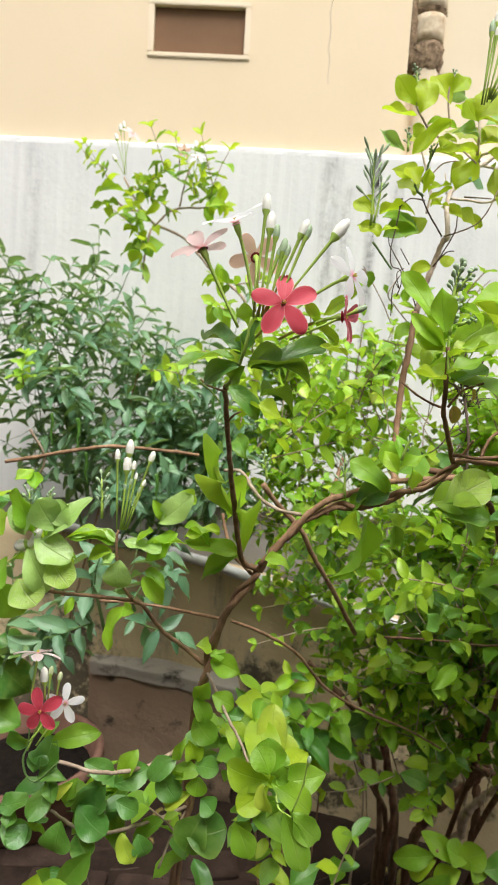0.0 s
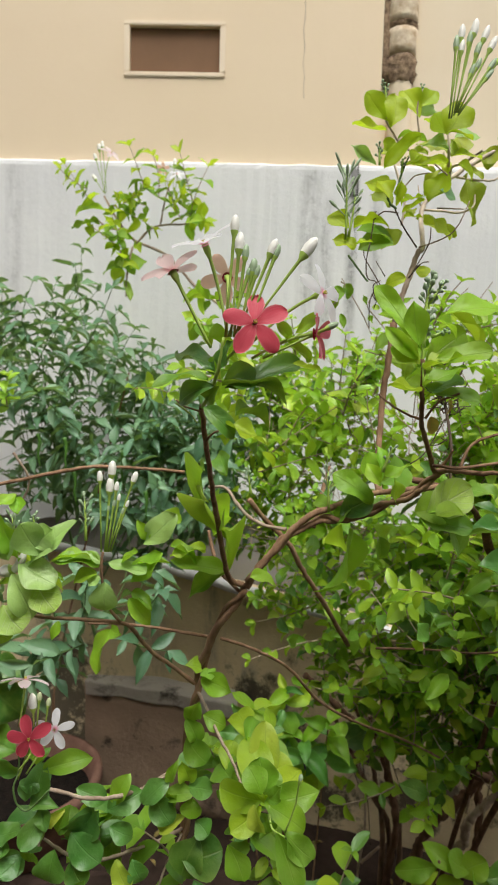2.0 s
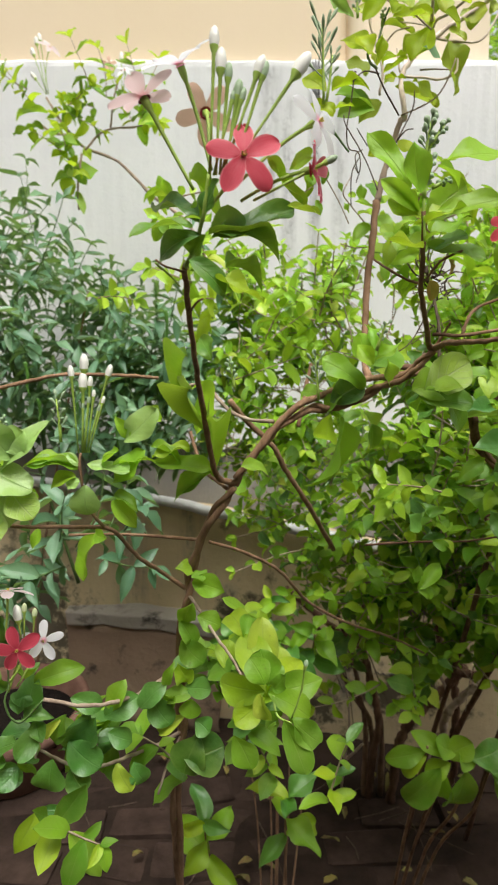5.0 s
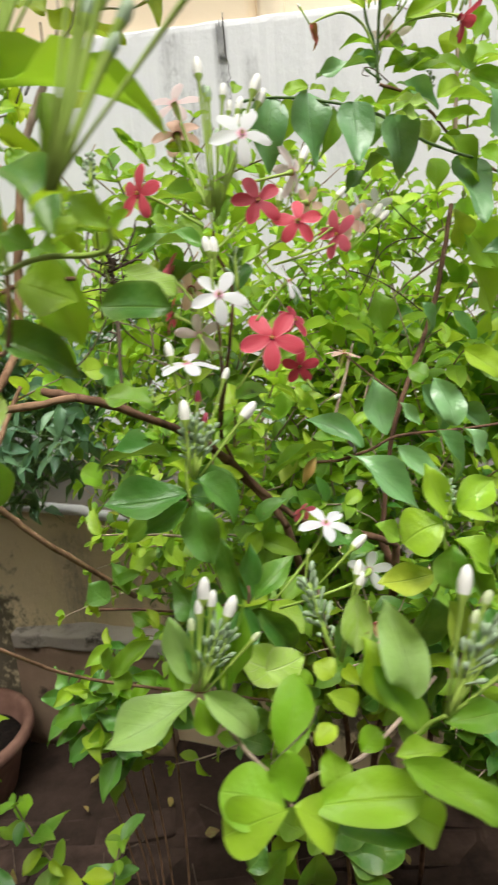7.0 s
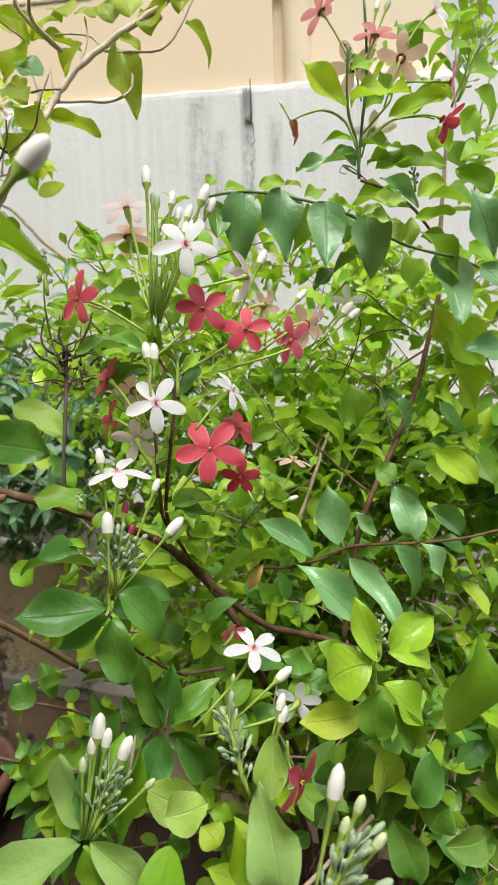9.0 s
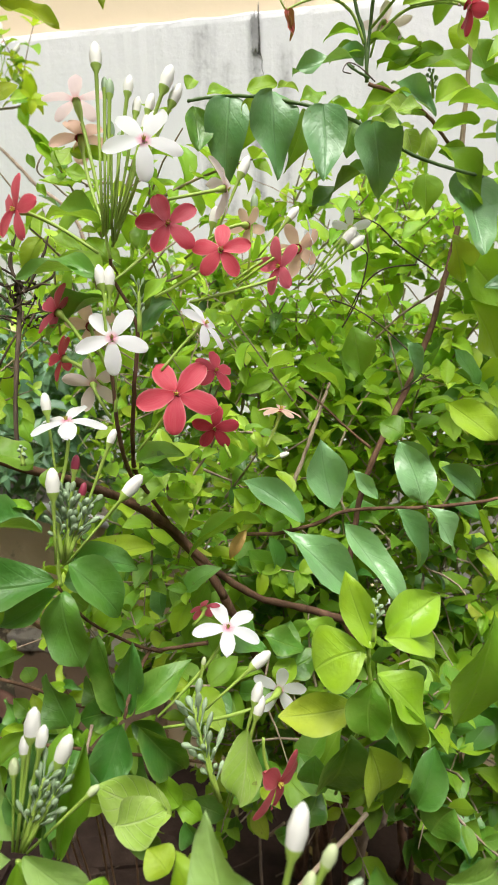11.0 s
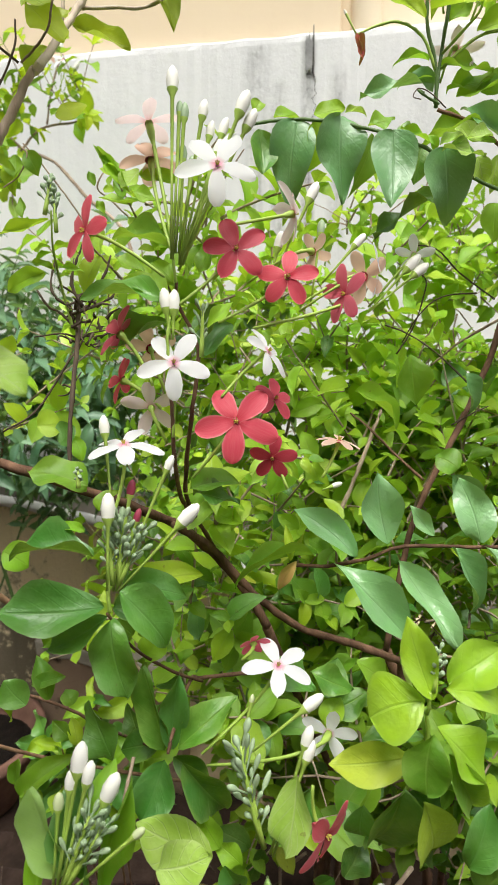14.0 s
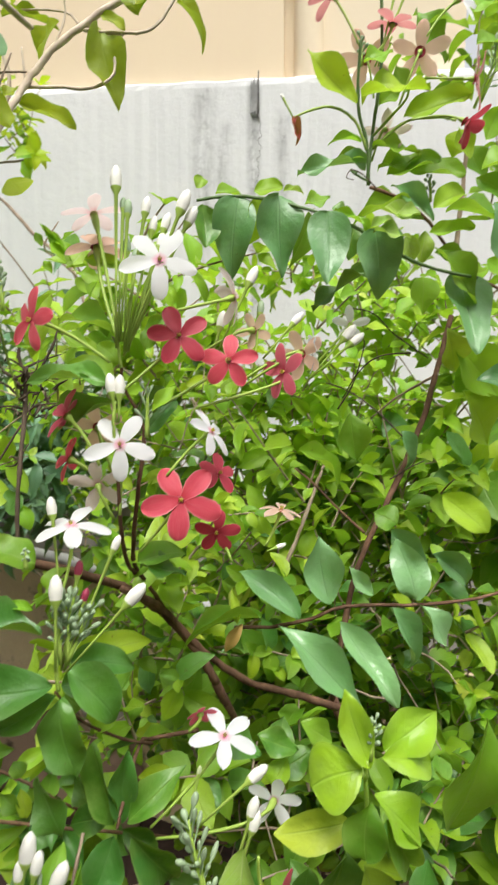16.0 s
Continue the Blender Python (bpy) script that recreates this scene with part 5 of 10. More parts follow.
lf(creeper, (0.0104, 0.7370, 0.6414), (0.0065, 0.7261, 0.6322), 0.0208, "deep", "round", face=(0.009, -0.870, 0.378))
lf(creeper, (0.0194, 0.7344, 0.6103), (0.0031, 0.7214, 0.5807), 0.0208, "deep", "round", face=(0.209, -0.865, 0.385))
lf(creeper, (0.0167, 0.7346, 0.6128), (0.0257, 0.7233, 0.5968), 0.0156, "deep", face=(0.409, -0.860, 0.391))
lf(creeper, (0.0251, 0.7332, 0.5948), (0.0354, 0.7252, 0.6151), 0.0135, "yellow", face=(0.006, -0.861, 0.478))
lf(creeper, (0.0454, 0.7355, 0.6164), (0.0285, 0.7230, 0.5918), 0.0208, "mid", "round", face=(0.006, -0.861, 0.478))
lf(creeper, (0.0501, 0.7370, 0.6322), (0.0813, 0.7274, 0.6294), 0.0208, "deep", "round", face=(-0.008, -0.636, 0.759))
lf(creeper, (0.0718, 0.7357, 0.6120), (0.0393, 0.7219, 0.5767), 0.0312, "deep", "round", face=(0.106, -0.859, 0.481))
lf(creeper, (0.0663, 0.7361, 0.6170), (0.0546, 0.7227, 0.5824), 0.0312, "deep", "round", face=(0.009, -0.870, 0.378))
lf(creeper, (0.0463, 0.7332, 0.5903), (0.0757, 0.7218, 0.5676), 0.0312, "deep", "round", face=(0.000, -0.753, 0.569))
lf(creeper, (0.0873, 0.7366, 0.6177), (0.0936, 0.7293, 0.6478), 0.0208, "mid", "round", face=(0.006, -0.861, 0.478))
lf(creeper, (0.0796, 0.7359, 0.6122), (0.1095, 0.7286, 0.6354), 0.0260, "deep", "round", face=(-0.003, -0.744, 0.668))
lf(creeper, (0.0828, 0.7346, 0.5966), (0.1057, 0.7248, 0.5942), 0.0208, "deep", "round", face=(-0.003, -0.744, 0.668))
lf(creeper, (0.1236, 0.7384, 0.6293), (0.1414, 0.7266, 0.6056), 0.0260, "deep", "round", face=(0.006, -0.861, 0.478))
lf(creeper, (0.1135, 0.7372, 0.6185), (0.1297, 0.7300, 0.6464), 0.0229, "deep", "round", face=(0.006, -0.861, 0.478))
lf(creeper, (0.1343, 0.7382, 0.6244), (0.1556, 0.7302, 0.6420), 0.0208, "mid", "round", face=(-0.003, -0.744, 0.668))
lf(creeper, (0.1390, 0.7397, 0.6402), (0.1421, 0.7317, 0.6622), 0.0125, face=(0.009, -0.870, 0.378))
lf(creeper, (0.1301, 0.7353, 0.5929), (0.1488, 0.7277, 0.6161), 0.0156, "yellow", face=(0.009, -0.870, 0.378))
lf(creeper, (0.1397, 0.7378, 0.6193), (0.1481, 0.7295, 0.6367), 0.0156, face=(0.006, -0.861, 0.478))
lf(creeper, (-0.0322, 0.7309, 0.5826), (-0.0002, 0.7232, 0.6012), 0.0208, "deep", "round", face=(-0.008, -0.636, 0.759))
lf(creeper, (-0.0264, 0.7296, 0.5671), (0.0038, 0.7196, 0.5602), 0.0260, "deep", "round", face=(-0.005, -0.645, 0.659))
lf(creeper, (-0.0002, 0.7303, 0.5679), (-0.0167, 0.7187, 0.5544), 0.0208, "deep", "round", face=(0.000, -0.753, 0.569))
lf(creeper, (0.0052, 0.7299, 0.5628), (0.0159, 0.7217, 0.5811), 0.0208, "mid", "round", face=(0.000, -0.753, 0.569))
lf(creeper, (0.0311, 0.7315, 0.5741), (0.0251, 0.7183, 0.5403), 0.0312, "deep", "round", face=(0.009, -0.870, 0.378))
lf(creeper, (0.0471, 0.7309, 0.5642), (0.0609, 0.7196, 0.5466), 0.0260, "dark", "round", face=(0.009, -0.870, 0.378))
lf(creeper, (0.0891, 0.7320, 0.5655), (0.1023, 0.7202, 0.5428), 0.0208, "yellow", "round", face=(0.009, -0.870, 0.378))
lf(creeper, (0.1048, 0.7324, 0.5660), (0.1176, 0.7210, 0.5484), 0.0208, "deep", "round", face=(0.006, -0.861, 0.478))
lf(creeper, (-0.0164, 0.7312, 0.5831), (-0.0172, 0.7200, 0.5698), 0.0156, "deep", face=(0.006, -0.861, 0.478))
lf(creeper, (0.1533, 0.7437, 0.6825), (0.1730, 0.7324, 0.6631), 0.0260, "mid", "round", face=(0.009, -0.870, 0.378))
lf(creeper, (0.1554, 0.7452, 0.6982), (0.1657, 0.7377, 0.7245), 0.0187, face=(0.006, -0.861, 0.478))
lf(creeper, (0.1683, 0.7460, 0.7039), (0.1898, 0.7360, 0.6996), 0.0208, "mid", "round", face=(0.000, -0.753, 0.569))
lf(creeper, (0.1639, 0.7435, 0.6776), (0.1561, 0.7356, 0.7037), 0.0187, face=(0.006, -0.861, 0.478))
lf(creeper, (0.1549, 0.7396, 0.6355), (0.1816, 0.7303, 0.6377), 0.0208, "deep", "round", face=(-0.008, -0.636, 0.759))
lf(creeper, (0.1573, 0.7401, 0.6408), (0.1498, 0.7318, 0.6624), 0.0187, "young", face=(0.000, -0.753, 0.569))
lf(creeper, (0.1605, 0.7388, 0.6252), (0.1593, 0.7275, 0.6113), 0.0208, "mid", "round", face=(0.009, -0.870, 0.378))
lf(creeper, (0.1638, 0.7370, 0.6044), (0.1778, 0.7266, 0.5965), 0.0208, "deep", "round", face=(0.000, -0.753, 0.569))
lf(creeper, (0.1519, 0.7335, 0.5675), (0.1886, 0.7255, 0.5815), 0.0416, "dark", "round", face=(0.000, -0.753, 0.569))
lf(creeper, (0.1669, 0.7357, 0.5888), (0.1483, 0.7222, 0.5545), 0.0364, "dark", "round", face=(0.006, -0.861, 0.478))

# the tuft low on the creeper
lf(creeper, (0.2281, 0.6832, 0.6605), (0.2101, 0.7170, 0.7064), 0.0319, "mid", "round", face=(0.008, -0.866, 0.428))
lf(creeper, (0.2287, 0.6926, 0.6537), (0.2283, 0.7372, 0.7034), 0.0278, "yellow", "round", face=(0.009, -0.870, 0.378))
lf(creeper, (0.2262, 0.6554, 0.6876), (0.2208, 0.6578, 0.7161), 0.0266, "mid", "round", face=(0.010, -0.920, 0.383))
lf(creeper, (0.2241, 0.6550, 0.6831), (0.1850, 0.6544, 0.6863), 0.0284, "mid", "round", face=(-0.189, -0.925, 0.376))
lf(creeper, (0.2201, 0.6643, 0.6762), (0.1835, 0.6819, 0.6568), 0.0184, "yellow", "round", face=(-0.194, -0.866, 0.471))
lf(creeper, (0.2270, 0.6643, 0.6742), (0.2623, 0.6776, 0.7029), 0.0320, "mid", face=(0.206, -0.856, 0.484))
lf(creeper, (0.2264, 0.6548, 0.6810), (0.2735, 0.6568, 0.6913), 0.0266, "mid", face=(0.206, -0.856, 0.484))
lf(creeper, (0.2258, 0.6454, 0.6878), (0.2642, 0.6350, 0.6747), 0.0232, "mid", "round", face=(0.200, -0.748, 0.575))
lf(creeper, (0.2326, 0.6450, 0.6815), (0.2636, 0.6438, 0.6609), 0.0174, "mid", "round", face=(0.200, -0.748, 0.575))
lf(creeper, (0.2421, 0.6249, 0.6792), (0.2657, 0.6234, 0.6571), 0.0208, "mid", "round", face=(0.206, -0.856, 0.484))
lf(creeper, (0.2359, 0.6247, 0.6790), (0.2497, 0.6214, 0.6380), 0.0208, "mid", "round", face=(0.009, -0.870, 0.378))
lf(creeper, (0.2181, 0.6167, 0.7060), (0.2215, 0.6047, 0.6833), 0.0145, "yellow", face=(-0.183, -0.942, 0.177))
lf(creeper, (0.2243, 0.6546, 0.6787), (0.2006, 0.6522, 0.6581), 0.0221, "mid", "round", face=(-0.194, -0.866, 0.471))
lf(creeper, (0.2366, 0.7020, 0.6447), (0.2421, 0.7350, 0.6756), 0.0301, "mid", "round", face=(0.006, -0.861, 0.478))
lf(creeper, (0.2266, 0.6653, 0.6854), (0.2327, 0.6670, 0.7036), 0.0226, "mid", "round", face=(0.109, -0.868, 0.381))
lf(creeper, (0.2234, 0.6459, 0.6942), (0.2140, 0.6476, 0.7155), 0.0217, "mid", "round", face=(-0.091, -0.872, 0.375))
lf(creeper, (0.1987, 0.6325, 0.6620), (0.2123, 0.6305, 0.6370), 0.0212, "mid", "round", face=(0.009, -0.870, 0.378))
lf(creeper, (0.2075, 0.6616, 0.6488), (0.1931, 0.6817, 0.6524), 0.0231, "mid", "round", face=(0.006, -0.861, 0.478))
lf(creeper, (0.2107, 0.7256, 0.6907), (0.2179, 0.7476, 0.7107), 0.0175, face=(0.009, -0.870, 0.378))
lf(creeper, (0.2113, 0.7642, 0.6729), (0.1934, 0.8151, 0.6848), 0.0283, "mid", "round", face=(-0.094, -0.864, 0.475))
lf(creeper, (0.1967, 0.7222, 0.6549), (0.1802, 0.7426, 0.6624), 0.0309, "mid", "round", face=(0.006, -0.861, 0.478))
lf(creeper, (0.1912, 0.7324, 0.6586), (0.1980, 0.7539, 0.6729), 0.0210, "mid", "round", face=(0.006, -0.861, 0.478))
lf(creeper, (0.2294, 0.6362, 0.6968), (0.2368, 0.6277, 0.7122), 0.0126, "mid", face=(0.006, -0.861, 0.478))
lf(creeper, (0.2258, 0.6346, 0.6798), (0.2326, 0.6337, 0.6673), 0.0170, "mid", "round", face=(0.006, -0.861, 0.478))
stem(creeper, [(0.242, 0.625, 0.679), (0.249, 0.622, 0.704), (0.251, 0.619, 0.727)], 0.0008, 0.0006, STALK, "flower_stem")
bud(creeper, (0.2510, 0.6188, 0.7212), (0.2523, 0.6195, 0.7294), 0.0020, col=STALK_GREY, tail=0.25)
stem(creeper, [(0.230, 0.645, 0.686), (0.232, 0.634, 0.676), (0.242, 0.625, 0.675)], 0.0011, 0.0008, STALK, "flower_stem")

# mid stem sprays and the hanging leaf
lf(creeper, (0.3012, 0.7648, 0.8831), (0.3066, 0.7578, 0.8033), 0.0294, "young", "long", face=(0.711, -0.671, 0.184))
lf(creeper, (0.2965, 0.7848, 0.8837), (0.2899, 0.8006, 0.8372), 0.0243, "young", "round", face=(-0.485, -0.850, 0.159))
lf(creeper, (0.3197, 0.7476, 0.9111), (0.2843, 0.7494, 0.9402), 0.0253, "mid", "round", face=(0.006, -0.861, 0.478))
lf(creeper, (0.3245, 0.7391, 0.9280), (0.3131, 0.7514, 0.9563), 0.0251, "mid", "round", face=(0.209, -0.865, 0.385))
lf(creeper, (0.3244, 0.7393, 0.9305), (0.3645, 0.7721, 0.9505), 0.0317, "mid", "round", face=(0.106, -0.859, 0.481))
lf(creeper, (0.3221, 0.7294, 0.9320), (0.3093, 0.7308, 0.9511), 0.0166, "young", face=(-0.191, -0.875, 0.372))
lf(creeper, (0.3242, 0.7400, 0.9379), (0.3256, 0.7429, 0.9702), 0.0139, "young", face=(0.613, -0.773, 0.189))
lf(creeper, (0.3222, 0.7197, 0.9360), (0.3455, 0.7218, 0.9535), 0.0115, "young", face=(-0.014, -0.527, 0.850))
lf(creeper, (0.3400, 0.7380, 0.9112), (0.3342, 0.7400, 0.9358), 0.0169, face=(0.412, -0.869, 0.291))
lf(creeper, (0.2913, 0.7558, 0.8980), (0.3218, 0.7577, 0.9118), 0.0289, "dark", "round", face=(-0.003, -0.744, 0.668))
lf(creeper, (0.2822, 0.7662, 0.9034), (0.2675, 0.7862, 0.9071), 0.0192, face=(0.006, -0.861, 0.478))
lf(creeper, (0.3014, 0.7565, 0.9034), (0.2812, 0.7551, 0.8925), 0.0186, face=(-0.014, -0.527, 0.850))
lf(creeper, (0.3303, 0.7648, 0.8762), (0.3392, 0.7624, 0.8478), 0.0178, face=(0.412, -0.869, 0.291))
lf(creeper, (0.3432, 0.6881, 0.9143), (0.3744, 0.6899, 0.9266), 0.0316, "mid", "round", face=(0.002, -0.803, 0.573))
lf(creeper, (0.3524, 0.6879, 0.9101), (0.3930, 0.7107, 0.9305), 0.0323, "under", "round", face=(0.006, -0.861, 0.478))
lf(creeper, (0.3479, 0.6878, 0.9100), (0.3890, 0.6876, 0.8978), 0.0226, "mid", "round", face=(0.191, -0.631, 0.765))
lf(creeper, (0.3581, 0.6784, 0.9147), (0.3798, 0.6799, 0.9264), 0.0221, "young", "round", face=(-0.014, -0.527, 0.850))
lf(creeper, (0.3706, 0.6880, 0.9062), (0.3986, 0.6863, 0.8801), 0.0271, "mid", "round", face=(0.106, -0.859, 0.481))
lf(creeper, (0.3247, 0.7656, 0.8865), (0.3541, 0.7936, 0.8558), 0.0269, "mid", "round", face=(0.006, -0.861, 0.478))
lf(creeper, (0.3272, 0.6280, 1.0332), (0.3072, 0.6291, 1.0500), 0.0194, "mid", "round", face=(-0.387, -0.889, 0.266))
lf(creeper, (0.3259, 0.6283, 1.0370), (0.2959, 0.6300, 1.0632), 0.0132, "young", face=(-0.492, -0.783, 0.354))
lf(creeper, (0.3238, 0.6190, 1.0460), (0.3182, 0.6216, 1.0761), 0.0182, "young", face=(0.017, -0.937, 0.184))
lf(creeper, (0.3236, 0.6398, 1.0532), (0.2977, 0.6530, 1.0957), 0.0161, "young", "round", face=(-0.489, -0.791, 0.254))
lf(creeper, (0.3290, 0.6263, 1.0139), (0.3013, 0.6156, 1.0131), 0.0123, face=(-0.021, -0.369, 0.936))
lf(creeper, (0.3309, 0.6364, 1.0138), (0.3191, 0.6476, 1.0295), 0.0145, face=(-0.194, -0.866, 0.471))
lf(creeper, (0.3297, 0.6277, 1.0294), (0.3580, 0.6296, 1.0438), 0.0155, face=(0.078, -0.317, 0.935))
lf(creeper, (0.3270, 0.6166, 1.0177), (0.3564, 0.6188, 1.0357), 0.0152, "mid", "round", face=(0.082, -0.421, 0.894))
lf(creeper, (0.3352, 0.6484, 1.0341), (0.3682, 0.6712, 1.0570), 0.0250, "mid", "round", face=(0.003, -0.852, 0.577))
lf(creeper, (0.3348, 0.6365, 1.0139), (0.3625, 0.6375, 1.0188), 0.0199, "dark", "round", face=(-0.014, -0.527, 0.850))
lf(creeper, (0.3327, 0.6368, 1.0178), (0.3711, 0.6362, 1.0012), 0.0199, "mid", "round", face=(0.191, -0.631, 0.765))
lf(creeper, (0.3449, 0.6417, 1.0697), (0.3921, 0.6442, 1.0871), 0.0239, "young", "round", face=(-0.011, -0.582, 0.804))
lf(creeper, (0.3387, 0.6286, 1.0374), (0.3776, 0.6296, 1.0386), 0.0194, "mid", "round", face=(-0.014, -0.527, 0.850))
lf(creeper, (0.3378, 0.6310, 1.0645), (0.3613, 0.6311, 1.0594), 0.0093, "young", face=(-0.019, -0.419, 0.940))
stem(creeper, [(0.330, 0.627, 1.018), (0.329, 0.629, 1.045), (0.332, 0.631, 1.068), (0.333, 0.633, 1.084)], 0.0010, 0.0008, STALK, "flower_stem")
spike(creeper, (0.3292, 0.6291, 1.0449), (0.115, 0.090, 0.989), 0.0236, 14, 31, fat=0.0031)
spike(creeper, (0.3293, 0.6308, 1.0642), (0.099, 0.090, 0.991), 0.0294, 14, 32, fat=0.0031)
spike(creeper, (0.3375, 0.6401, 1.0536), (0.937, 0.051, 0.345), 0.0126, 6, 33, fat=0.0028)
spike(creeper, (0.3316, 0.6319, 1.0759), (0.625, 0.082, 0.776), 0.0179, 8, 34, fat=0.0027)
spike(creeper, (0.2809, 0.7558, 0.9002), (-0.062, 0.087, 0.994), 0.0361, 13, 35)
spike(creeper, (0.2077, 0.7850, 0.9080), (-0.208, 0.082, 0.975), 0.0248, 10, 36, fat=0.0027)
spike(creeper, (0.3205, 0.7104, 0.9446), (0.303, 0.091, 0.949), 0.0225, 6, 37, fat=0.0024)
lf(creeper, (0.3437, 0.6551, 0.9953), (0.3485, 0.6538, 0.9789), 0.0108, "dry", face=(0.316, -0.880, 0.189))
lf(creeper, (0.3536, 0.6465, 1.0083), (0.3580, 0.6457, 0.9983), 0.0049, "dry", face=(0.809, -0.569, 0.178))

# tall slender stem beside it
stem(creeper, [(0.334, 0.788, 0.915), (0.336, 0.820, 0.927), (0.343, 0.853, 0.958), (0.347, 0.866, 0.999), (0.352, 0.870, 1.042), (0.359, 0.880, 1.090)], 0.0033, 0.0037, BARK)
stem(creeper, [(0.359, 0.880, 1.088), (0.366, 0.882, 1.115), (0.375, 0.890, 1.141), (0.388, 0.903, 1.174)], 0.0034, 0.0029, TWIG)
stem(creeper, [(0.388, 0.903, 1.173), (0.393, 0.907, 1.180), (0.400, 0.950, 1.230), (0.420, 0.960, 1.260), (0.452, 0.969, 1.286), (0.486, 0.975, 1.308), (0.520, 0.980, 1.330)], 0.0034, 0.0022, LIT_TWIG)
stem(creeper, [(0.423, 0.921, 1.258), (0.417, 0.891, 1.261), (0.423, 0.861, 1.257), (0.433, 0.841, 1.261)], 0.0019, 0.0011, LIT_TWIG)
stem(creeper, [(0.422, 0.921, 1.258), (0.409, 0.877, 1.267), (0.407, 0.873, 1.289), (0.405, 0.875, 1.306)], 0.0019, 0.0012, LIT_TWIG)
stem(creeper, [(0.385, 0.893, 1.175), (0.400, 0.884, 1.179), (0.415, 0.874, 1.186), (0.423, 0.866, 1.199), (0.431, 0.868, 1.219)], 0.0009, 0.0006, TWIG)
stem(creeper, [(0.369, 0.864, 1.136), (0.380, 0.860, 1.150), (0.389, 0.861, 1.153)], 0.0008, 0.0006, DEAD)
stem(creeper, [(0.375, 0.870, 1.143), (0.391, 0.873, 1.174), (0.393, 0.874, 1.192)], 0.0008, 0.0006, DEAD)
stem(creeper, [(0.383, 0.893, 1.175), (0.364, 0.874, 1.191), (0.353, 0.865, 1.205), (0.351, 0.865, 1.211)], 0.0010, 0.0006, DEAD)
stem(creeper, [(0.355, 0.865, 1.204), (0.338, 0.854, 1.202), (0.327, 0.853, 1.193), (0.330, 0.854, 1.202)], 0.0008, 0.0006, DEAD)
stem(creeper, [(0.329, 0.854, 1.202), (0.325, 0.851, 1.173), (0.321, 0.849, 1.149), (0.323, 0.848, 1.132), (0.332, 0.847, 1.128), (0.334, 0.846, 1.115), (0.332, 0.855, 1.102)], 0.0007, 0.0005, DEAD)
stem(creeper, [(0.346, 0.824, 1.089), (0.339, 0.836, 1.114), (0.330, 0.838, 1.131), (0.318, 0.839, 1.150), (0.316, 0.840, 1.159)], 0.0007, 0.0005, DEAD)
stem(creeper, [(0.341, 0.848, 1.134), (0.331, 0.849, 1.150)], 0.0006, 0.0005, DEAD)
stem(creeper, [(0.334, 0.847, 1.124), (0.328, 0.846, 1.115), (0.327, 0.855, 1.105), (0.329, 0.863, 1.082)], 0.0006, 0.0005, DEAD)
stem(creeper, [(0.334, 0.837, 1.128), (0.327, 0.837, 1.122), (0.332, 0.846, 1.109), (0.326, 0.836, 1.114)], 0.0006, 0.0004, DEAD)
stem(creeper, [(0.405, 0.897, 1.219), (0.417, 0.887, 1.216), (0.432, 0.888, 1.216)], 0.0009, 0.0007, TWIG)
stem(creeper, [(0.363, 0.878, 1.235), (0.374, 0.879, 1.247), (0.388, 0.880, 1.251)], 0.0008, 0.0007, TWIG)
stem(creeper, [(0.353, 0.865, 1.208), (0.346, 0.865, 1.214), (0.343, 0.866, 1.222)], 0.0015, 0.0012, STALK_DARK)
stem(creeper, [(0.302, 0.849, 1.155), (0.313, 0.848, 1.141), (0.323, 0.847, 1.128)], 0.0013, 0.0009, STALK_DARK)
stem(creeper, [(0.352, 0.866, 1.223), (0.358, 0.869, 1.246), (0.365, 0.870, 1.264)], 0.0012, 0.0009, STALK_DARK)
stem(creeper, [(0.349, 0.883, 1.294), (0.355, 0.882, 1.285), (0.370, 0.881, 1.273), (0.388, 0.881, 1.266), (0.410, 0.880, 1.249)], 0.0012, 0.0009, TWIG)
stem(creeper, [(0.379, 0.883, 1.286), (0.375, 0.885, 1.316), (0.377, 0.887, 1.334)], 0.0011, 0.0008, TWIG)
stem(creeper, [(0.349, 0.883, 1.294), (0.342, 0.884, 1.306), (0.344, 0.884, 1.315)], 0.0011, 0.0008, TWIG)
spike(creeper, (0.2987, 0.8506, 1.1718), (0.006, 0.089, 0.996), 0.0724, 20, 41, fat=0.0029)
spike(creeper, (0.3015, 0.8509, 1.1748), (0.203, 0.091, 0.975), 0.0417, 6, 42)
spike(creeper, (0.3340, 0.8687, 1.2544), (-0.034, 0.088, 0.996), 0.0194, 8, 43)
spike(creeper, (0.3416, 0.8853, 1.3267), (-0.127, 0.085, 0.988), 0.0192, 10, 44)
spike(creeper, (0.3771, 0.8867, 1.3337), (0.210, 0.091, 0.974), 0.0123, 6, 45)
spike(creeper, (0.3578, 0.8685, 1.2464), (0.006, 0.089, 0.996), 0.0147, 6, 46, fat=0.0029)
lf(creeper, (0.3012, 0.8517, 1.1835), (0.2803, 0.8531, 1.2047), 0.0231, "lime", "round", face=(0.014, -0.929, 0.283))
lf(creeper, (0.3094, 0.8501, 1.1635), (0.2853, 0.8505, 1.1743), 0.0197, "lime", face=(-0.003, -0.744, 0.668))
lf(creeper, (0.3070, 0.8518, 1.1836), (0.3422, 0.8545, 1.2049), 0.0081, "lime", face=(-0.022, -0.319, 0.931))
lf(creeper, (0.3117, 0.8619, 1.1834), (0.3584, 0.8639, 1.1937), 0.0235, "mid", "round", face=(-0.003, -0.744, 0.668))
lf(creeper, (0.3136, 0.8602, 1.1630), (0.3556, 0.8635, 1.1907), 0.0294, "mid", "round", face=(0.197, -0.739, 0.674))
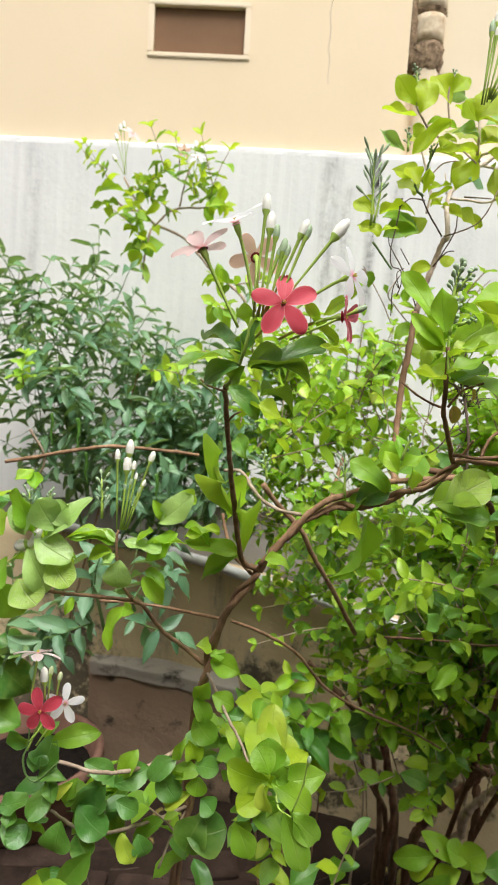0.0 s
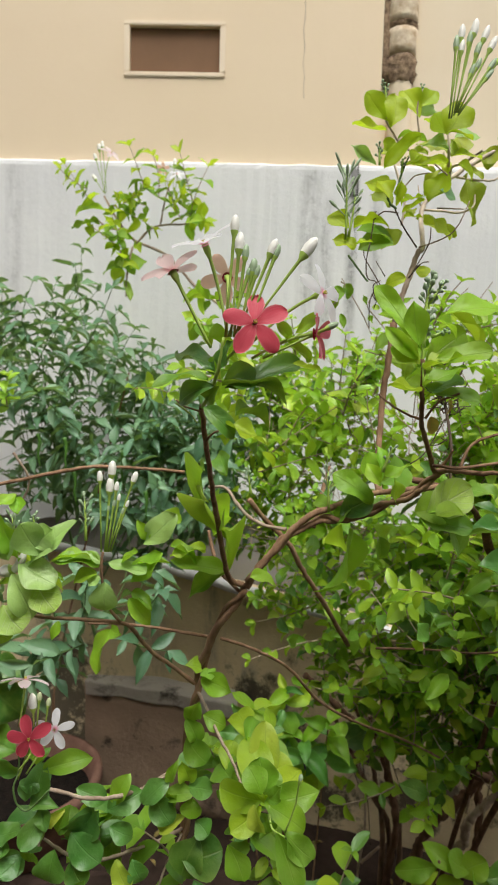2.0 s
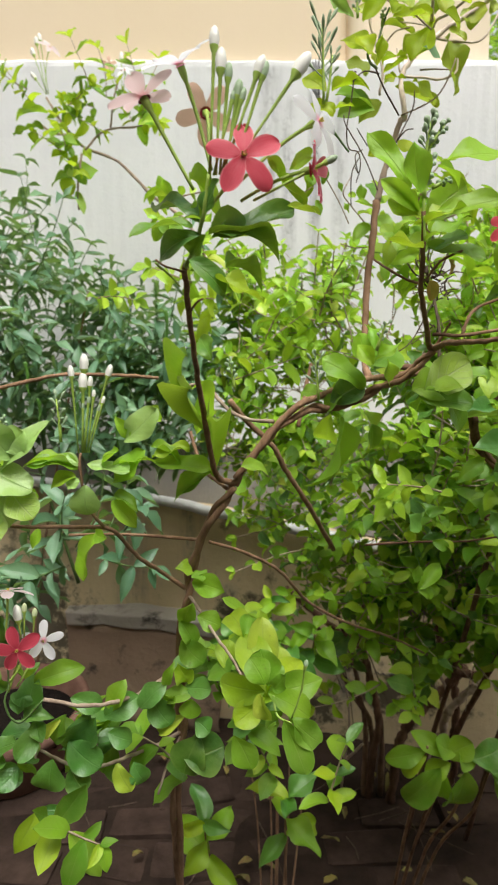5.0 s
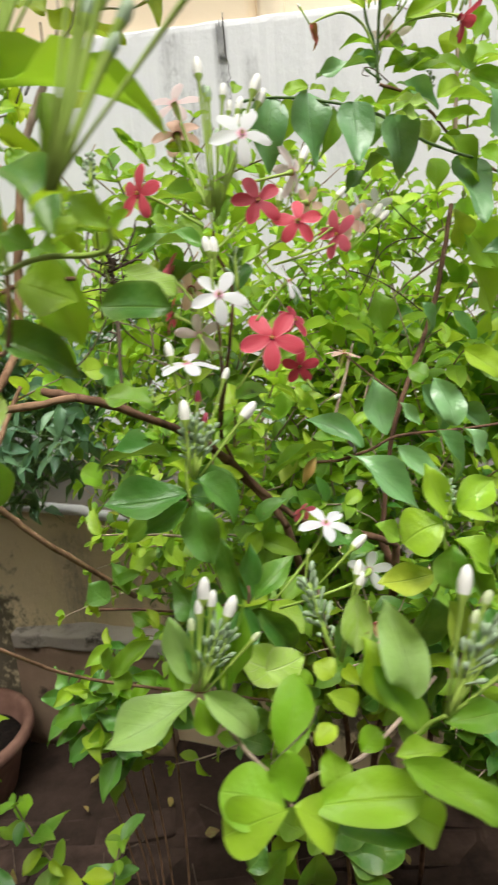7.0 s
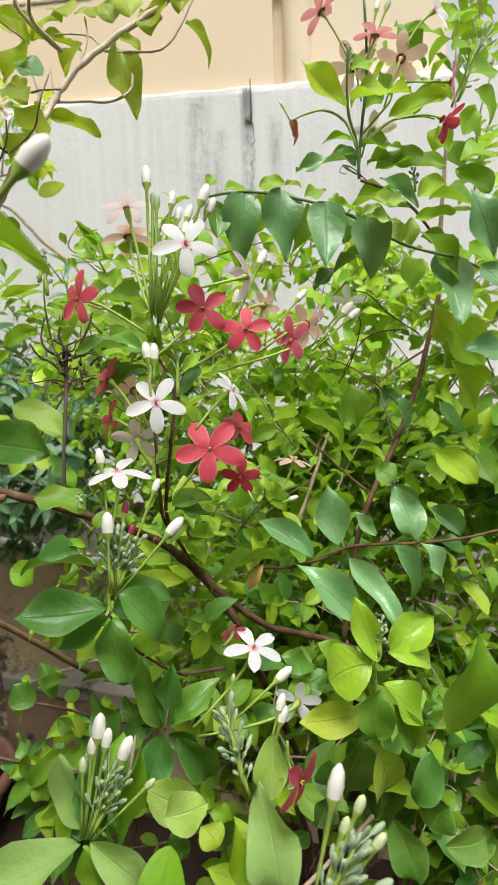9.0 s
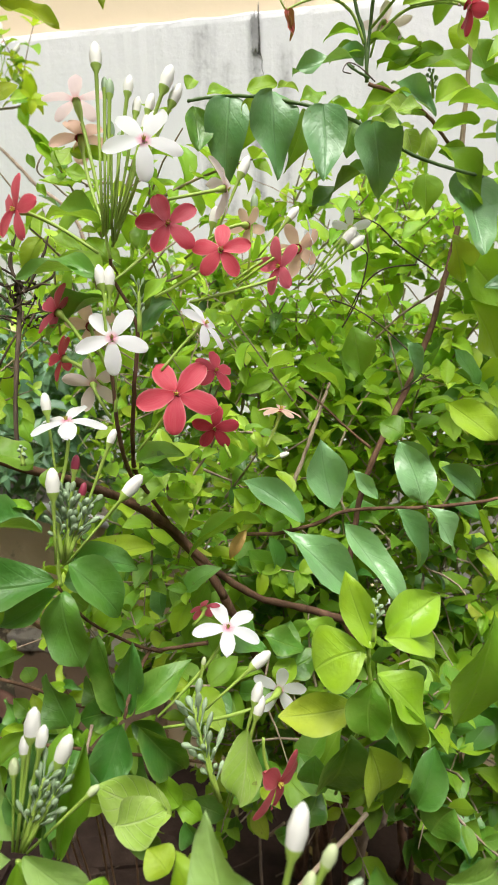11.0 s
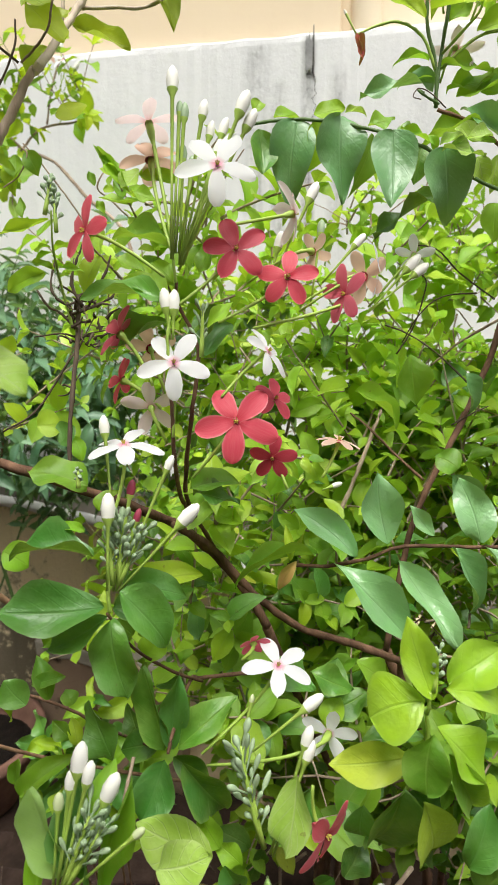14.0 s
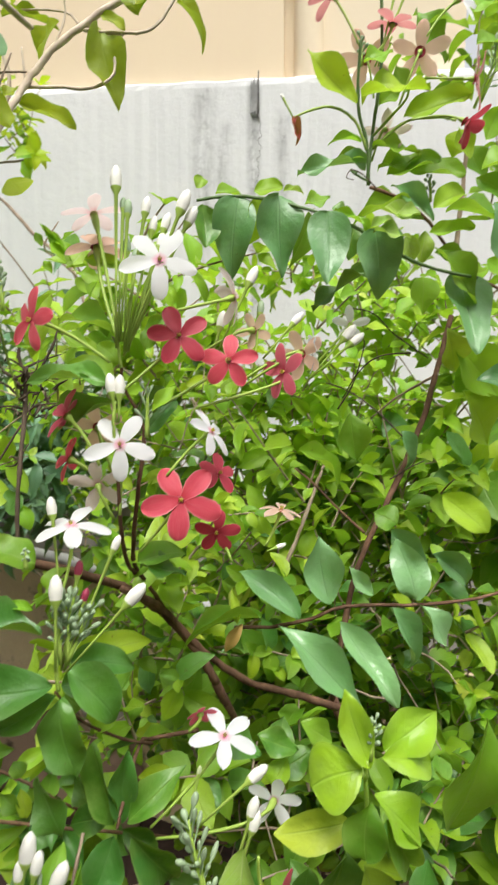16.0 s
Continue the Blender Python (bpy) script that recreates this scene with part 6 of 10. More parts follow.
lf(creeper, (0.3076, 0.8400, 1.1640), (0.3255, 0.8412, 1.1731), 0.0091, "lime", face=(-0.024, -0.220, 0.923))
lf(creeper, (0.3520, 0.8653, 1.2111), (0.3557, 0.8678, 1.2393), 0.0129, "lime", face=(0.513, -0.776, 0.186))
lf(creeper, (0.3487, 0.8660, 1.2197), (0.3213, 0.8679, 1.2482), 0.0259, "lime", "round", face=(-0.191, -0.875, 0.372))
lf(creeper, (0.3424, 0.8555, 1.2165), (0.3340, 0.8576, 1.2422), 0.0231, "lime", face=(0.010, -0.920, 0.383))
lf(creeper, (0.3577, 0.8657, 1.2142), (0.3808, 0.8673, 1.2266), 0.0082, "lime", face=(-0.022, -0.319, 0.931))
lf(creeper, (0.3592, 0.8648, 1.2043), (0.3842, 0.8663, 1.2150), 0.0071, "lime", face=(-0.022, -0.319, 0.931))
lf(creeper, (0.3612, 0.8644, 1.1996), (0.3816, 0.8652, 1.2032), 0.0071, "lime", face=(-0.022, -0.319, 0.931))
lf(creeper, (0.3389, 0.8685, 1.2505), (0.3789, 0.8722, 1.2822), 0.0212, "lime", face=(-0.003, -0.744, 0.668))
lf(creeper, (0.3299, 0.8686, 1.2543), (0.3017, 0.8696, 1.2727), 0.0141, "pale", face=(-0.393, -0.780, 0.357))
lf(creeper, (0.3680, 0.8698, 1.2584), (0.3763, 0.8715, 1.2751), 0.0176, "lime", face=(0.200, -0.748, 0.575))
lf(creeper, (0.3681, 0.8696, 1.2555), (0.4064, 0.8702, 1.2538), 0.0176, "lime", face=(-0.008, -0.636, 0.759))
lf(creeper, (0.3441, 0.8835, 1.3059), (0.3192, 0.8856, 1.3349), 0.0239, "lime", "round", face=(-0.086, -0.931, 0.280))
lf(creeper, (0.3462, 0.8727, 1.2958), (0.3507, 0.8761, 1.3340), 0.0270, "lime", "round", face=(0.014, -0.929, 0.283))
lf(creeper, (0.3779, 0.8846, 1.3100), (0.3585, 0.8881, 1.3540), 0.0239, "lime", "round", face=(-0.086, -0.931, 0.280))
lf(creeper, (0.3775, 0.8857, 1.3219), (0.3994, 0.8883, 1.3463), 0.0203, "lime", face=(0.209, -0.865, 0.385))
lf(creeper, (0.3404, 0.8721, 1.2915), (0.3022, 0.8713, 1.2915), 0.0141, "lime", face=(-0.014, -0.527, 0.850))
lf(creeper, (0.3548, 0.8822, 1.2884), (0.3874, 0.8836, 1.2954), 0.0203, "mid", face=(-0.016, -0.428, 0.841))
lf(creeper, (0.3519, 0.8819, 1.2854), (0.3403, 0.8808, 1.2761), 0.0179, "lime", face=(0.000, -0.753, 0.569))
lf(creeper, (0.3805, 0.8954, 1.3175), (0.4012, 0.8972, 1.3332), 0.0206, "pale", face=(0.206, -0.856, 0.484))
lf(creeper, (0.3909, 0.8210, 1.2689), (0.4071, 0.8244, 1.3035), 0.0336, "lime", "round", face=(0.014, -0.929, 0.283))
lf(creeper, (0.3973, 0.8419, 1.2763), (0.3810, 0.8432, 1.2953), 0.0280, "lime", "round", face=(0.006, -0.861, 0.478))
lf(creeper, (0.3979, 0.8405, 1.2607), (0.3733, 0.8412, 1.2744), 0.0247, "pale", face=(0.000, -0.753, 0.569))
lf(creeper, (0.4018, 0.8633, 1.2904), (0.3756, 0.8632, 1.2954), 0.0197, "lime", face=(-0.003, -0.744, 0.668))
lf(creeper, (0.3919, 0.8212, 1.2706), (0.4190, 0.8219, 1.2715), 0.0239, "lime", "round", face=(-0.008, -0.636, 0.759))
lf(creeper, (0.3954, 0.8191, 1.2464), (0.4277, 0.8206, 1.2555), 0.0217, "lime", "round", face=(-0.014, -0.527, 0.850))
lf(creeper, (0.4041, 0.8418, 1.2737), (0.4319, 0.8432, 1.2830), 0.0247, "pale", "round", face=(0.000, -0.753, 0.569))
lf(creeper, (0.4111, 0.8905, 1.2550), (0.3930, 0.8869, 1.2182), 0.0303, "lime", face=(-0.384, -0.897, 0.166))
lf(creeper, (0.4014, 0.8784, 1.2334), (0.4225, 0.8783, 1.2281), 0.0274, "gloss", "round", face=(0.002, -0.803, 0.573))
lf(creeper, (0.3952, 0.8858, 1.2062), (0.4213, 0.8846, 1.1859), 0.0254, "lime", "round", face=(0.209, -0.865, 0.385))
lf(creeper, (0.4130, 0.8906, 1.2551), (0.3941, 0.8920, 1.2756), 0.0218, "lime", face=(0.000, -0.753, 0.569))
lf(creeper, (0.4079, 0.8394, 1.2459), (0.4334, 0.8393, 1.2383), 0.0202, "lime", face=(-0.008, -0.636, 0.759))
lf(creeper, (0.3585, 0.8281, 1.1298), (0.3363, 0.8270, 1.1235), 0.0168, "lime", face=(0.000, -0.753, 0.569))
lf(creeper, (0.3936, 0.9321, 1.1616), (0.4038, 0.9312, 1.1490), 0.0260, "lime", "round", face=(0.009, -0.870, 0.378))

# bud head reaching up beside the tall stem
bud(creeper, (0.3833, 0.7908, 1.2706), (0.3946, 0.7988, 1.3591), 0.0037, tail=0.79)
bud(creeper, (0.3838, 0.7908, 1.2706), (0.3892, 0.7978, 1.3487), 0.0033, col=STALK_GREY, tail=0.79)
bud(creeper, (0.3858, 0.7909, 1.2706), (0.3948, 0.7976, 1.3453), 0.0033, tail=0.78)
bud(creeper, (0.3882, 0.7914, 1.2758), (0.4076, 0.7995, 1.3646), 0.0042, tail=0.77)
bud(creeper, (0.3883, 0.7911, 1.2733), (0.4026, 0.7984, 1.3532), 0.0033, col=STALK_GREY, tail=0.8)
bud(creeper, (0.3898, 0.7914, 1.2759), (0.4189, 0.7992, 1.3587), 0.0037, tail=0.78)
bud(creeper, (0.3908, 0.7914, 1.2759), (0.4113, 0.7977, 1.3431), 0.0033, col=STALK_GREY, tail=0.76)
bud(creeper, (0.3918, 0.7915, 1.2760), (0.4264, 0.7984, 1.3486), 0.0037, tail=0.76)
bud(creeper, (0.3907, 0.7917, 1.2785), (0.4121, 0.7963, 1.3277), 0.0029, col=STALK_GREY, tail=0.72)
bud(creeper, (0.3897, 0.7916, 1.2785), (0.4066, 0.7958, 1.3225), 0.0029, col=STALK_GREY, tail=0.68)
bud(creeper, (0.3923, 0.7915, 1.2760), (0.4386, 0.7977, 1.3386), 0.0037, tail=0.73)
bud(creeper, (0.3934, 0.7915, 1.2760), (0.4266, 0.7966, 1.3280), 0.0029, col=STALK_GREY, tail=0.74)
bud(creeper, (0.3919, 0.7912, 1.2734), (0.4240, 0.7956, 1.3177), 0.0029, col=STALK_GREY, tail=0.71)


# the second flowering creeper: a tall head of white and red blooms
bloomer = thing("flowering_creeper", (0.62, 1.05, GROUND), "flowering creeper crowded with white, red and pink star blooms", "creeper", "flowering creepers")
tagged(creeper, group="flowering creepers")
stem(bloomer, [(0.368, 0.826, 0.925), (0.412, 0.821, 0.914), (0.446, 0.854, 0.891), (0.478, 0.904, 0.858), (0.501, 0.942, 0.819), (0.527, 0.941, 0.790), (0.543, 0.939, 0.763)], 0.0033, 0.0037, BARK_DARK)
stem(bloomer, [(0.480, 0.895, 0.861), (0.501, 0.934, 0.828), (0.531, 0.942, 0.790), (0.568, 0.953, 0.758), (0.605, 0.957, 0.747), (0.631, 0.959, 0.738), (0.653, 0.980, 0.720)], 0.0029, 0.0034, BARK_DARK)
stem(bloomer, [(0.640, 1.500, -0.270), (0.650, 1.350, 0.100), (0.660, 1.150, 0.450), (0.653, 0.980, 0.720)], 0.0060, 0.0045, BARK_DARK)
stem(bloomer, [(0.620, 1.520, -0.270), (0.620, 1.400, 0.050), (0.600, 1.200, 0.400), (0.543, 0.939, 0.763)], 0.0055, 0.0040, BARK_DARK)
stem(bloomer, [(0.501, 0.943, 0.822), (0.492, 0.917, 0.859), (0.495, 0.871, 0.885), (0.504, 0.826, 0.916), (0.507, 0.812, 0.950), (0.507, 0.811, 0.973)], 0.0018, 0.0010, BARK_DARK)
stem(bloomer, [(0.490, 0.917, 0.861), (0.499, 0.863, 0.896), (0.512, 0.833, 0.947), (0.518, 0.831, 0.988), (0.509, 0.824, 1.014), (0.510, 0.816, 1.026)], 0.0017, 0.0009, BARK_DARK)
stem(bloomer, [(0.510, 0.816, 1.026), (0.509, 0.814, 1.041), (0.509, 0.811, 1.056)], 0.0009, 0.0007, STALK, "flower_stem")
stem(bloomer, [(0.507, 0.811, 0.973), (0.506, 0.810, 0.995), (0.507, 0.813, 1.007)], 0.0010, 0.0008, STALK, "flower_stem")
stem(bloomer, [(0.530, 0.921, 0.732), (0.499, 0.897, 0.739), (0.498, 0.868, 0.754), (0.512, 0.782, 0.777), (0.512, 0.770, 0.769)], 0.0018, 0.0009, BARK_DARK)
stem(bloomer, [(0.490, 0.775, 0.761), (0.489, 0.762, 0.746), (0.486, 0.759, 0.727), (0.482, 0.753, 0.702)], 0.0011, 0.0009, TWIG)
stem(bloomer, [(0.357, 0.889, 0.715), (0.406, 0.859, 0.728), (0.450, 0.827, 0.739), (0.502, 0.778, 0.766)], 0.0014, 0.0008, BARK_DARK)
stem(bloomer, [(0.417, 0.893, 1.024), (0.421, 0.878, 0.993), (0.423, 0.861, 0.956), (0.422, 0.854, 0.915), (0.425, 0.852, 0.900)], 0.0018, 0.0014, DEAD)
twig_rnd = random.Random(404)
for i in range(16):
    p = Vector((0.417, 0.893, 1.024)).lerp(Vector((0.423, 0.858, 0.93)), twig_rnd.random() ** 1.4)
    d = (rand_dir(twig_rnd) + Vector((0, 0, 0.35))).normalized()
    e = twig_rnd.uniform(0.012, 0.034)
    stem(bloomer, [p, p + d * e * 0.5 + rand_dir(twig_rnd) * 0.004, p + d * e + rand_dir(twig_rnd) * 0.006], 0.0009, 0.0004, DEAD, "dead_twig", per=3, sides=5)
stem(bloomer, [(0.420, 0.879, 1.001), (0.409, 0.879, 1.012), (0.401, 0.879, 1.016), (0.393, 0.880, 1.027)], 0.0011, 0.0006, DEAD, knots=0.35)
stem(bloomer, [(0.421, 0.881, 1.012), (0.431, 0.884, 1.016), (0.443, 0.887, 1.022), (0.446, 0.888, 1.027)], 0.0011, 0.0006, DEAD, knots=0.35)
stem(bloomer, [(0.428, 0.883, 1.016), (0.439, 0.889, 1.039), (0.442, 0.892, 1.050)], 0.0011, 0.0006, DEAD, knots=0.35)
stem(bloomer, [(0.424, 0.883, 1.016), (0.416, 0.884, 1.031), (0.419, 0.887, 1.046), (0.423, 0.890, 1.058)], 0.0011, 0.0006, DEAD, knots=0.35)
stem(bloomer, [(0.419, 0.876, 0.985), (0.395, 0.865, 0.947), (0.372, 0.859, 0.932)], 0.0008, 0.0006, DEAD)
stem(bloomer, [(0.416, 0.881, 1.016), (0.406, 0.881, 1.022), (0.402, 0.882, 1.031), (0.405, 0.885, 1.047)], 0.0011, 0.0006, DEAD, knots=0.35)
knot = Bulk()
gnarl = random.Random(44)
for i in range(34):
    a = Vector((0.424, 0.883, 1.008)) + Vector((gnarl.uniform(-0.011, 0.014), gnarl.uniform(-0.008, 0.008), gnarl.uniform(-0.02, 0.012)))
    b = a + rand_dir(gnarl) * gnarl.uniform(0.005, 0.014)
    knot.tube([a, a.lerp(b, 0.5) + rand_dir(gnarl) * 0.002, b], gnarl.uniform(0.0007, 0.0016), 0.0004, 5)
knot.done("dead_knot", DEAD, bloomer, "gnarled knot of dead grey twigs", kind="")
stem(bloomer, [(0.478, 0.779, 0.846), (0.477, 0.781, 0.858), (0.478, 0.784, 0.877)], 0.0013, 0.0009, STALK, "flower_stem")
stem(bloomer, [(0.477, 0.778, 0.846), (0.481, 0.804, 0.812), (0.494, 0.841, 0.776), (0.504, 0.878, 0.748)], 0.0009, 0.0012, BARK_DARK)
flower(bloomer, (0.5354, 0.8106, 1.0845), (0.25, -0.88, 0.42), 0.0445, "white", (0.5111, 0.8177, 1.0324), spin=37, label="open white flower with a pink throat")
flower(bloomer, (0.5423, 0.8250, 1.0441), (0.207, -0.946, 0.274), 0.0380, "crimson", (0.5116, 0.8144, 1.0137), spin=-14, label="open crimson flower")
flower(bloomer, (0.5697, 0.8372, 1.0297), (0.158, -0.954, 0.274), 0.0365, "red", (0.5315, 0.8263, 1.0042), spin=2, label="open red flower")
flower(bloomer, (0.6010, 0.8718, 1.0213), (-0.70, -0.66, 0.15), 0.0367, "pink", (0.5492, 0.8389, 1.0009), spin=-12, cup=8, label="rose pink flower turned aside")
flower(bloomer, (0.4637, 0.8033, 1.0529), (-0.60, -0.78, 0.12), 0.0365, "red", (0.5034, 0.8159, 1.0293), spin=6, cup=8, label="red flower turned aside")
flower(bloomer, (0.5099, 0.8085, 0.9825), (0.205, -0.88, 0.47), 0.0418, "white", (0.5075, 0.8108, 0.9402), spin=-40, label="open white flower with a pink throat")
flower(bloomer, (0.5595, 0.8280, 0.9881), (0.809, -0.286, 0.528), 0.0358, "white", (0.5342, 0.8192, 0.9626), spin=10, label="white flower turned aside")
flower(bloomer, (0.5438, 0.8133, 0.9496), (0.158, -0.951, 0.293), 0.0488, "red", (0.5155, 0.8229, 0.9141), spin=-28, label="open red flower")
flower(bloomer, (0.5615, 0.8438, 0.9594), (0.614, -0.644, 0.434), 0.0289, "crimson", (0.5357, 0.8348, 0.9331), spin=20, label="crimson flower half hidden behind another")
flower(bloomer, (0.5623, 0.8277, 0.9267), (0.060, -0.982, -0.079), 0.0281, "crimson", (0.5714, 0.8259, 0.9086), spin=10, cup=10, label="crimson flower nodding down")
flower(bloomer, (0.4836, 0.7962, 0.9381), (-0.005, -0.260, 0.960), 0.0443, "white", (0.4787, 0.7882, 0.8985), spin=12, label="white flower with a pink throat facing up")
flower(bloomer, (0.4755, 0.8160, 0.9986), (-0.771, 0.079, 0.576), 0.0330, "pink", (0.4955, 0.8140, 0.9691), cup=10, label="pink flower seen from the side")
flower(bloomer, (0.4740, 0.8212, 0.9715), (-0.912, 0.003, 0.281), 0.0301, "red", (0.4976, 0.8221, 0.9549), spin=20, cup=10, label="red flower seen from the side")
flower(bloomer, (0.4875, 0.8369, 0.9891), (-0.260, 0.967, 0.178), 0.0330, "salmon", (0.4977, 0.8334, 0.9603), spin=10, label="fading flower seen from behind")
flower(bloomer, (0.4879, 0.8468, 1.0985), (-0.15, 0.42, 0.86), 0.0390, "salmon", (0.5078, 0.8189, 1.0417), spin=25, cup=-8, label="fading flower seen from the side")
flower(bloomer, (0.4894, 0.8396, 1.1165), (-0.25, 0.18, 0.93), 0.0390, "blush", (0.5077, 0.8194, 1.0448), spin=10, cup=6, label="blush flower seen from the side")
flower(bloomer, (0.5702, 0.8649, 1.0683), (0.86, 0.45, 0.2), 0.0400, "blush", (0.5365, 0.8370, 1.0587), spin=5, cup=-12, label="blush flower seen from the side")
flower(bloomer, (0.5800, 0.8839, 1.0480), (0.3, 0.9, -0.2), 0.0260, "salmon", (0.5399, 0.8734, 1.0290), spin=30, label="fading flower seen from behind")
flower(bloomer, (0.6200, 0.8879, 1.0359), (0.993, 0.123, 0.055), 0.0362, "white", (0.5724, 0.8761, 1.0147), label="white flower seen edge on")
flower(bloomer, (0.6119, 0.8859, 1.0323), (0.354, 0.924, -0.052), 0.0347, "salmon", (0.5725, 0.8755, 1.0111), spin=20, label="fading flower seen from behind")
flower(bloomer, (0.4916, 0.8212, 0.9556), (-0.304, 0.928, 0.286), 0.0348, "blush", (0.5014, 0.8192, 0.9351), spin=10, label="cream flower seen from behind")
flower(bloomer, (0.5710, 0.7888, 0.8172), (0.22, -0.42, 0.88), 0.0392, "white", (0.5304, 0.7734, 0.7691), spin=-10, label="open white flower with a pink throat")
flower(bloomer, (0.5994, 0.7869, 0.7804), (0.093, 0.972, -0.118), 0.0329, "white", (0.5337, 0.7728, 0.7628), spin=-8, label="white flower seen from behind")
flower(bloomer, (0.6005, 0.7505, 0.7492), (0.84, -0.5, -0.2), 0.0430, "red", (0.5933, 0.7537, 0.7735), spin=25, cup=8, label="red flower nodding down")
flower(bloomer, (0.5554, 0.7979, 0.8247), (-0.421, 0.718, 0.371), 0.0195, "pink", (0.5492, 0.7951, 0.8151), label="pink flower mostly hidden")
flower(bloomer, (0.6494, 0.9785, 1.0547), (0.048, 0.941, 0.038), 0.0304, "white", (0.6162, 0.9661, 1.0164), label="white flower among the leaves")
flower(bloomer, (0.5995, 0.8655, 0.9309), (0.207, -0.006, 0.920), 0.0289, "salmon", (0.5894, 0.8597, 0.9078), label="fading flower seen from the side")
bud(bloomer, (0.5116, 0.8032, 1.0372), (0.5097, 0.8209, 1.1371), 0.0039, tail=0.84)
bud(bloomer, (0.5122, 0.8091, 1.0407), (0.5153, 0.8239, 1.1199), 0.0028, col=STALK_GREY, tail=0.86)
bud(bloomer, (0.5137, 0.8094, 1.0407), (0.5259, 0.8260, 1.1214), 0.0031, tail=0.85)
bud(bloomer, (0.5181, 0.8049, 1.0401), (0.5494, 0.8252, 1.1241), 0.0042, tail=0.82)
bud(bloomer, (0.5168, 0.8099, 1.0407), (0.5527, 0.8294, 1.1162), 0.0037, tail=0.83)
bud(bloomer, (0.5139, 0.8141, 1.0381), (0.5289, 0.8299, 1.1118), 0.0028, tail=0.85)
bud(bloomer, (0.5139, 0.8141, 1.0381), (0.5366, 0.8314, 1.1133), 0.0031, tail=0.84)
bud(bloomer, (0.5131, 0.8134, 1.0350), (0.5133, 0.8251, 1.0995), 0.0028, col=STALK_GREY, tail=0.83)
bud(bloomer, (0.5140, 0.8135, 1.0350), (0.5186, 0.8248, 1.0934), 0.0025, col=STALK_GREY, tail=0.83)
bud(bloomer, (0.5149, 0.8137, 1.0350), (0.5338, 0.8290, 1.1025), 0.0028, tail=0.84)
bud(bloomer, (0.5108, 0.8083, 1.0376), (0.5126, 0.8236, 1.1209), 0.0022, col=STALK_GREY, tail=0.9)
bud(bloomer, (0.5077, 0.8104, 0.9950), (0.5032, 0.8147, 1.0230), 0.0038, tail=0.47)
bud(bloomer, (0.5090, 0.8106, 0.9950), (0.5092, 0.8156, 1.0221), 0.0038, tail=0.45)
bud(bloomer, (0.4787, 0.7877, 0.8954), (0.4719, 0.7971, 0.9540), 0.0035, tail=0.77)
bud(bloomer, (0.4831, 0.7769, 0.8601), (0.5120, 0.7948, 0.9331), 0.0028, tail=0.86)
bud(bloomer, (0.4823, 0.7672, 0.8643), (0.4816, 0.7763, 0.9156), 0.0045, tail=0.65)
bud(bloomer, (0.4883, 0.7682, 0.8643), (0.5290, 0.7831, 0.9095), 0.0045, tail=0.71)
bud(bloomer, (0.4816, 0.7766, 0.8601), (0.4908, 0.7889, 0.9200), 0.0028, col=BUD_RED, tail=0.82)
bud(bloomer, (0.4831, 0.7769, 0.8601), (0.4949, 0.7868, 0.9046), 0.0025, col=BUD_RED, tail=0.79)
bud(bloomer, (0.5614, 0.7606, 0.7840), (0.5966, 0.7717, 0.8132), 0.0039, tail=0.67)
bud(bloomer, (0.5716, 0.7528, 0.7311), (0.5911, 0.7679, 0.7971), 0.0036, tail=0.8)
bud(bloomer, (0.5731, 0.7528, 0.7296), (0.5922, 0.7668, 0.7897), 0.0036, tail=0.78)
bud(bloomer, (0.5521, 0.7778, 0.7737), (0.5576, 0.7838, 0.8017), 0.0017, col=BUD_GREEN, tail=0.8)
bud(bloomer, (0.5589, 0.8673, 1.0353), (0.5826, 0.8810, 1.0890), 0.0039, tail=0.74)
bud(bloomer, (0.5541, 0.8763, 1.0325), (0.5605, 0.8825, 1.0610), 0.0036, tail=0.51)
bud(bloomer, (0.5857, 0.8913, 1.0294), (0.6123, 0.9013, 1.0604), 0.0033, tail=0.68)
bud(bloomer, (0.5795, 0.8773, 1.0146), (0.5853, 0.8879, 1.0680), 0.0029, col=STALK_GREY, tail=0.79)
bud(bloomer, (0.6161, 0.9550, 1.0120), (0.6528, 0.9686, 1.0537), 0.0047, tail=0.67)
bud(bloomer, (0.6161, 0.9550, 1.0120), (0.6592, 0.9685, 1.0474), 0.0042, tail=0.7)
bud(bloomer, (0.5865, 0.9169, 0.8850), (0.6007, 0.9201, 0.8899), 0.0025, tail=0.35)
spike(bloomer, (0.4846, 0.7777, 0.8632), (0.060, 0.187, 0.981), 0.0360, 26, 51, fat=0.0025)
spike(bloomer, (0.4846, 0.7777, 0.8632), (0.359, 0.223, 0.906), 0.0322, 14, 52, fat=0.0025)
spike(bloomer, (0.4815, 0.7772, 0.8632), (-0.123, 0.156, 0.980), 0.0313, 12, 53, fat=0.0022)
spike(bloomer, (0.5671, 0.7531, 0.7369), (-0.303, 0.121, 0.945), 0.0529, 14, 56, fat=0.0030)
spike(bloomer, (0.5686, 0.7528, 0.7340), (-0.284, 0.125, 0.951), 0.0340, 10, 57, fat=0.0027)
spike(bloomer, (0.5224, 0.8213, 0.9850), (-0.001, 0.177, 0.984), 0.0260, 10, 58, fat=0.0016)
spike(bloomer, (0.4221, 0.8405, 1.0688), (0.137, 0.198, 0.971), 0.0209, 12, 59, fat=0.0024)
spike(bloomer, (0.4196, 0.8593, 1.0614), (-0.068, 0.166, 0.984), 0.0253, 10, 60, fat=0.0025)
spike(bloomer, (0.4595, 0.7879, 0.9142), (-0.091, 0.162, 0.983), 0.0095, 8, 61)
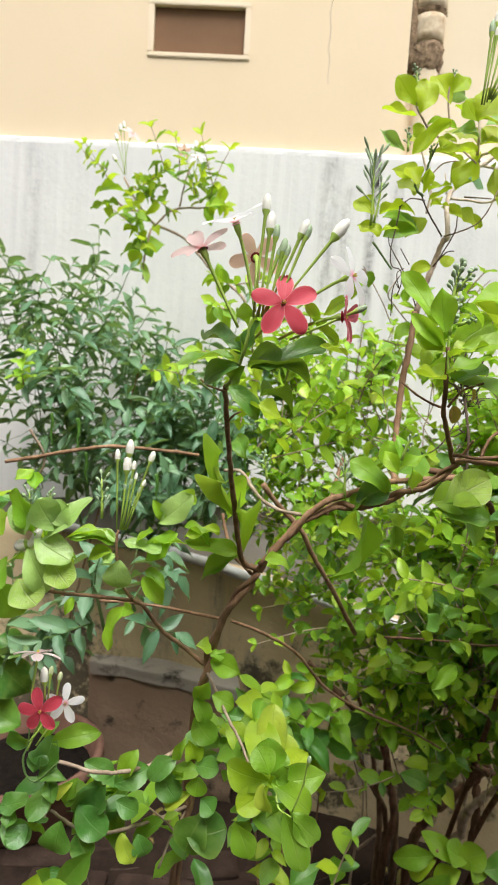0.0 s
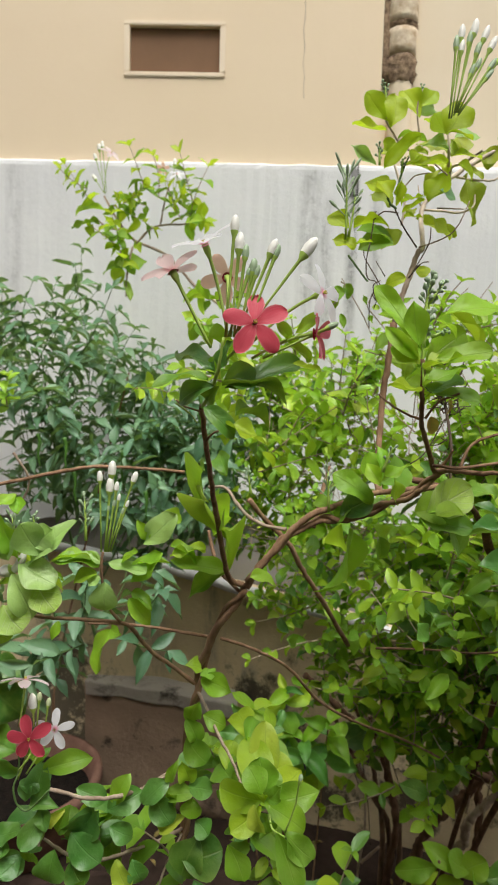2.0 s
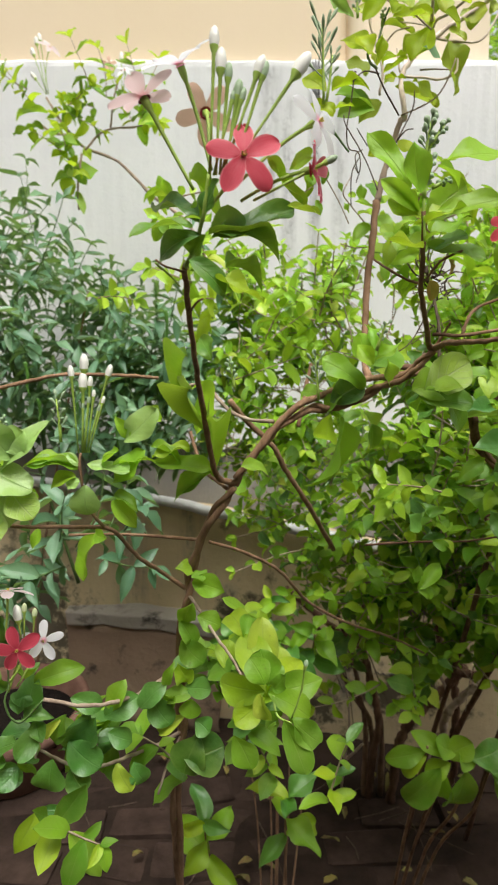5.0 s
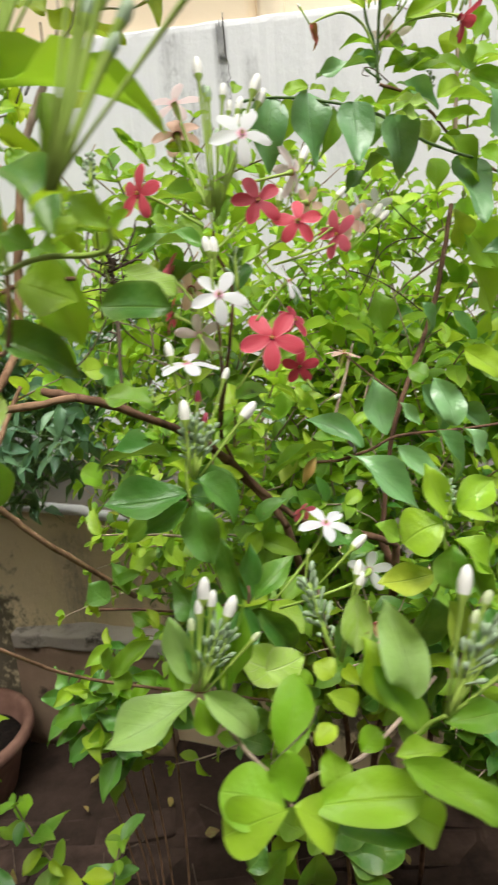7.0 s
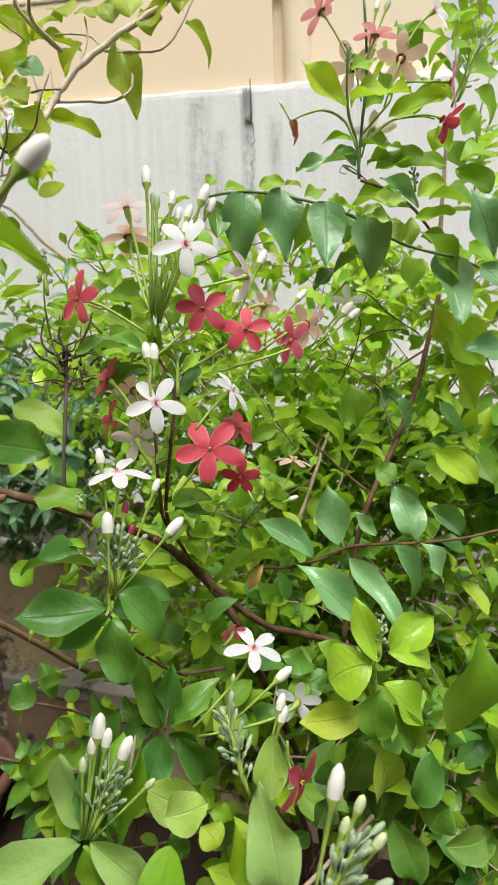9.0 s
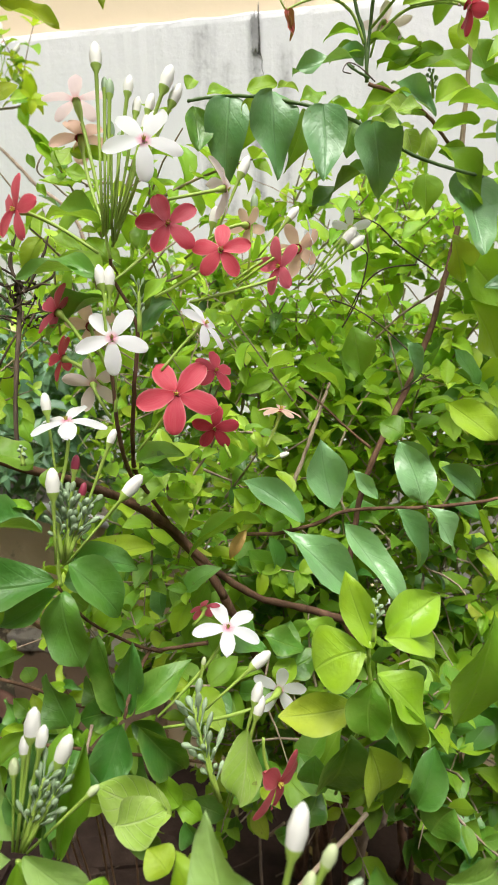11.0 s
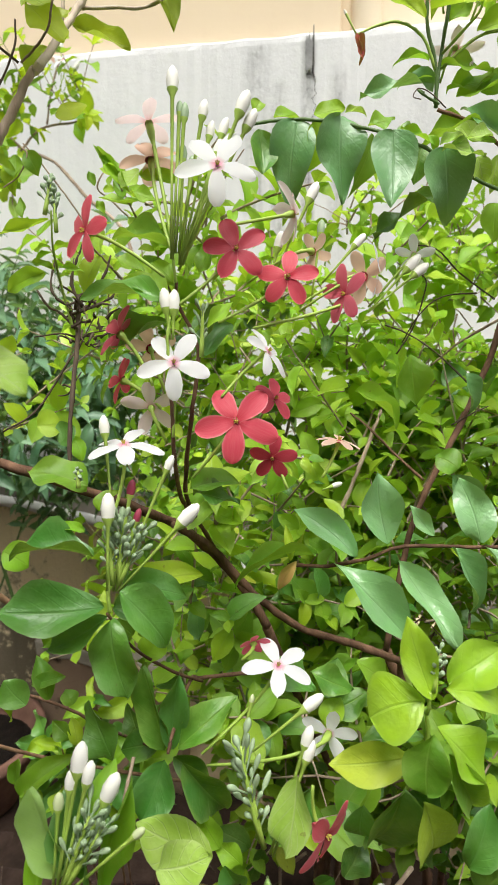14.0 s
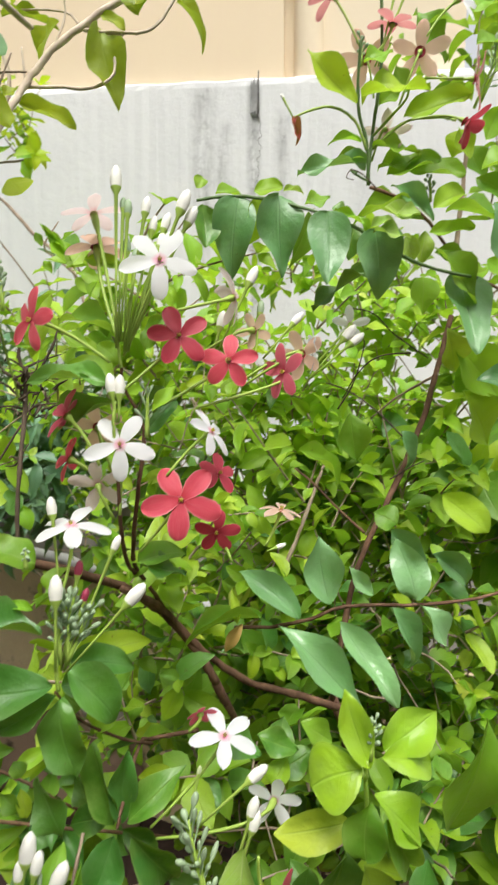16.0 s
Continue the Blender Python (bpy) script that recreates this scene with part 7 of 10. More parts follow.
lf(bloomer, (0.5021, 0.8136, 1.0174), (0.4544, 0.8078, 1.0294), 0.0177, "deep", face=(0.095, -0.558, 0.812))
lf(bloomer, (0.5023, 0.8239, 1.0178), (0.4745, 0.8223, 1.0339), 0.0215, face=(0.113, -0.673, 0.731))
lf(bloomer, (0.5048, 0.8291, 1.0444), (0.4682, 0.8272, 1.0669), 0.0150, face=(0.015, -0.689, 0.731))
lf(bloomer, (0.4996, 0.8314, 1.0043), (0.4530, 0.8216, 0.9929), 0.0214, "deep", face=(0.116, -0.690, 0.632))
lf(bloomer, (0.5158, 0.8406, 0.9839), (0.5337, 0.8485, 1.0109), 0.0206, "deep", face=(0.124, -0.739, 0.641))
lf(bloomer, (0.5127, 0.8261, 0.9062), (0.5422, 0.8335, 0.9203), 0.0186, face=(0.124, -0.739, 0.641))
lf(bloomer, (0.5144, 0.8261, 0.9045), (0.5433, 0.8302, 0.9010), 0.0165, "dark", face=(0.124, -0.739, 0.641))
lf(bloomer, (0.5291, 0.8380, 1.0141), (0.5179, 0.8332, 0.9977), 0.0134, "dark", face=(0.124, -0.739, 0.641))
lf(bloomer, (0.5275, 0.8148, 1.0012), (0.5411, 0.8201, 1.0183), 0.0082, "young", face=(0.137, -0.822, 0.453))
lf(bloomer, (0.4755, 0.8640, 1.0363), (0.4557, 0.8621, 1.0435), 0.0145, face=(0.124, -0.739, 0.641))
lf(bloomer, (0.4540, 0.8928, 1.1015), (0.4368, 0.8927, 1.1165), 0.0076, "young", face=(0.124, -0.739, 0.641))
lf(bloomer, (0.4580, 0.8915, 1.0903), (0.4309, 0.8931, 1.1240), 0.0084, "young", face=(-0.159, -0.871, 0.454))
lf(bloomer, (0.4810, 0.8637, 1.0292), (0.4663, 0.8644, 1.0470), 0.0108, "young", face=(0.124, -0.739, 0.641))
lf(bloomer, (0.4994, 0.8459, 1.0279), (0.4855, 0.8460, 1.0415), 0.0137, face=(0.124, -0.739, 0.641))
lf(bloomer, (0.4774, 0.8538, 1.0923), (0.5013, 0.8566, 1.0854), 0.0117, "young", face=(0.124, -0.739, 0.641))
lf(bloomer, (0.4653, 0.8713, 1.0862), (0.4851, 0.8736, 1.0808), 0.0108, face=(0.124, -0.739, 0.641))
lf(bloomer, (0.4633, 0.8950, 1.1052), (0.4524, 0.8905, 1.0903), 0.0152, "under", face=(0.124, -0.739, 0.641))
lf(bloomer, (0.5213, 0.8754, 1.0575), (0.5076, 0.8693, 1.0362), 0.0145, face=(0.124, -0.739, 0.641))
lf(bloomer, (0.5430, 0.8771, 1.0468), (0.5112, 0.8699, 1.0362), 0.0108, "young", face=(0.124, -0.739, 0.641))
lf(bloomer, (0.3851, 0.8819, 0.9331), (0.4035, 0.8859, 0.9383), 0.0252, "young", face=(0.145, -0.871, 0.462))
lf(bloomer, (0.4015, 0.8823, 0.9203), (0.4132, 0.8864, 0.9322), 0.0244, "deep", face=(0.124, -0.739, 0.641))
lf(bloomer, (0.4222, 0.8737, 0.9104), (0.4138, 0.8758, 0.9300), 0.0119, "young", face=(0.124, -0.739, 0.641))
lf(bloomer, (0.4558, 0.8072, 0.9106), (0.4199, 0.8035, 0.9229), 0.0261, face=(0.113, -0.673, 0.731))
lf(bloomer, (0.4591, 0.7933, 0.8875), (0.4429, 0.7916, 0.8930), 0.0072, "young", face=(0.124, -0.739, 0.641))
lf(bloomer, (0.4663, 0.7870, 0.8749), (0.4152, 0.7818, 0.8925), 0.0212, "deep", face=(0.076, -0.444, 0.893))
lf(bloomer, (0.3908, 0.8186, 0.8622), (0.4088, 0.8203, 0.8550), 0.0253, "young", face=(0.124, -0.739, 0.641))
lf(bloomer, (0.4668, 0.7966, 0.8987), (0.4728, 0.8005, 0.9147), 0.0130, face=(0.124, -0.739, 0.641))
lf(bloomer, (0.4772, 0.7743, 0.8515), (0.4204, 0.7640, 0.8465), 0.0312, "deep", face=(0.113, -0.673, 0.731))
lf(bloomer, (0.4770, 0.7781, 0.8440), (0.4463, 0.7694, 0.8239), 0.0196, "deep", face=(0.017, -0.707, 0.633))
lf(bloomer, (0.4823, 0.7691, 0.8465), (0.4911, 0.7624, 0.8011), 0.0270, "deep", face=(0.146, -0.879, 0.413))
lf(bloomer, (0.4847, 0.7771, 0.8601), (0.5254, 0.7788, 0.8324), 0.0299, "deep", face=(0.312, -0.649, 0.681))
lf(bloomer, (0.4771, 0.8003, 0.8529), (0.5200, 0.8077, 0.8544), 0.0221, "deep", face=(0.113, -0.673, 0.731))
lf(bloomer, (0.4681, 0.8272, 0.8388), (0.5193, 0.8391, 0.8582), 0.0217, "young", face=(0.116, -0.690, 0.632))
lf(bloomer, (0.4762, 0.7883, 0.8442), (0.4970, 0.7923, 0.8474), 0.0195, "dark", face=(0.124, -0.739, 0.641))
lf(bloomer, (0.4706, 0.8051, 0.8285), (0.4845, 0.8056, 0.8183), 0.0172, face=(0.124, -0.739, 0.641))
lf(bloomer, (0.4818, 0.8214, 0.7942), (0.4919, 0.8269, 0.8156), 0.0181, "young", face=(0.124, -0.739, 0.641))
lf(bloomer, (0.4536, 0.8029, 0.8319), (0.4236, 0.7943, 0.8118), 0.0172, face=(0.124, -0.739, 0.641))
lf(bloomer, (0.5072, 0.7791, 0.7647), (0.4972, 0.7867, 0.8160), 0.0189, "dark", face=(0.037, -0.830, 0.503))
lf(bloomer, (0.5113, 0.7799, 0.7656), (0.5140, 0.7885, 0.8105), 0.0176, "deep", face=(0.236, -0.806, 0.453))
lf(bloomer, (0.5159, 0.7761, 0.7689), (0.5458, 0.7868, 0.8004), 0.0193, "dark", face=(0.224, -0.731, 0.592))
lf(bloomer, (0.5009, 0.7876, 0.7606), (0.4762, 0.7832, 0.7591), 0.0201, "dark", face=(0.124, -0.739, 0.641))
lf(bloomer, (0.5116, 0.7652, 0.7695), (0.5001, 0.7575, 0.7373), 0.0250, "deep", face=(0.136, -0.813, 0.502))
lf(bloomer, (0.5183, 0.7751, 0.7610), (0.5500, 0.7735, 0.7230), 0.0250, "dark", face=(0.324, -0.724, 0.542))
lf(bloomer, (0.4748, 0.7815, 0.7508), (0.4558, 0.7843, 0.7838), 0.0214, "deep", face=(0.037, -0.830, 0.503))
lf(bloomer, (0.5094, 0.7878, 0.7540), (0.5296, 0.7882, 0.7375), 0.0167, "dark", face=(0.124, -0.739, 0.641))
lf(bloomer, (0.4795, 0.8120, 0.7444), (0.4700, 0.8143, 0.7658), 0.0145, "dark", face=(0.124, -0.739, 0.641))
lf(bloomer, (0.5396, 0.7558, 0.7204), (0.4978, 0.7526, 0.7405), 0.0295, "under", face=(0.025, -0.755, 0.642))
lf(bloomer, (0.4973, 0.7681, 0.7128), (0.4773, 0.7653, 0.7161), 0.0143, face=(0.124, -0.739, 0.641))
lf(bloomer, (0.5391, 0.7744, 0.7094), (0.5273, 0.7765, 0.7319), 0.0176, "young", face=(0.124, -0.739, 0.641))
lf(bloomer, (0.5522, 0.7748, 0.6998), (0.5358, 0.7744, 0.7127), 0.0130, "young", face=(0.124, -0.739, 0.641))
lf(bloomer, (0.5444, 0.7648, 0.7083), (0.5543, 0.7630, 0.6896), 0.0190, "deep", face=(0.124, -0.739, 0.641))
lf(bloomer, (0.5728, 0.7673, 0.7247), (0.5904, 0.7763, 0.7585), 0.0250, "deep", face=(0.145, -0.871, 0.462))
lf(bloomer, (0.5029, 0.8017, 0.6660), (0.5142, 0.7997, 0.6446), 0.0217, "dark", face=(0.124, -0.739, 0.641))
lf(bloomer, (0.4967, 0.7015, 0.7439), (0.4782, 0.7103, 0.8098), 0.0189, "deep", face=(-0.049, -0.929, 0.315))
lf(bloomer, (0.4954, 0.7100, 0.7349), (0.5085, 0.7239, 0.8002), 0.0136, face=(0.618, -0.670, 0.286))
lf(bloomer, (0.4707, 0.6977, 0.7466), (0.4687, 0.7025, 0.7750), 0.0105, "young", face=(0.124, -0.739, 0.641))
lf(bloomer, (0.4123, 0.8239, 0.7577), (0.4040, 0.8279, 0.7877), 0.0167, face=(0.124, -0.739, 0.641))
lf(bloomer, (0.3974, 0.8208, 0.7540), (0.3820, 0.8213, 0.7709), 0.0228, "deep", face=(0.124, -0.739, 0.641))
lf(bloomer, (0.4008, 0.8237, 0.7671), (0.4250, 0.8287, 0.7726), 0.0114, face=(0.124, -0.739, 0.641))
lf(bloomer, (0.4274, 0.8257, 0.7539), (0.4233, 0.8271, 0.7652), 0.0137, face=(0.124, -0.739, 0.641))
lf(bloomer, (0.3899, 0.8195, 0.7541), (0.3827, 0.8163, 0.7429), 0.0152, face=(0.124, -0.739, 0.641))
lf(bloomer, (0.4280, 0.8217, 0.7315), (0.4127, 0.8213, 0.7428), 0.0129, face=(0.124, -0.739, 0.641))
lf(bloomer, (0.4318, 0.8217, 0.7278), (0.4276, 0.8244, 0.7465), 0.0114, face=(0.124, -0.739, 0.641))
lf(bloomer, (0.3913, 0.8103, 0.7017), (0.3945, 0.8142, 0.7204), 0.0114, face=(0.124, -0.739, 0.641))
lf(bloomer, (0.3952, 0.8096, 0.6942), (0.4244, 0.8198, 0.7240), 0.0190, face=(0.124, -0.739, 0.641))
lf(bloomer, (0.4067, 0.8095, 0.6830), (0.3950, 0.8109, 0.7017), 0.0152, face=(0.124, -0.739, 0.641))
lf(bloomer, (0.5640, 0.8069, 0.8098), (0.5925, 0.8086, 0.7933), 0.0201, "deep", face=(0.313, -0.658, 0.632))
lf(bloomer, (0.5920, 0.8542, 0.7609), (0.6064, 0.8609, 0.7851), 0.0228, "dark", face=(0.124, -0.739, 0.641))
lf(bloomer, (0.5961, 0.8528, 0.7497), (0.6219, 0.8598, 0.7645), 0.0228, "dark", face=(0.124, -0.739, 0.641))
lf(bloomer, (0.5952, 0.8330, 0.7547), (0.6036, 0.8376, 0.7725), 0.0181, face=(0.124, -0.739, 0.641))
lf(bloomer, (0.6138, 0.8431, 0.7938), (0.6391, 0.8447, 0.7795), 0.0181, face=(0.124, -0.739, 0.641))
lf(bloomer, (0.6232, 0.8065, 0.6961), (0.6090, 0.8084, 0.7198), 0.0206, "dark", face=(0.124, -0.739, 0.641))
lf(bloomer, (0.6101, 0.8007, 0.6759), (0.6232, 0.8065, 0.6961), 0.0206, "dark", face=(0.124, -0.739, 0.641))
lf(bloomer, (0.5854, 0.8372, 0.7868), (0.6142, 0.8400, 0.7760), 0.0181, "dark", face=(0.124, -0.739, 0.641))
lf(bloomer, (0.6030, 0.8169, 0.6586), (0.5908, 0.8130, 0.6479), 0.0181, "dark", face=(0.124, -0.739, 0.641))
stem(bloomer, [(0.418, 0.879, 1.001), (0.414, 0.873, 1.030), (0.418, 0.857, 1.050), (0.421, 0.851, 1.073)], 0.0010, 0.0006, STALK, "flower_stem")
lf(bloomer, (0.4139, 0.8648, 1.0402), (0.3977, 0.8631, 1.0454), 0.0056, face=(0.134, -0.805, 0.552))
lf(bloomer, (0.4187, 0.8577, 1.0532), (0.4341, 0.8601, 1.0525), 0.0040, "young", face=(0.134, -0.805, 0.552))
lf(bloomer, (0.4162, 0.8570, 1.0518), (0.4037, 0.8554, 1.0544), 0.0033, "young", face=(0.134, -0.805, 0.552))
lf(bloomer, (0.4165, 0.8653, 1.0402), (0.4337, 0.8681, 1.0402), 0.0048, face=(0.134, -0.805, 0.552))
lf(bloomer, (0.4032, 0.8730, 1.0381), (0.3735, 0.8662, 1.0277), 0.0152, "young", face=(0.134, -0.805, 0.552))
lf(bloomer, (0.4147, 0.8599, 1.0693), (0.3840, 0.8527, 1.0573), 0.0080, "young", face=(0.134, -0.805, 0.552))
lf(bloomer, (0.3837, 1.0703, 1.1225), (0.3831, 1.0744, 1.1455), 0.0152, face=(0.134, -0.805, 0.552))
lf(bloomer, (0.3577, 1.0682, 1.1349), (0.3520, 1.0697, 1.1482), 0.0087, face=(0.134, -0.805, 0.552))
lf(bloomer, (0.3607, 1.0663, 1.1215), (0.3680, 1.0654, 1.1097), 0.0087, face=(0.134, -0.805, 0.552))
lf(bloomer, (0.3658, 1.0691, 1.1322), (0.3766, 1.0704, 1.1295), 0.0108, "young", face=(0.134, -0.805, 0.552))
stem(bloomer, [(0.395, 1.088, 1.098), (0.370, 1.079, 1.123), (0.360, 1.069, 1.135), (0.373, 1.075, 1.159)], 0.0009, 0.0007, TWIG)
stem(bloomer, [(0.362, 1.041, 1.092), (0.348, 1.032, 1.116), (0.329, 1.024, 1.144), (0.316, 1.015, 1.161)], 0.0008, 0.0006, TWIG)
stem(bloomer, [(0.315, 1.014, 1.157), (0.320, 1.013, 1.151), (0.313, 1.009, 1.133), (0.300, 1.005, 1.123)], 0.0009, 0.0006, TWIG)
lf(bloomer, (0.3094, 1.0117, 1.1512), (0.3109, 1.0080, 1.1292), 0.0179, face=(0.134, -0.805, 0.552))
lf(bloomer, (0.3191, 1.0138, 1.1536), (0.3304, 1.0124, 1.1355), 0.0199, face=(0.134, -0.805, 0.552))
lf(bloomer, (0.3022, 1.0096, 1.1463), (0.3093, 1.0055, 1.1169), 0.0149, face=(0.134, -0.805, 0.552))
lf(bloomer, (0.3152, 1.0061, 1.1145), (0.3197, 1.0032, 1.0944), 0.0099, face=(0.134, -0.805, 0.552))

# fresh rosette in front
lf(bloomer, (0.6467, 0.7620, 0.8212), (0.6173, 0.7520, 0.8160), 0.0353, "fresh", "round", face=(0.05, -0.8, 0.58))
lf(bloomer, (0.6504, 0.7620, 0.8223), (0.6365, 0.7750, 0.8603), 0.0180, "fresh", "oval", face=(-0.25, -0.85, 0.45))
lf(bloomer, (0.6590, 0.7720, 0.8257), (0.6881, 0.7750, 0.8489), 0.0269, "fresh", "oval", face=(0.2, -0.65, 0.73))
lf(bloomer, (0.6564, 0.7620, 0.8279), (0.6895, 0.7680, 0.8277), 0.0228, "fresh", "round", face=(0.1, -0.5, 0.85))
lf(bloomer, (0.6529, 0.7570, 0.8109), (0.6845, 0.7550, 0.7863), 0.0241, "fresh", "oval", face=(0.3, -0.7, 0.6))
lf(bloomer, (0.6499, 0.7520, 0.8098), (0.6475, 0.7450, 0.7793), 0.0243, "mid", "round", face=(0.1, -0.9, 0.4))
lf(bloomer, (0.6417, 0.7750, 0.7795), (0.5987, 0.7640, 0.7792), 0.0237, "yellow", "oval", face=(0, -0.8, 0.6))
lf(bloomer, (0.6587, 0.7580, 0.7965), (0.6859, 0.7520, 0.7548), 0.0187, "mid", "oval", face=(0.35, -0.8, 0.45))
lf(bloomer, (0.6392, 0.7700, 0.7651), (0.6324, 0.7600, 0.7126), 0.0369, "dark", "oval", face=(0.15, -0.88, 0.36))
lf(bloomer, (0.6486, 0.7630, 0.7644), (0.6694, 0.7580, 0.7242), 0.0306, "yellow", "round", face=(0.24, -0.85, 0.46))
lf(bloomer, (0.6195, 0.7850, 0.7398), (0.6186, 0.7750, 0.7204), 0.0192, "deep", "round", face=(0.1, -0.85, 0.4))
lf(bloomer, (0.6782, 0.7900, 0.7038), (0.6908, 0.7900, 0.7396), 0.0238, "deep", "oval", face=(0.3, -0.8, 0.4))
lf(bloomer, (0.6886, 0.8000, 0.6779), (0.7026, 0.8000, 0.6981), 0.0294, "dark", "oval", face=(0.1, -0.8, 0.5))
lf(bloomer, (0.6676, 0.7800, 0.7960), (0.6895, 0.7850, 0.7866), 0.0202, "deep", "oval", face=(0.3, -0.65, 0.63))
lf(bloomer, (0.5855, 0.7500, 0.7814), (0.5823, 0.7450, 0.7427), 0.0218, "under", "oval", face=(-0.2, -0.9, 0.3))
spike(bloomer, (0.6508, 0.7624, 0.8260), (0.125, 0.196, 0.973), 0.0184, 14, 62, fat=0.0022)
stem(bloomer, [(0.650, 0.943, 0.741), (0.650, 0.845, 0.772), (0.649, 0.770, 0.810), (0.649, 0.762, 0.826)], 0.0018, 0.0008, STALK, "flower_stem")
stem(bloomer, [(0.649, 0.770, 0.810), (0.650, 0.775, 0.784), (0.641, 0.796, 0.738), (0.631, 0.825, 0.680)], 0.0012, 0.0011, STALK, "flower_stem")

# broad-leaved climber with drooping leaves
climber = thing("broad_leaf_climber", (0.85, 1.15, GROUND), "climber with broad drooping glossy pointed leaves", "climber")
stem(climber, [(0.529, 0.965, 1.150), (0.553, 0.976, 1.155), (0.579, 0.974, 1.152), (0.613, 0.962, 1.141), (0.637, 0.954, 1.131), (0.656, 0.950, 1.121), (0.678, 0.962, 1.110), (0.708, 0.975, 1.098), (0.757, 1.024, 1.094)], 0.0013, 0.0014, STALK_DARK)
lf(climber, (0.5600, 0.9767, 1.1551), (0.5540, 0.9640, 1.0905), 0.0350, "gloss", "heart", face=(0.1, -0.88, 0.42))
lf(climber, (0.5927, 0.9662, 1.1527), (0.5984, 0.9561, 1.0913), 0.0349, "gloss", "heart", face=(0.146, -0.879, 0.413))
lf(climber, (0.6293, 0.9540, 1.1371), (0.6284, 0.9433, 1.0789), 0.0338, "gloss", "heart", face=(0.145, -0.871, 0.462))
lf(climber, (0.6647, 0.9522, 1.1234), (0.6751, 0.9445, 1.0709), 0.0375, "gloss", "heart", face=(0.12, -0.82, 0.6))
lf(climber, (0.5792, 0.9846, 1.1532), (0.5717, 0.9765, 1.1148), 0.0269, "mid", "heart", face=(0.619, -0.678, 0.237))
lf(climber, (0.6170, 0.9784, 1.1408), (0.6077, 0.9685, 1.0948), 0.0221, "mid", "heart", face=(0.619, -0.678, 0.237))
lf(climber, (0.6520, 0.9718, 1.1296), (0.6473, 0.9664, 1.1038), 0.0266, "dark", "heart", face=(0.124, -0.739, 0.641))
lf(climber, (0.7063, 0.9842, 1.0912), (0.7104, 0.9796, 1.0619), 0.0272, "mid", "heart", face=(0.124, -0.739, 0.641))
lf(climber, (0.5419, 0.9793, 1.1576), (0.5674, 0.9848, 1.1652), 0.0165, face=(0.124, -0.739, 0.641))
lf(climber, (0.5718, 0.9846, 1.1596), (0.5953, 0.9887, 1.1609), 0.0191, face=(0.124, -0.739, 0.641))
lf(climber, (0.6126, 0.9789, 1.1479), (0.6326, 0.9836, 1.1558), 0.0153, face=(0.124, -0.739, 0.641))
lf(climber, (0.6332, 0.9711, 1.1428), (0.6464, 0.9724, 1.1378), 0.0183, "dark", face=(0.124, -0.739, 0.641))
lf(climber, (0.5314, 0.9760, 1.1491), (0.5332, 0.9697, 1.1128), 0.0243, "dark", face=(0.124, -0.739, 0.641))
lf(climber, (0.5956, 0.9779, 1.1576), (0.6131, 0.9816, 1.1626), 0.0064, "under", face=(0.124, -0.739, 0.641))
lf(climber, (0.6631, 0.9673, 1.0944), (0.6153, 0.9553, 1.0716), 0.0141, "dark", face=(0.095, -0.558, 0.812))
lf(climber, (0.5268, 0.9775, 1.1619), (0.5329, 0.9809, 1.1747), 0.0130, face=(0.124, -0.739, 0.641))
lf(climber, (0.6600, 0.9514, 1.1230), (0.6360, 0.9506, 1.1407), 0.0080, "young", face=(0.124, -0.739, 0.641))
lf(climber, (0.6607, 0.9411, 1.1222), (0.6816, 0.9464, 1.1329), 0.0093, "under", face=(0.124, -0.739, 0.641))
lf(climber, (0.6627, 0.9410, 1.1203), (0.6935, 0.9458, 1.1183), 0.0101, "under", face=(0.124, -0.739, 0.641))
lf(climber, (0.6894, 0.9659, 1.1196), (0.6979, 0.9637, 1.0995), 0.0163, "under", face=(0.124, -0.739, 0.641))
stem(climber, [(0.565, 0.884, 0.839), (0.593, 0.889, 0.838), (0.620, 0.889, 0.845), (0.639, 0.889, 0.854), (0.666, 0.894, 0.855), (0.696, 0.899, 0.854), (0.738, 0.915, 0.853), (0.776, 0.942, 0.852)], 0.0014, 0.0012, BARK_DARK)
lf(climber, (0.6116, 0.8820, 0.8482), (0.5677, 0.8840, 0.8915), 0.0230, "sheen", "long", face=(0.04, -0.83, 0.5))
lf(climber, (0.6328, 0.8890, 0.8564), (0.6226, 0.8970, 0.9062), 0.0298, "sheen", "long", face=(0.145, -0.87, 0.46))
lf(climber, (0.6637, 0.8940, 0.8620), (0.6445, 0.8950, 0.8833), 0.0123, "sheen", "long", face=(0.145, -0.87, 0.46))
lf(climber, (0.6949, 0.8990, 0.8573), (0.6805, 0.9050, 0.9017), 0.0289, "sheen", "long", face=(0.146, -0.88, 0.41))
lf(climber, (0.5977, 0.8720, 0.8474), (0.6667, 0.8450, 0.8004), 0.0255, "sheen", "long", face=(0, -0.6, 0.8))
lf(climber, (0.6394, 0.8770, 0.8490), (0.6737, 0.8600, 0.7955), 0.0233, "sheen", "long", face=(0.1, -0.6, 0.78))
lf(climber, (0.6742, 0.8840, 0.8577), (0.7114, 0.8750, 0.8132), 0.0210, "sheen", "long", face=(0.2, -0.62, 0.75))
lf(climber, (0.6965, 0.8890, 0.8581), (0.7243, 0.8850, 0.8263), 0.0194, "sheen", "long", face=(0.2, -0.62, 0.75))
lf(climber, (0.5853, 0.8792, 0.8485), (0.5207, 0.8696, 0.8548), 0.0117, "mid", "long", face=(0.059, -0.338, 0.924))
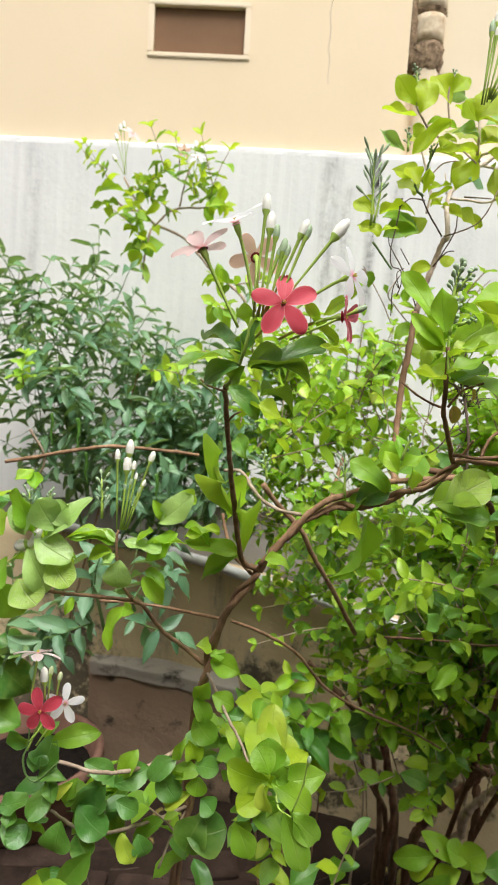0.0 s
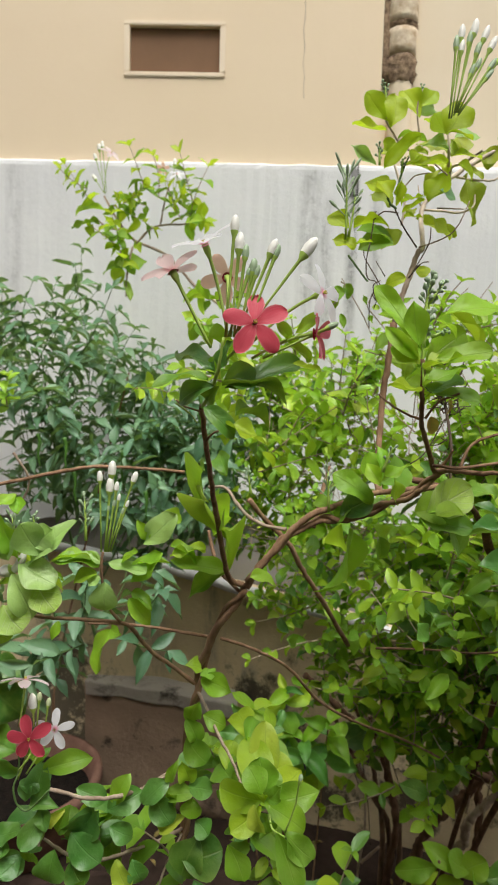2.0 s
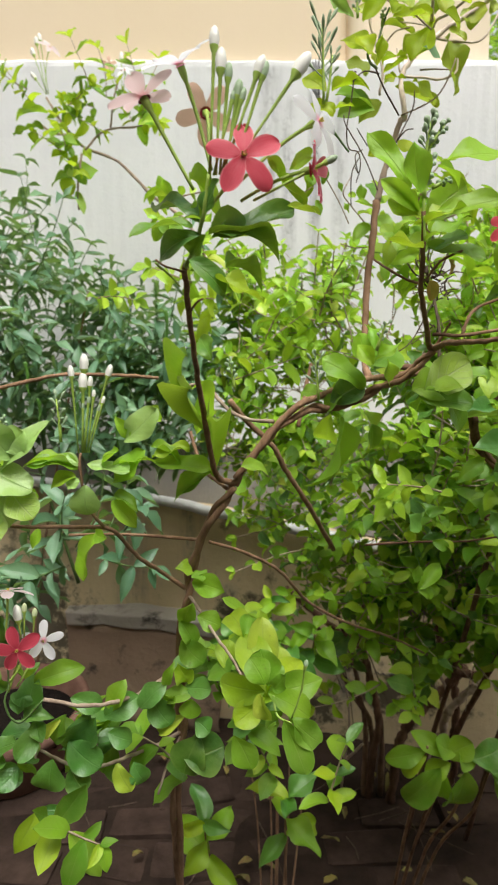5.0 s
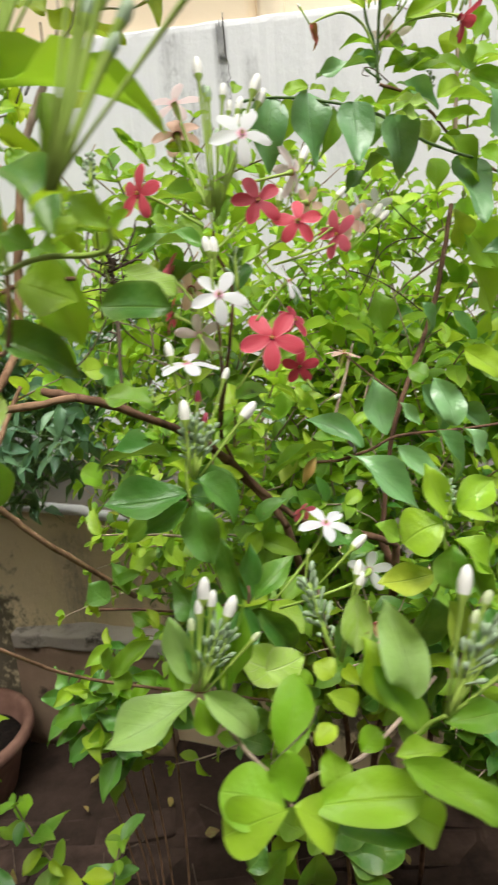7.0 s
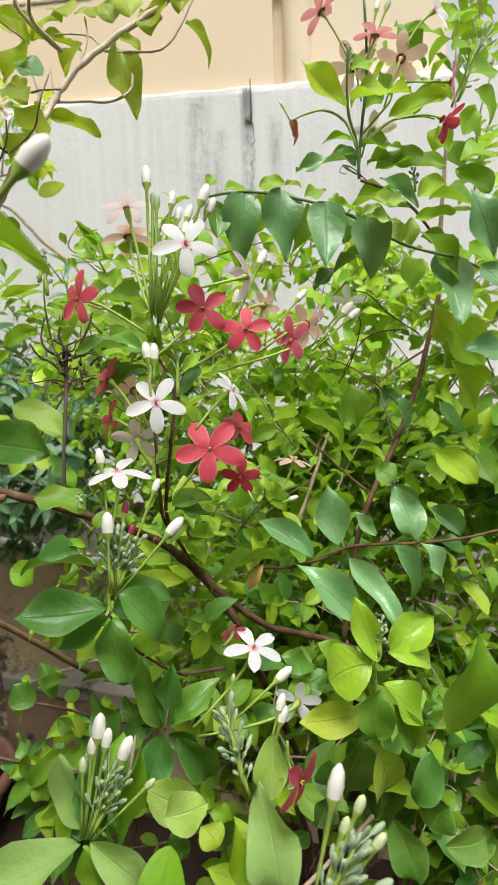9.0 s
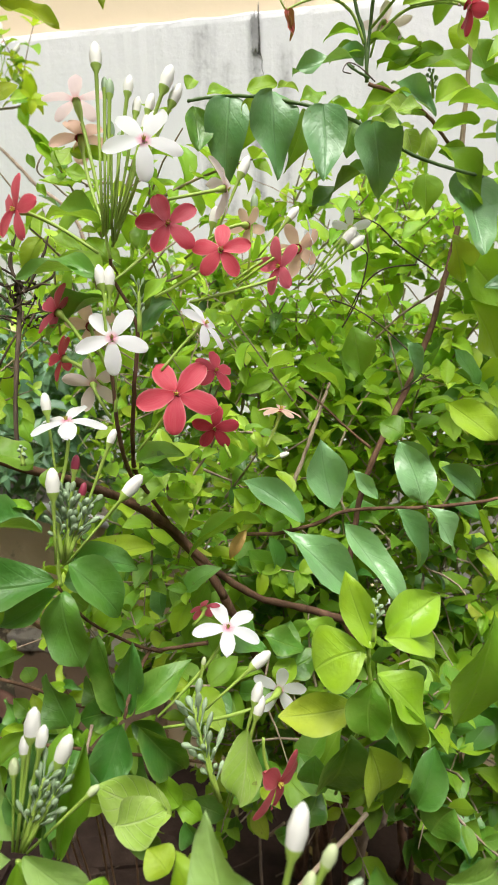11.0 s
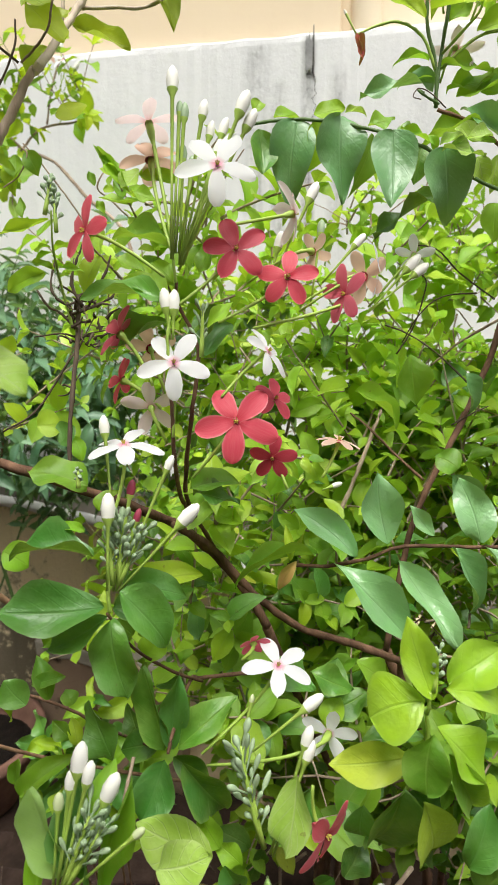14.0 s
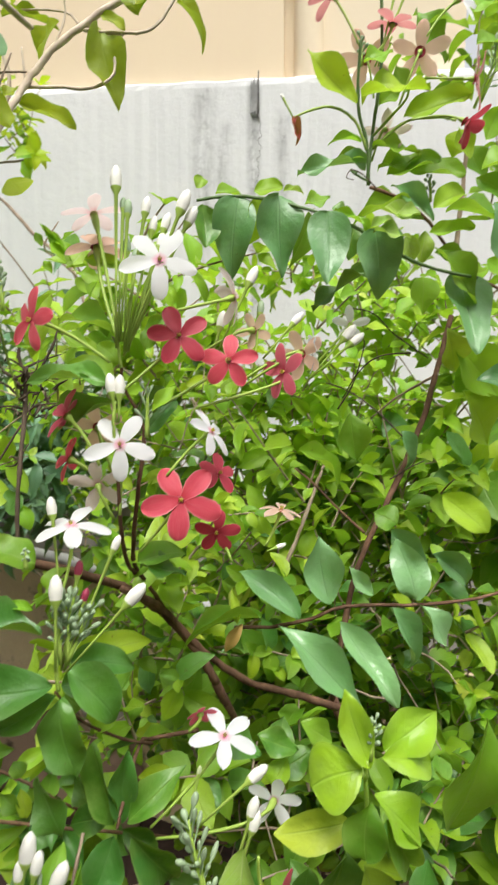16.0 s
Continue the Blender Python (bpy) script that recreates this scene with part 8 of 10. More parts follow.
lf(climber, (0.5720, 0.8764, 0.8451), (0.5584, 0.8702, 0.8233), 0.0093, "dry", "long", face=(0.124, -0.739, 0.641))
lf(climber, (0.5682, 0.8757, 0.8451), (0.5648, 0.8797, 0.8700), 0.0070, "young", "long", face=(0.124, -0.739, 0.641))
stem(climber, [(0.758, 1.122, 1.067), (0.742, 1.095, 1.018), (0.725, 1.068, 0.970), (0.696, 1.033, 0.913), (0.664, 0.996, 0.855), (0.651, 0.995, 0.801), (0.640, 0.989, 0.724)], 0.0029, 0.0026, BARK_DARK)
stem(climber, [(0.760, 1.500, -0.270), (0.760, 1.380, 0.080), (0.720, 1.160, 0.450), (0.640, 0.989, 0.724)], 0.0055, 0.0048, BARK_DARK)
stem(climber, [(0.705, 1.052, 0.953), (0.679, 1.062, 0.978), (0.654, 1.072, 0.995), (0.633, 1.069, 1.003)], 0.0009, 0.0006, DEAD)
stem(climber, [(0.667, 1.010, 0.873), (0.645, 1.020, 0.891), (0.620, 1.030, 0.914), (0.604, 1.040, 0.925)], 0.0013, 0.0009, BARK_DARK)
stem(climber, [(0.691, 1.033, 0.917), (0.708, 1.037, 0.927), (0.722, 1.041, 0.933)], 0.0007, 0.0005, DEAD)
stem(climber, [(0.742, 1.089, 1.011), (0.704, 1.099, 0.987), (0.680, 1.111, 0.964)], 0.0013, 0.0011, TWIG)
stem(climber, [(0.645, 1.087, 0.976), (0.660, 1.084, 1.003), (0.669, 1.082, 1.039), (0.663, 1.083, 1.050)], 0.0008, 0.0006, DEAD)
stem(climber, [(0.731, 1.090, 1.026), (0.696, 1.067, 1.048), (0.675, 1.057, 1.067), (0.655, 1.055, 1.072)], 0.0008, 0.0006, DEAD)
stem(climber, [(0.713, 1.077, 1.031), (0.683, 1.072, 1.028), (0.664, 1.076, 1.013), (0.650, 1.090, 0.987)], 0.0008, 0.0006, DEAD)
stem(climber, [(0.594, 1.031, 0.828), (0.611, 1.042, 0.869), (0.626, 1.061, 0.909), (0.633, 1.076, 0.926)], 0.0021, 0.0016, TWIG)

# upper growth of the climber
stem(climber, [(0.665, 1.024, 1.171), (0.663, 1.023, 1.202), (0.655, 1.022, 1.235), (0.656, 1.018, 1.277), (0.658, 1.019, 1.284)], 0.0016, 0.0012, STALK_DARK)
stem(climber, [(0.664, 1.024, 1.175), (0.669, 1.032, 1.222), (0.675, 1.040, 1.275), (0.673, 1.038, 1.333)], 0.0016, 0.0013, STALK_DARK)
stem(climber, [(0.666, 1.024, 1.170), (0.693, 1.025, 1.159), (0.718, 1.035, 1.142), (0.749, 1.043, 1.106), (0.785, 1.054, 1.087), (0.827, 1.066, 1.072)], 0.0016, 0.0011, BARK_DARK)
stem(climber, [(0.663, 1.023, 1.199), (0.652, 1.020, 1.222), (0.633, 1.009, 1.229), (0.615, 1.007, 1.226), (0.602, 1.004, 1.220)], 0.0013, 0.0009, STALK)
stem(climber, [(0.668, 1.028, 1.201), (0.694, 1.024, 1.220), (0.718, 1.016, 1.220), (0.731, 1.006, 1.214)], 0.0013, 0.0009, STALK)
stem(climber, [(0.668, 1.030, 1.212), (0.694, 1.026, 1.238), (0.700, 1.029, 1.254), (0.739, 1.022, 1.251)], 0.0012, 0.0008, STALK)
stem(climber, [(0.747, 1.064, 1.109), (0.751, 1.071, 1.154), (0.756, 1.078, 1.205), (0.757, 1.082, 1.227)], 0.0023, 0.0020, TWIG)
stem(climber, [(0.669, 0.992, 1.161), (0.658, 0.993, 1.172), (0.649, 0.993, 1.176), (0.645, 0.991, 1.170), (0.651, 0.992, 1.168)], 0.0005, 0.0004, DEAD)
stem(climber, [(0.666, 1.014, 1.171), (0.653, 1.003, 1.175), (0.649, 1.003, 1.179), (0.654, 1.003, 1.176)], 0.0010, 0.0008, STALK_DARK)
flower(climber, (0.6322, 1.0216, 1.3186), (-0.586, 0.160, 0.801), 0.0464, "rose", (0.6552, 1.0179, 1.2769), cup=10, label="pink flower seen from the side")
flower(climber, (0.6826, 1.0341, 1.3002), (0.136, 0.057, 0.999), 0.0419, "rose", (0.6689, 1.0292, 1.2758), cup=5, label="pink flower seen edge on")
flower(climber, (0.6626, 1.0495, 1.2798), (-0.085, 0.979, 0.161), 0.0488, "salmon", (0.6698, 1.0455, 1.2473), spin=20, label="fading flower seen from behind")
flower(climber, (0.7087, 1.0550, 1.2860), (0.119, 0.949, 0.160), 0.0488, "salmon", (0.6913, 1.0467, 1.2411), label="fading flower seen from behind")
flower(climber, (0.7485, 1.0232, 1.2502), (0.912, -0.128, -0.107), 0.0464, "rose", (0.7085, 1.0195, 1.2518), spin=20, cup=15, label="pink flower turned aside")
flower(climber, (0.7386, 1.0067, 1.2127), (0.610, -0.327, -0.575), 0.0405, "crimson", (0.6958, 1.0027, 1.2145), cup=30, label="dark red wilting flower")
flower(climber, (0.7380, 1.0424, 1.3197), (0.826, -0.064, 0.392), 0.0419, "white", (0.7111, 1.0354, 1.2897), cup=20, label="white flower turned aside")
flower(climber, (0.6799, 1.0425, 1.2200), (0.215, 0.787, -0.324), 0.0434, "blush", (0.6684, 1.0376, 1.1937), cup=10, label="pale flower seen from behind")
lf(climber, (0.6029, 1.0046, 1.2215), (0.6100, 1.0024, 1.2010), 0.0055, "wilted", "long", face=(0.5, -0.8, 0.2), label="wilted dark red petal")
lf(climber, (0.6035, 1.0040, 1.2212), (0.6065, 1.0015, 1.2025), 0.0045, "wilted", "long", face=(-0.5, -0.8, 0.2), label="wilted dark red petal")
bud(climber, (0.6019, 1.0045, 1.2209), (0.5922, 1.0062, 1.2396), 0.0013, col=BUD, tail=0.76)
bud(climber, (0.6686, 1.0277, 1.2654), (0.6965, 1.0401, 1.3318), 0.0031, col=STALK_GREY, tail=0.83)
bud(climber, (0.6712, 1.0279, 1.2653), (0.6861, 1.0391, 1.3322), 0.0031, tail=0.82)
spike(climber, (0.6571, 1.0266, 1.2659), (0.026, 0.146, 0.989), 0.0220, 10, 71, fat=0.0026)
spike(climber, (0.7188, 1.0376, 1.1594), (0.026, 0.146, 0.989), 0.0217, 10, 72)
spike(climber, (0.7715, 1.0979, 1.2589), (0.436, 0.171, 0.884), 0.0699, 16, 73)
spike(climber, (0.7656, 1.0965, 1.2535), (0.365, 0.169, 0.916), 0.0677, 12, 74)
lf(climber, (0.6534, 1.0164, 1.2330), (0.6114, 1.0179, 1.2717), 0.0260, "young", face=(-0.102, -0.854, 0.483))
lf(climber, (0.6571, 1.0176, 1.2390), (0.7145, 1.0257, 1.2552), 0.0239, "young", face=(0.094, -0.700, 0.708))
lf(climber, (0.6585, 1.0163, 1.2640), (0.6824, 1.0206, 1.2768), 0.0175, "young", face=(0.096, -0.764, 0.616))
lf(climber, (0.6623, 1.0157, 1.1868), (0.6049, 1.0099, 1.1860), 0.0168, "gloss", face=(0.087, -0.587, 0.792))
lf(climber, (0.6624, 1.0162, 1.1904), (0.6313, 1.0141, 1.1969), 0.0157, face=(0.096, -0.764, 0.616))
lf(climber, (0.6576, 1.0176, 1.2036), (0.6286, 1.0164, 1.2151), 0.0089, "young", face=(0.096, -0.764, 0.616))
lf(climber, (0.6926, 1.0241, 1.2240), (0.7462, 1.0310, 1.2353), 0.0241, face=(0.094, -0.700, 0.708))
lf(climber, (0.6678, 1.0288, 1.2038), (0.7103, 1.0330, 1.2037), 0.0160, face=(0.080, -0.474, 0.877))
lf(climber, (0.6737, 1.0373, 1.1881), (0.7118, 1.0428, 1.2000), 0.0184, face=(0.096, -0.764, 0.616))
lf(climber, (0.6816, 1.0373, 1.1824), (0.7277, 1.0427, 1.1886), 0.0293, "mid", face=(0.096, -0.764, 0.616))
lf(climber, (0.6953, 1.0393, 1.1872), (0.7462, 1.0425, 1.1744), 0.0325, "mid", face=(0.096, -0.764, 0.616))
lf(climber, (0.7011, 1.0251, 1.1550), (0.6496, 1.0205, 1.1586), 0.0192, face=(0.094, -0.700, 0.708))
lf(climber, (0.7175, 1.0142, 1.1389), (0.6831, 1.0170, 1.1818), 0.0178, "gloss", face=(-0.101, -0.847, 0.532))
lf(climber, (0.7177, 1.0157, 1.1492), (0.7497, 1.0225, 1.1739), 0.0231, "young", face=(0.096, -0.764, 0.616))
lf(climber, (0.7262, 1.0060, 1.1465), (0.7903, 1.0124, 1.1464), 0.0227, face=(0.087, -0.587, 0.792))
lf(climber, (0.7146, 1.0126, 1.1296), (0.7512, 1.0162, 1.1297), 0.0168, "young", face=(0.096, -0.764, 0.616))
lf(climber, (0.7097, 1.0136, 1.1402), (0.6706, 1.0104, 1.1449), 0.0178, "under", face=(0.096, -0.764, 0.616))
lf(climber, (0.7055, 1.0033, 1.1422), (0.6852, 1.0022, 1.1481), 0.0155, "under", face=(0.096, -0.764, 0.616))
lf(climber, (0.7522, 1.0462, 1.1956), (0.7394, 1.0485, 1.2203), 0.0217, face=(0.096, -0.764, 0.616))
lf(climber, (0.7628, 1.0460, 1.1872), (0.8038, 1.0525, 1.2043), 0.0347, face=(0.091, -0.715, 0.609))
lf(climber, (0.7917, 1.0444, 1.1564), (0.7612, 1.0458, 1.1872), 0.0288, face=(0.096, -0.843, 0.425))
lf(climber, (0.7622, 1.0000, 1.1501), (0.7908, 0.9943, 1.0913), 0.0369, "gloss", face=(0.198, -0.819, 0.520))
lf(climber, (0.7231, 1.0318, 1.1163), (0.7711, 1.0335, 1.0955), 0.0239, face=(0.096, -0.764, 0.616))
lf(climber, (0.7195, 1.0114, 1.1180), (0.7669, 1.0098, 1.0746), 0.0262, face=(0.196, -0.755, 0.612))
lf(climber, (0.7120, 1.0126, 1.1313), (0.7087, 1.0081, 1.1029), 0.0157, "under", face=(0.096, -0.764, 0.616))
lf(climber, (0.7790, 1.0331, 1.0871), (0.8000, 1.0320, 1.0648), 0.0271, "gloss", face=(0.096, -0.764, 0.616))
lf(climber, (0.7559, 1.0740, 1.1049), (0.7794, 1.0787, 1.1211), 0.0289, "young", face=(0.096, -0.764, 0.616))
lf(climber, (0.7844, 1.0991, 1.1186), (0.8076, 1.0979, 1.0941), 0.0298, "young", face=(0.096, -0.764, 0.616))
lf(climber, (0.7182, 1.0811, 1.3198), (0.7575, 1.0864, 1.3293), 0.0274, face=(0.096, -0.764, 0.616))
lf(climber, (0.7073, 1.0817, 1.3314), (0.7397, 1.0791, 1.2912), 0.0274, face=(0.096, -0.764, 0.616))
lf(climber, (0.7623, 1.0828, 1.3014), (0.7906, 1.0879, 1.3169), 0.0224, face=(0.096, -0.764, 0.616))
lf(climber, (0.7575, 1.0864, 1.3293), (0.7748, 1.0912, 1.3508), 0.0224, "young", face=(0.096, -0.764, 0.616))
lf(climber, (0.7785, 1.0811, 1.2785), (0.8122, 1.0859, 1.2883), 0.0280, face=(0.096, -0.764, 0.616))
lf(climber, (0.7836, 1.0792, 1.2617), (0.8165, 1.0790, 1.2381), 0.0336, "young", face=(0.096, -0.764, 0.616))
lf(climber, (0.7713, 1.0716, 1.2178), (0.7831, 1.0767, 1.2450), 0.0224, "young", face=(0.096, -0.764, 0.616))
lf(climber, (0.6751, 1.0452, 1.2417), (0.6919, 1.0499, 1.2625), 0.0163, face=(0.096, -0.764, 0.616))
lf(climber, (0.6970, 1.0488, 1.2516), (0.6868, 1.0510, 1.2735), 0.0163, face=(0.096, -0.764, 0.616))
lf(climber, (0.7936, 1.0950, 1.2237), (0.7655, 1.0956, 1.2477), 0.0289, face=(0.096, -0.764, 0.616))
lf(climber, (0.7547, 1.0708, 1.2240), (0.7375, 1.0668, 1.2080), 0.0280, face=(0.096, -0.764, 0.616))
lf(climber, (0.7755, 1.0883, 1.1900), (0.7590, 1.0909, 1.2194), 0.0255, face=(0.096, -0.764, 0.616))
lf(climber, (0.7447, 1.0313, 1.0982), (0.7484, 1.0007, 1.0244), 0.0448, "gloss", "heart", face=(0.297, -0.810, 0.516))
lf(climber, (0.7485, 1.0642, 1.0422), (0.8047, 1.0619, 0.9884), 0.0445, "young", face=(0.097, -0.835, 0.475))
lf(climber, (0.7588, 1.0585, 0.9960), (0.8035, 1.0752, 0.9406), 0.0452, face=(0.198, -0.819, 0.520))
lf(climber, (0.7389, 1.0444, 1.0526), (0.7591, 1.0602, 1.0074), 0.0279, "yellow", face=(0.096, -0.843, 0.425))
lf(climber, (0.7656, 1.0405, 1.0071), (0.8215, 1.0465, 1.0104), 0.0280, "gloss", face=(0.094, -0.700, 0.708))
lf(climber, (0.6980, 1.0281, 0.9624), (0.7200, 1.0232, 0.9275), 0.0200, "gloss", face=(0.097, -0.835, 0.475))
lf(climber, (0.7272, 0.9827, 0.9152), (0.7618, 0.9815, 0.8827), 0.0315, "young", face=(0.191, -0.706, 0.605))
lf(climber, (0.6900, 0.9755, 0.8908), (0.6720, 0.9753, 0.9019), 0.0257, face=(0.096, -0.843, 0.425))
lf(climber, (0.6532, 1.0252, 0.9784), (0.6632, 1.0197, 0.9336), 0.0298, face=(0.098, -0.906, 0.333))
lf(climber, (0.6079, 0.9961, 0.9491), (0.6560, 0.9983, 0.9310), 0.0217, face=(0.094, -0.700, 0.708))
lf(climber, (0.6871, 0.9942, 0.8814), (0.7234, 0.9898, 0.8263), 0.0325, "gloss", face=(0.297, -0.810, 0.516))
lf(climber, (0.7280, 1.0145, 0.8533), (0.7831, 1.0156, 0.8233), 0.0274, "gloss", face=(0.191, -0.706, 0.605))
lf(bloomer, (0.5958, 0.6264, 0.7882), (0.5865, 0.6320, 0.8328), 0.0223, "pale", face=(0.100, -0.970, 0.242))
lf(bloomer, (0.7304, 0.8354, 0.8072), (0.7232, 0.8219, 0.7188), 0.0470, "mid", "round", face=(0.197, -0.826, 0.471))
lf(bloomer, (0.6423, 0.6355, 0.8189), (0.6521, 0.6329, 0.7941), 0.0165, "dark", face=(0.098, -0.828, 0.524))
lf(bloomer, (0.6721, 0.6726, 0.7746), (0.7019, 0.6758, 0.7761), 0.0190, "dark", face=(0.098, -0.828, 0.524))

# sprays of the tall stem overhead
stem(creeper, [(0.444, 0.967, 1.277), (0.471, 0.969, 1.274), (0.495, 0.972, 1.277), (0.510, 0.976, 1.295), (0.523, 0.981, 1.321)], 0.0015, 0.0010, LIT_TWIG)
stem(creeper, [(0.402, 0.956, 1.234), (0.426, 0.959, 1.234), (0.450, 0.961, 1.233), (0.466, 0.964, 1.242), (0.468, 0.967, 1.261), (0.473, 0.969, 1.273)], 0.0015, 0.0010, LIT_TWIG)
stem(creeper, [(0.379, 0.961, 1.217), (0.383, 0.966, 1.244), (0.375, 0.969, 1.274), (0.369, 0.972, 1.299), (0.376, 0.977, 1.328)], 0.0017, 0.0015, LIT_TWIG)
stem(creeper, [(0.422, 0.962, 1.263), (0.430, 0.966, 1.287), (0.428, 0.969, 1.306)], 0.0010, 0.0008, LIT_TWIG)
stem(creeper, [(0.379, 0.962, 1.291), (0.413, 0.966, 1.292), (0.432, 0.967, 1.289), (0.440, 0.967, 1.281)], 0.0010, 0.0008, LIT_TWIG)
stem(creeper, [(0.400, 0.957, 1.239), (0.397, 0.960, 1.264)], 0.0010, 0.0007, LIT_TWIG)
lf(creeper, (0.4546, 0.9679, 1.2797), (0.4725, 0.9612, 1.2210), 0.0293, "olive", face=(0.097, -0.914, 0.284))
lf(creeper, (0.3942, 0.9537, 1.2227), (0.4407, 0.9545, 1.1962), 0.0166, "olive", face=(0.091, -0.715, 0.609))
lf(creeper, (0.5143, 0.9763, 1.2967), (0.5478, 0.9764, 1.2745), 0.0117, "olive", face=(0.091, -0.715, 0.609))
lf(creeper, (0.4255, 0.9655, 1.2828), (0.4000, 0.9593, 1.2578), 0.0156, "olive", face=(-0.103, -0.861, 0.433))
lf(creeper, (0.4567, 0.9693, 1.2879), (0.4758, 0.9690, 1.2726), 0.0127, "olive", face=(0.096, -0.764, 0.616))
lf(creeper, (0.3814, 0.9620, 1.2885), (0.4252, 0.9666, 1.2906), 0.0088, "olive", face=(0.074, -0.415, 0.868))
lf(creeper, (0.3729, 0.9549, 1.2453), (0.3684, 0.9562, 1.2576), 0.0146, "olive", face=(0.096, -0.764, 0.616))
lf(creeper, (0.3768, 0.9496, 1.2065), (0.3520, 0.9445, 1.1882), 0.0244, "olive", face=(0.096, -0.764, 0.616))
lf(creeper, (0.3821, 0.9529, 1.2256), (0.3961, 0.9560, 1.2372), 0.0107, "olive", face=(0.096, -0.764, 0.616))
lf(creeper, (0.3688, 0.9745, 1.2437), (0.3441, 0.9744, 1.2598), 0.0304, "olive", face=(0.096, -0.764, 0.616))
lf(creeper, (0.4085, 0.9666, 1.3019), (0.3845, 0.9657, 1.3125), 0.0293, "olive", face=(0.096, -0.764, 0.616))
lf(creeper, (0.4378, 0.9700, 1.3056), (0.4186, 0.9696, 1.3160), 0.0244, "olive", face=(0.096, -0.764, 0.616))
lf(creeper, (0.4463, 0.9919, 1.3108), (0.4369, 0.9947, 1.3362), 0.0304, "olive", face=(0.096, -0.764, 0.616))
lf(creeper, (0.4135, 0.9677, 1.3065), (0.3994, 0.9692, 1.3264), 0.0342, "olive", face=(0.096, -0.764, 0.616))
lf(creeper, (0.4615, 0.9941, 1.3152), (0.4546, 0.9971, 1.3405), 0.0304, "olive", face=(0.096, -0.764, 0.616))
lf(creeper, (0.4812, 0.9727, 1.2941), (0.5012, 0.9773, 1.3127), 0.0244, "olive", face=(0.096, -0.764, 0.616))
lf(creeper, (0.4859, 0.9724, 1.2891), (0.4769, 0.9751, 1.3136), 0.0244, "olive", face=(0.096, -0.764, 0.616))
lf(creeper, (0.5107, 0.9775, 1.3074), (0.5018, 0.9809, 1.3368), 0.0244, "olive", face=(0.096, -0.764, 0.616))
lf(creeper, (0.3645, 0.9611, 1.2940), (0.3505, 0.9626, 1.3139), 0.0244, "olive", face=(0.096, -0.764, 0.616))

# near sprays with tall bud heads
lf(creeper, (0.4021, 0.6488, 1.1003), (0.4336, 0.6353, 1.0424), 0.0274, "young", face=(-0.527, -0.705, 0.395))
lf(creeper, (0.4373, 0.6398, 1.0665), (0.5108, 0.6365, 1.0742), 0.0167, "young", face=(0.039, -0.448, 0.849))
lf(creeper, (0.4564, 0.6488, 1.0667), (0.4577, 0.6397, 1.0211), 0.0148, "under", face=(0.455, -0.806, 0.208))
lf(creeper, (0.4591, 0.6547, 1.0459), (0.4528, 0.6463, 1.0012), 0.0158, "young", face=(-0.537, -0.723, 0.297))
lf(creeper, (0.4418, 0.6683, 1.0056), (0.4520, 0.6587, 0.9601), 0.0281, "young", face=(-0.040, -0.893, 0.379))
lf(creeper, (0.4656, 0.6612, 0.9777), (0.5017, 0.6574, 0.9705), 0.0248, "dark", face=(-0.016, -0.807, 0.565))
lf(creeper, (0.4176, 0.6837, 1.0240), (0.4047, 0.6798, 0.9997), 0.0261, face=(-0.040, -0.893, 0.379))
lf(creeper, (0.4763, 0.6738, 0.9933), (0.5002, 0.6688, 0.9758), 0.0172, "under", face=(0.011, -0.672, 0.741))
lf(creeper, (0.3968, 0.6687, 0.9925), (0.4281, 0.6657, 0.9877), 0.0050, "yellow", face=(0.051, -0.341, 0.878))
lf(creeper, (0.4330, 0.6731, 0.9751), (0.4266, 0.6679, 0.9469), 0.0137, "yellow", face=(0.455, -0.806, 0.208))
lf(creeper, (0.3873, 0.7697, 1.0874), (0.4300, 0.7613, 1.0590), 0.0138, face=(0.011, -0.672, 0.741))
lf(creeper, (0.4373, 0.6871, 1.0476), (0.4210, 0.6898, 1.0559), 0.0137, face=(-0.003, -0.739, 0.653))
lf(creeper, (0.4341, 0.6814, 1.0174), (0.4525, 0.6825, 1.0293), 0.0137, face=(-0.003, -0.739, 0.653))
lf(creeper, (0.4350, 0.6994, 1.0054), (0.4218, 0.7026, 1.0173), 0.0181, face=(-0.003, -0.739, 0.653))
lf(creeper, (0.4694, 0.6680, 1.0130), (0.4508, 0.6721, 1.0279), 0.0134, "young", face=(-0.003, -0.739, 0.653))
lf(creeper, (0.4726, 0.6553, 1.0019), (0.4872, 0.6573, 1.0166), 0.0098, "young", face=(-0.003, -0.739, 0.653))
lf(creeper, (0.4066, 0.6836, 1.0248), (0.4181, 0.6806, 1.0137), 0.0206, "dry", face=(-0.030, -0.874, 0.477))
stem(creeper, [(0.440, 0.640, 1.067), (0.435, 0.640, 1.042), (0.431, 0.646, 1.020), (0.428, 0.652, 0.996)], 0.0012, 0.0011, STALK)
stem(creeper, [(0.428, 0.652, 0.996), (0.425, 0.654, 0.977), (0.417, 0.661, 0.961), (0.404, 0.662, 0.961), (0.370, 0.653, 0.957), (0.347, 0.655, 0.958)], 0.0013, 0.0013, BARK)
stem(creeper, [(0.367, 0.653, 0.957), (0.381, 0.666, 0.975), (0.406, 0.666, 0.984), (0.430, 0.666, 0.992), (0.458, 0.654, 0.991)], 0.0013, 0.0010, BARK)
stem(creeper, [(0.427, 0.652, 0.996), (0.453, 0.625, 0.998), (0.480, 0.613, 0.996), (0.489, 0.603, 1.000), (0.485, 0.596, 1.014)], 0.0013, 0.0009, STALK)
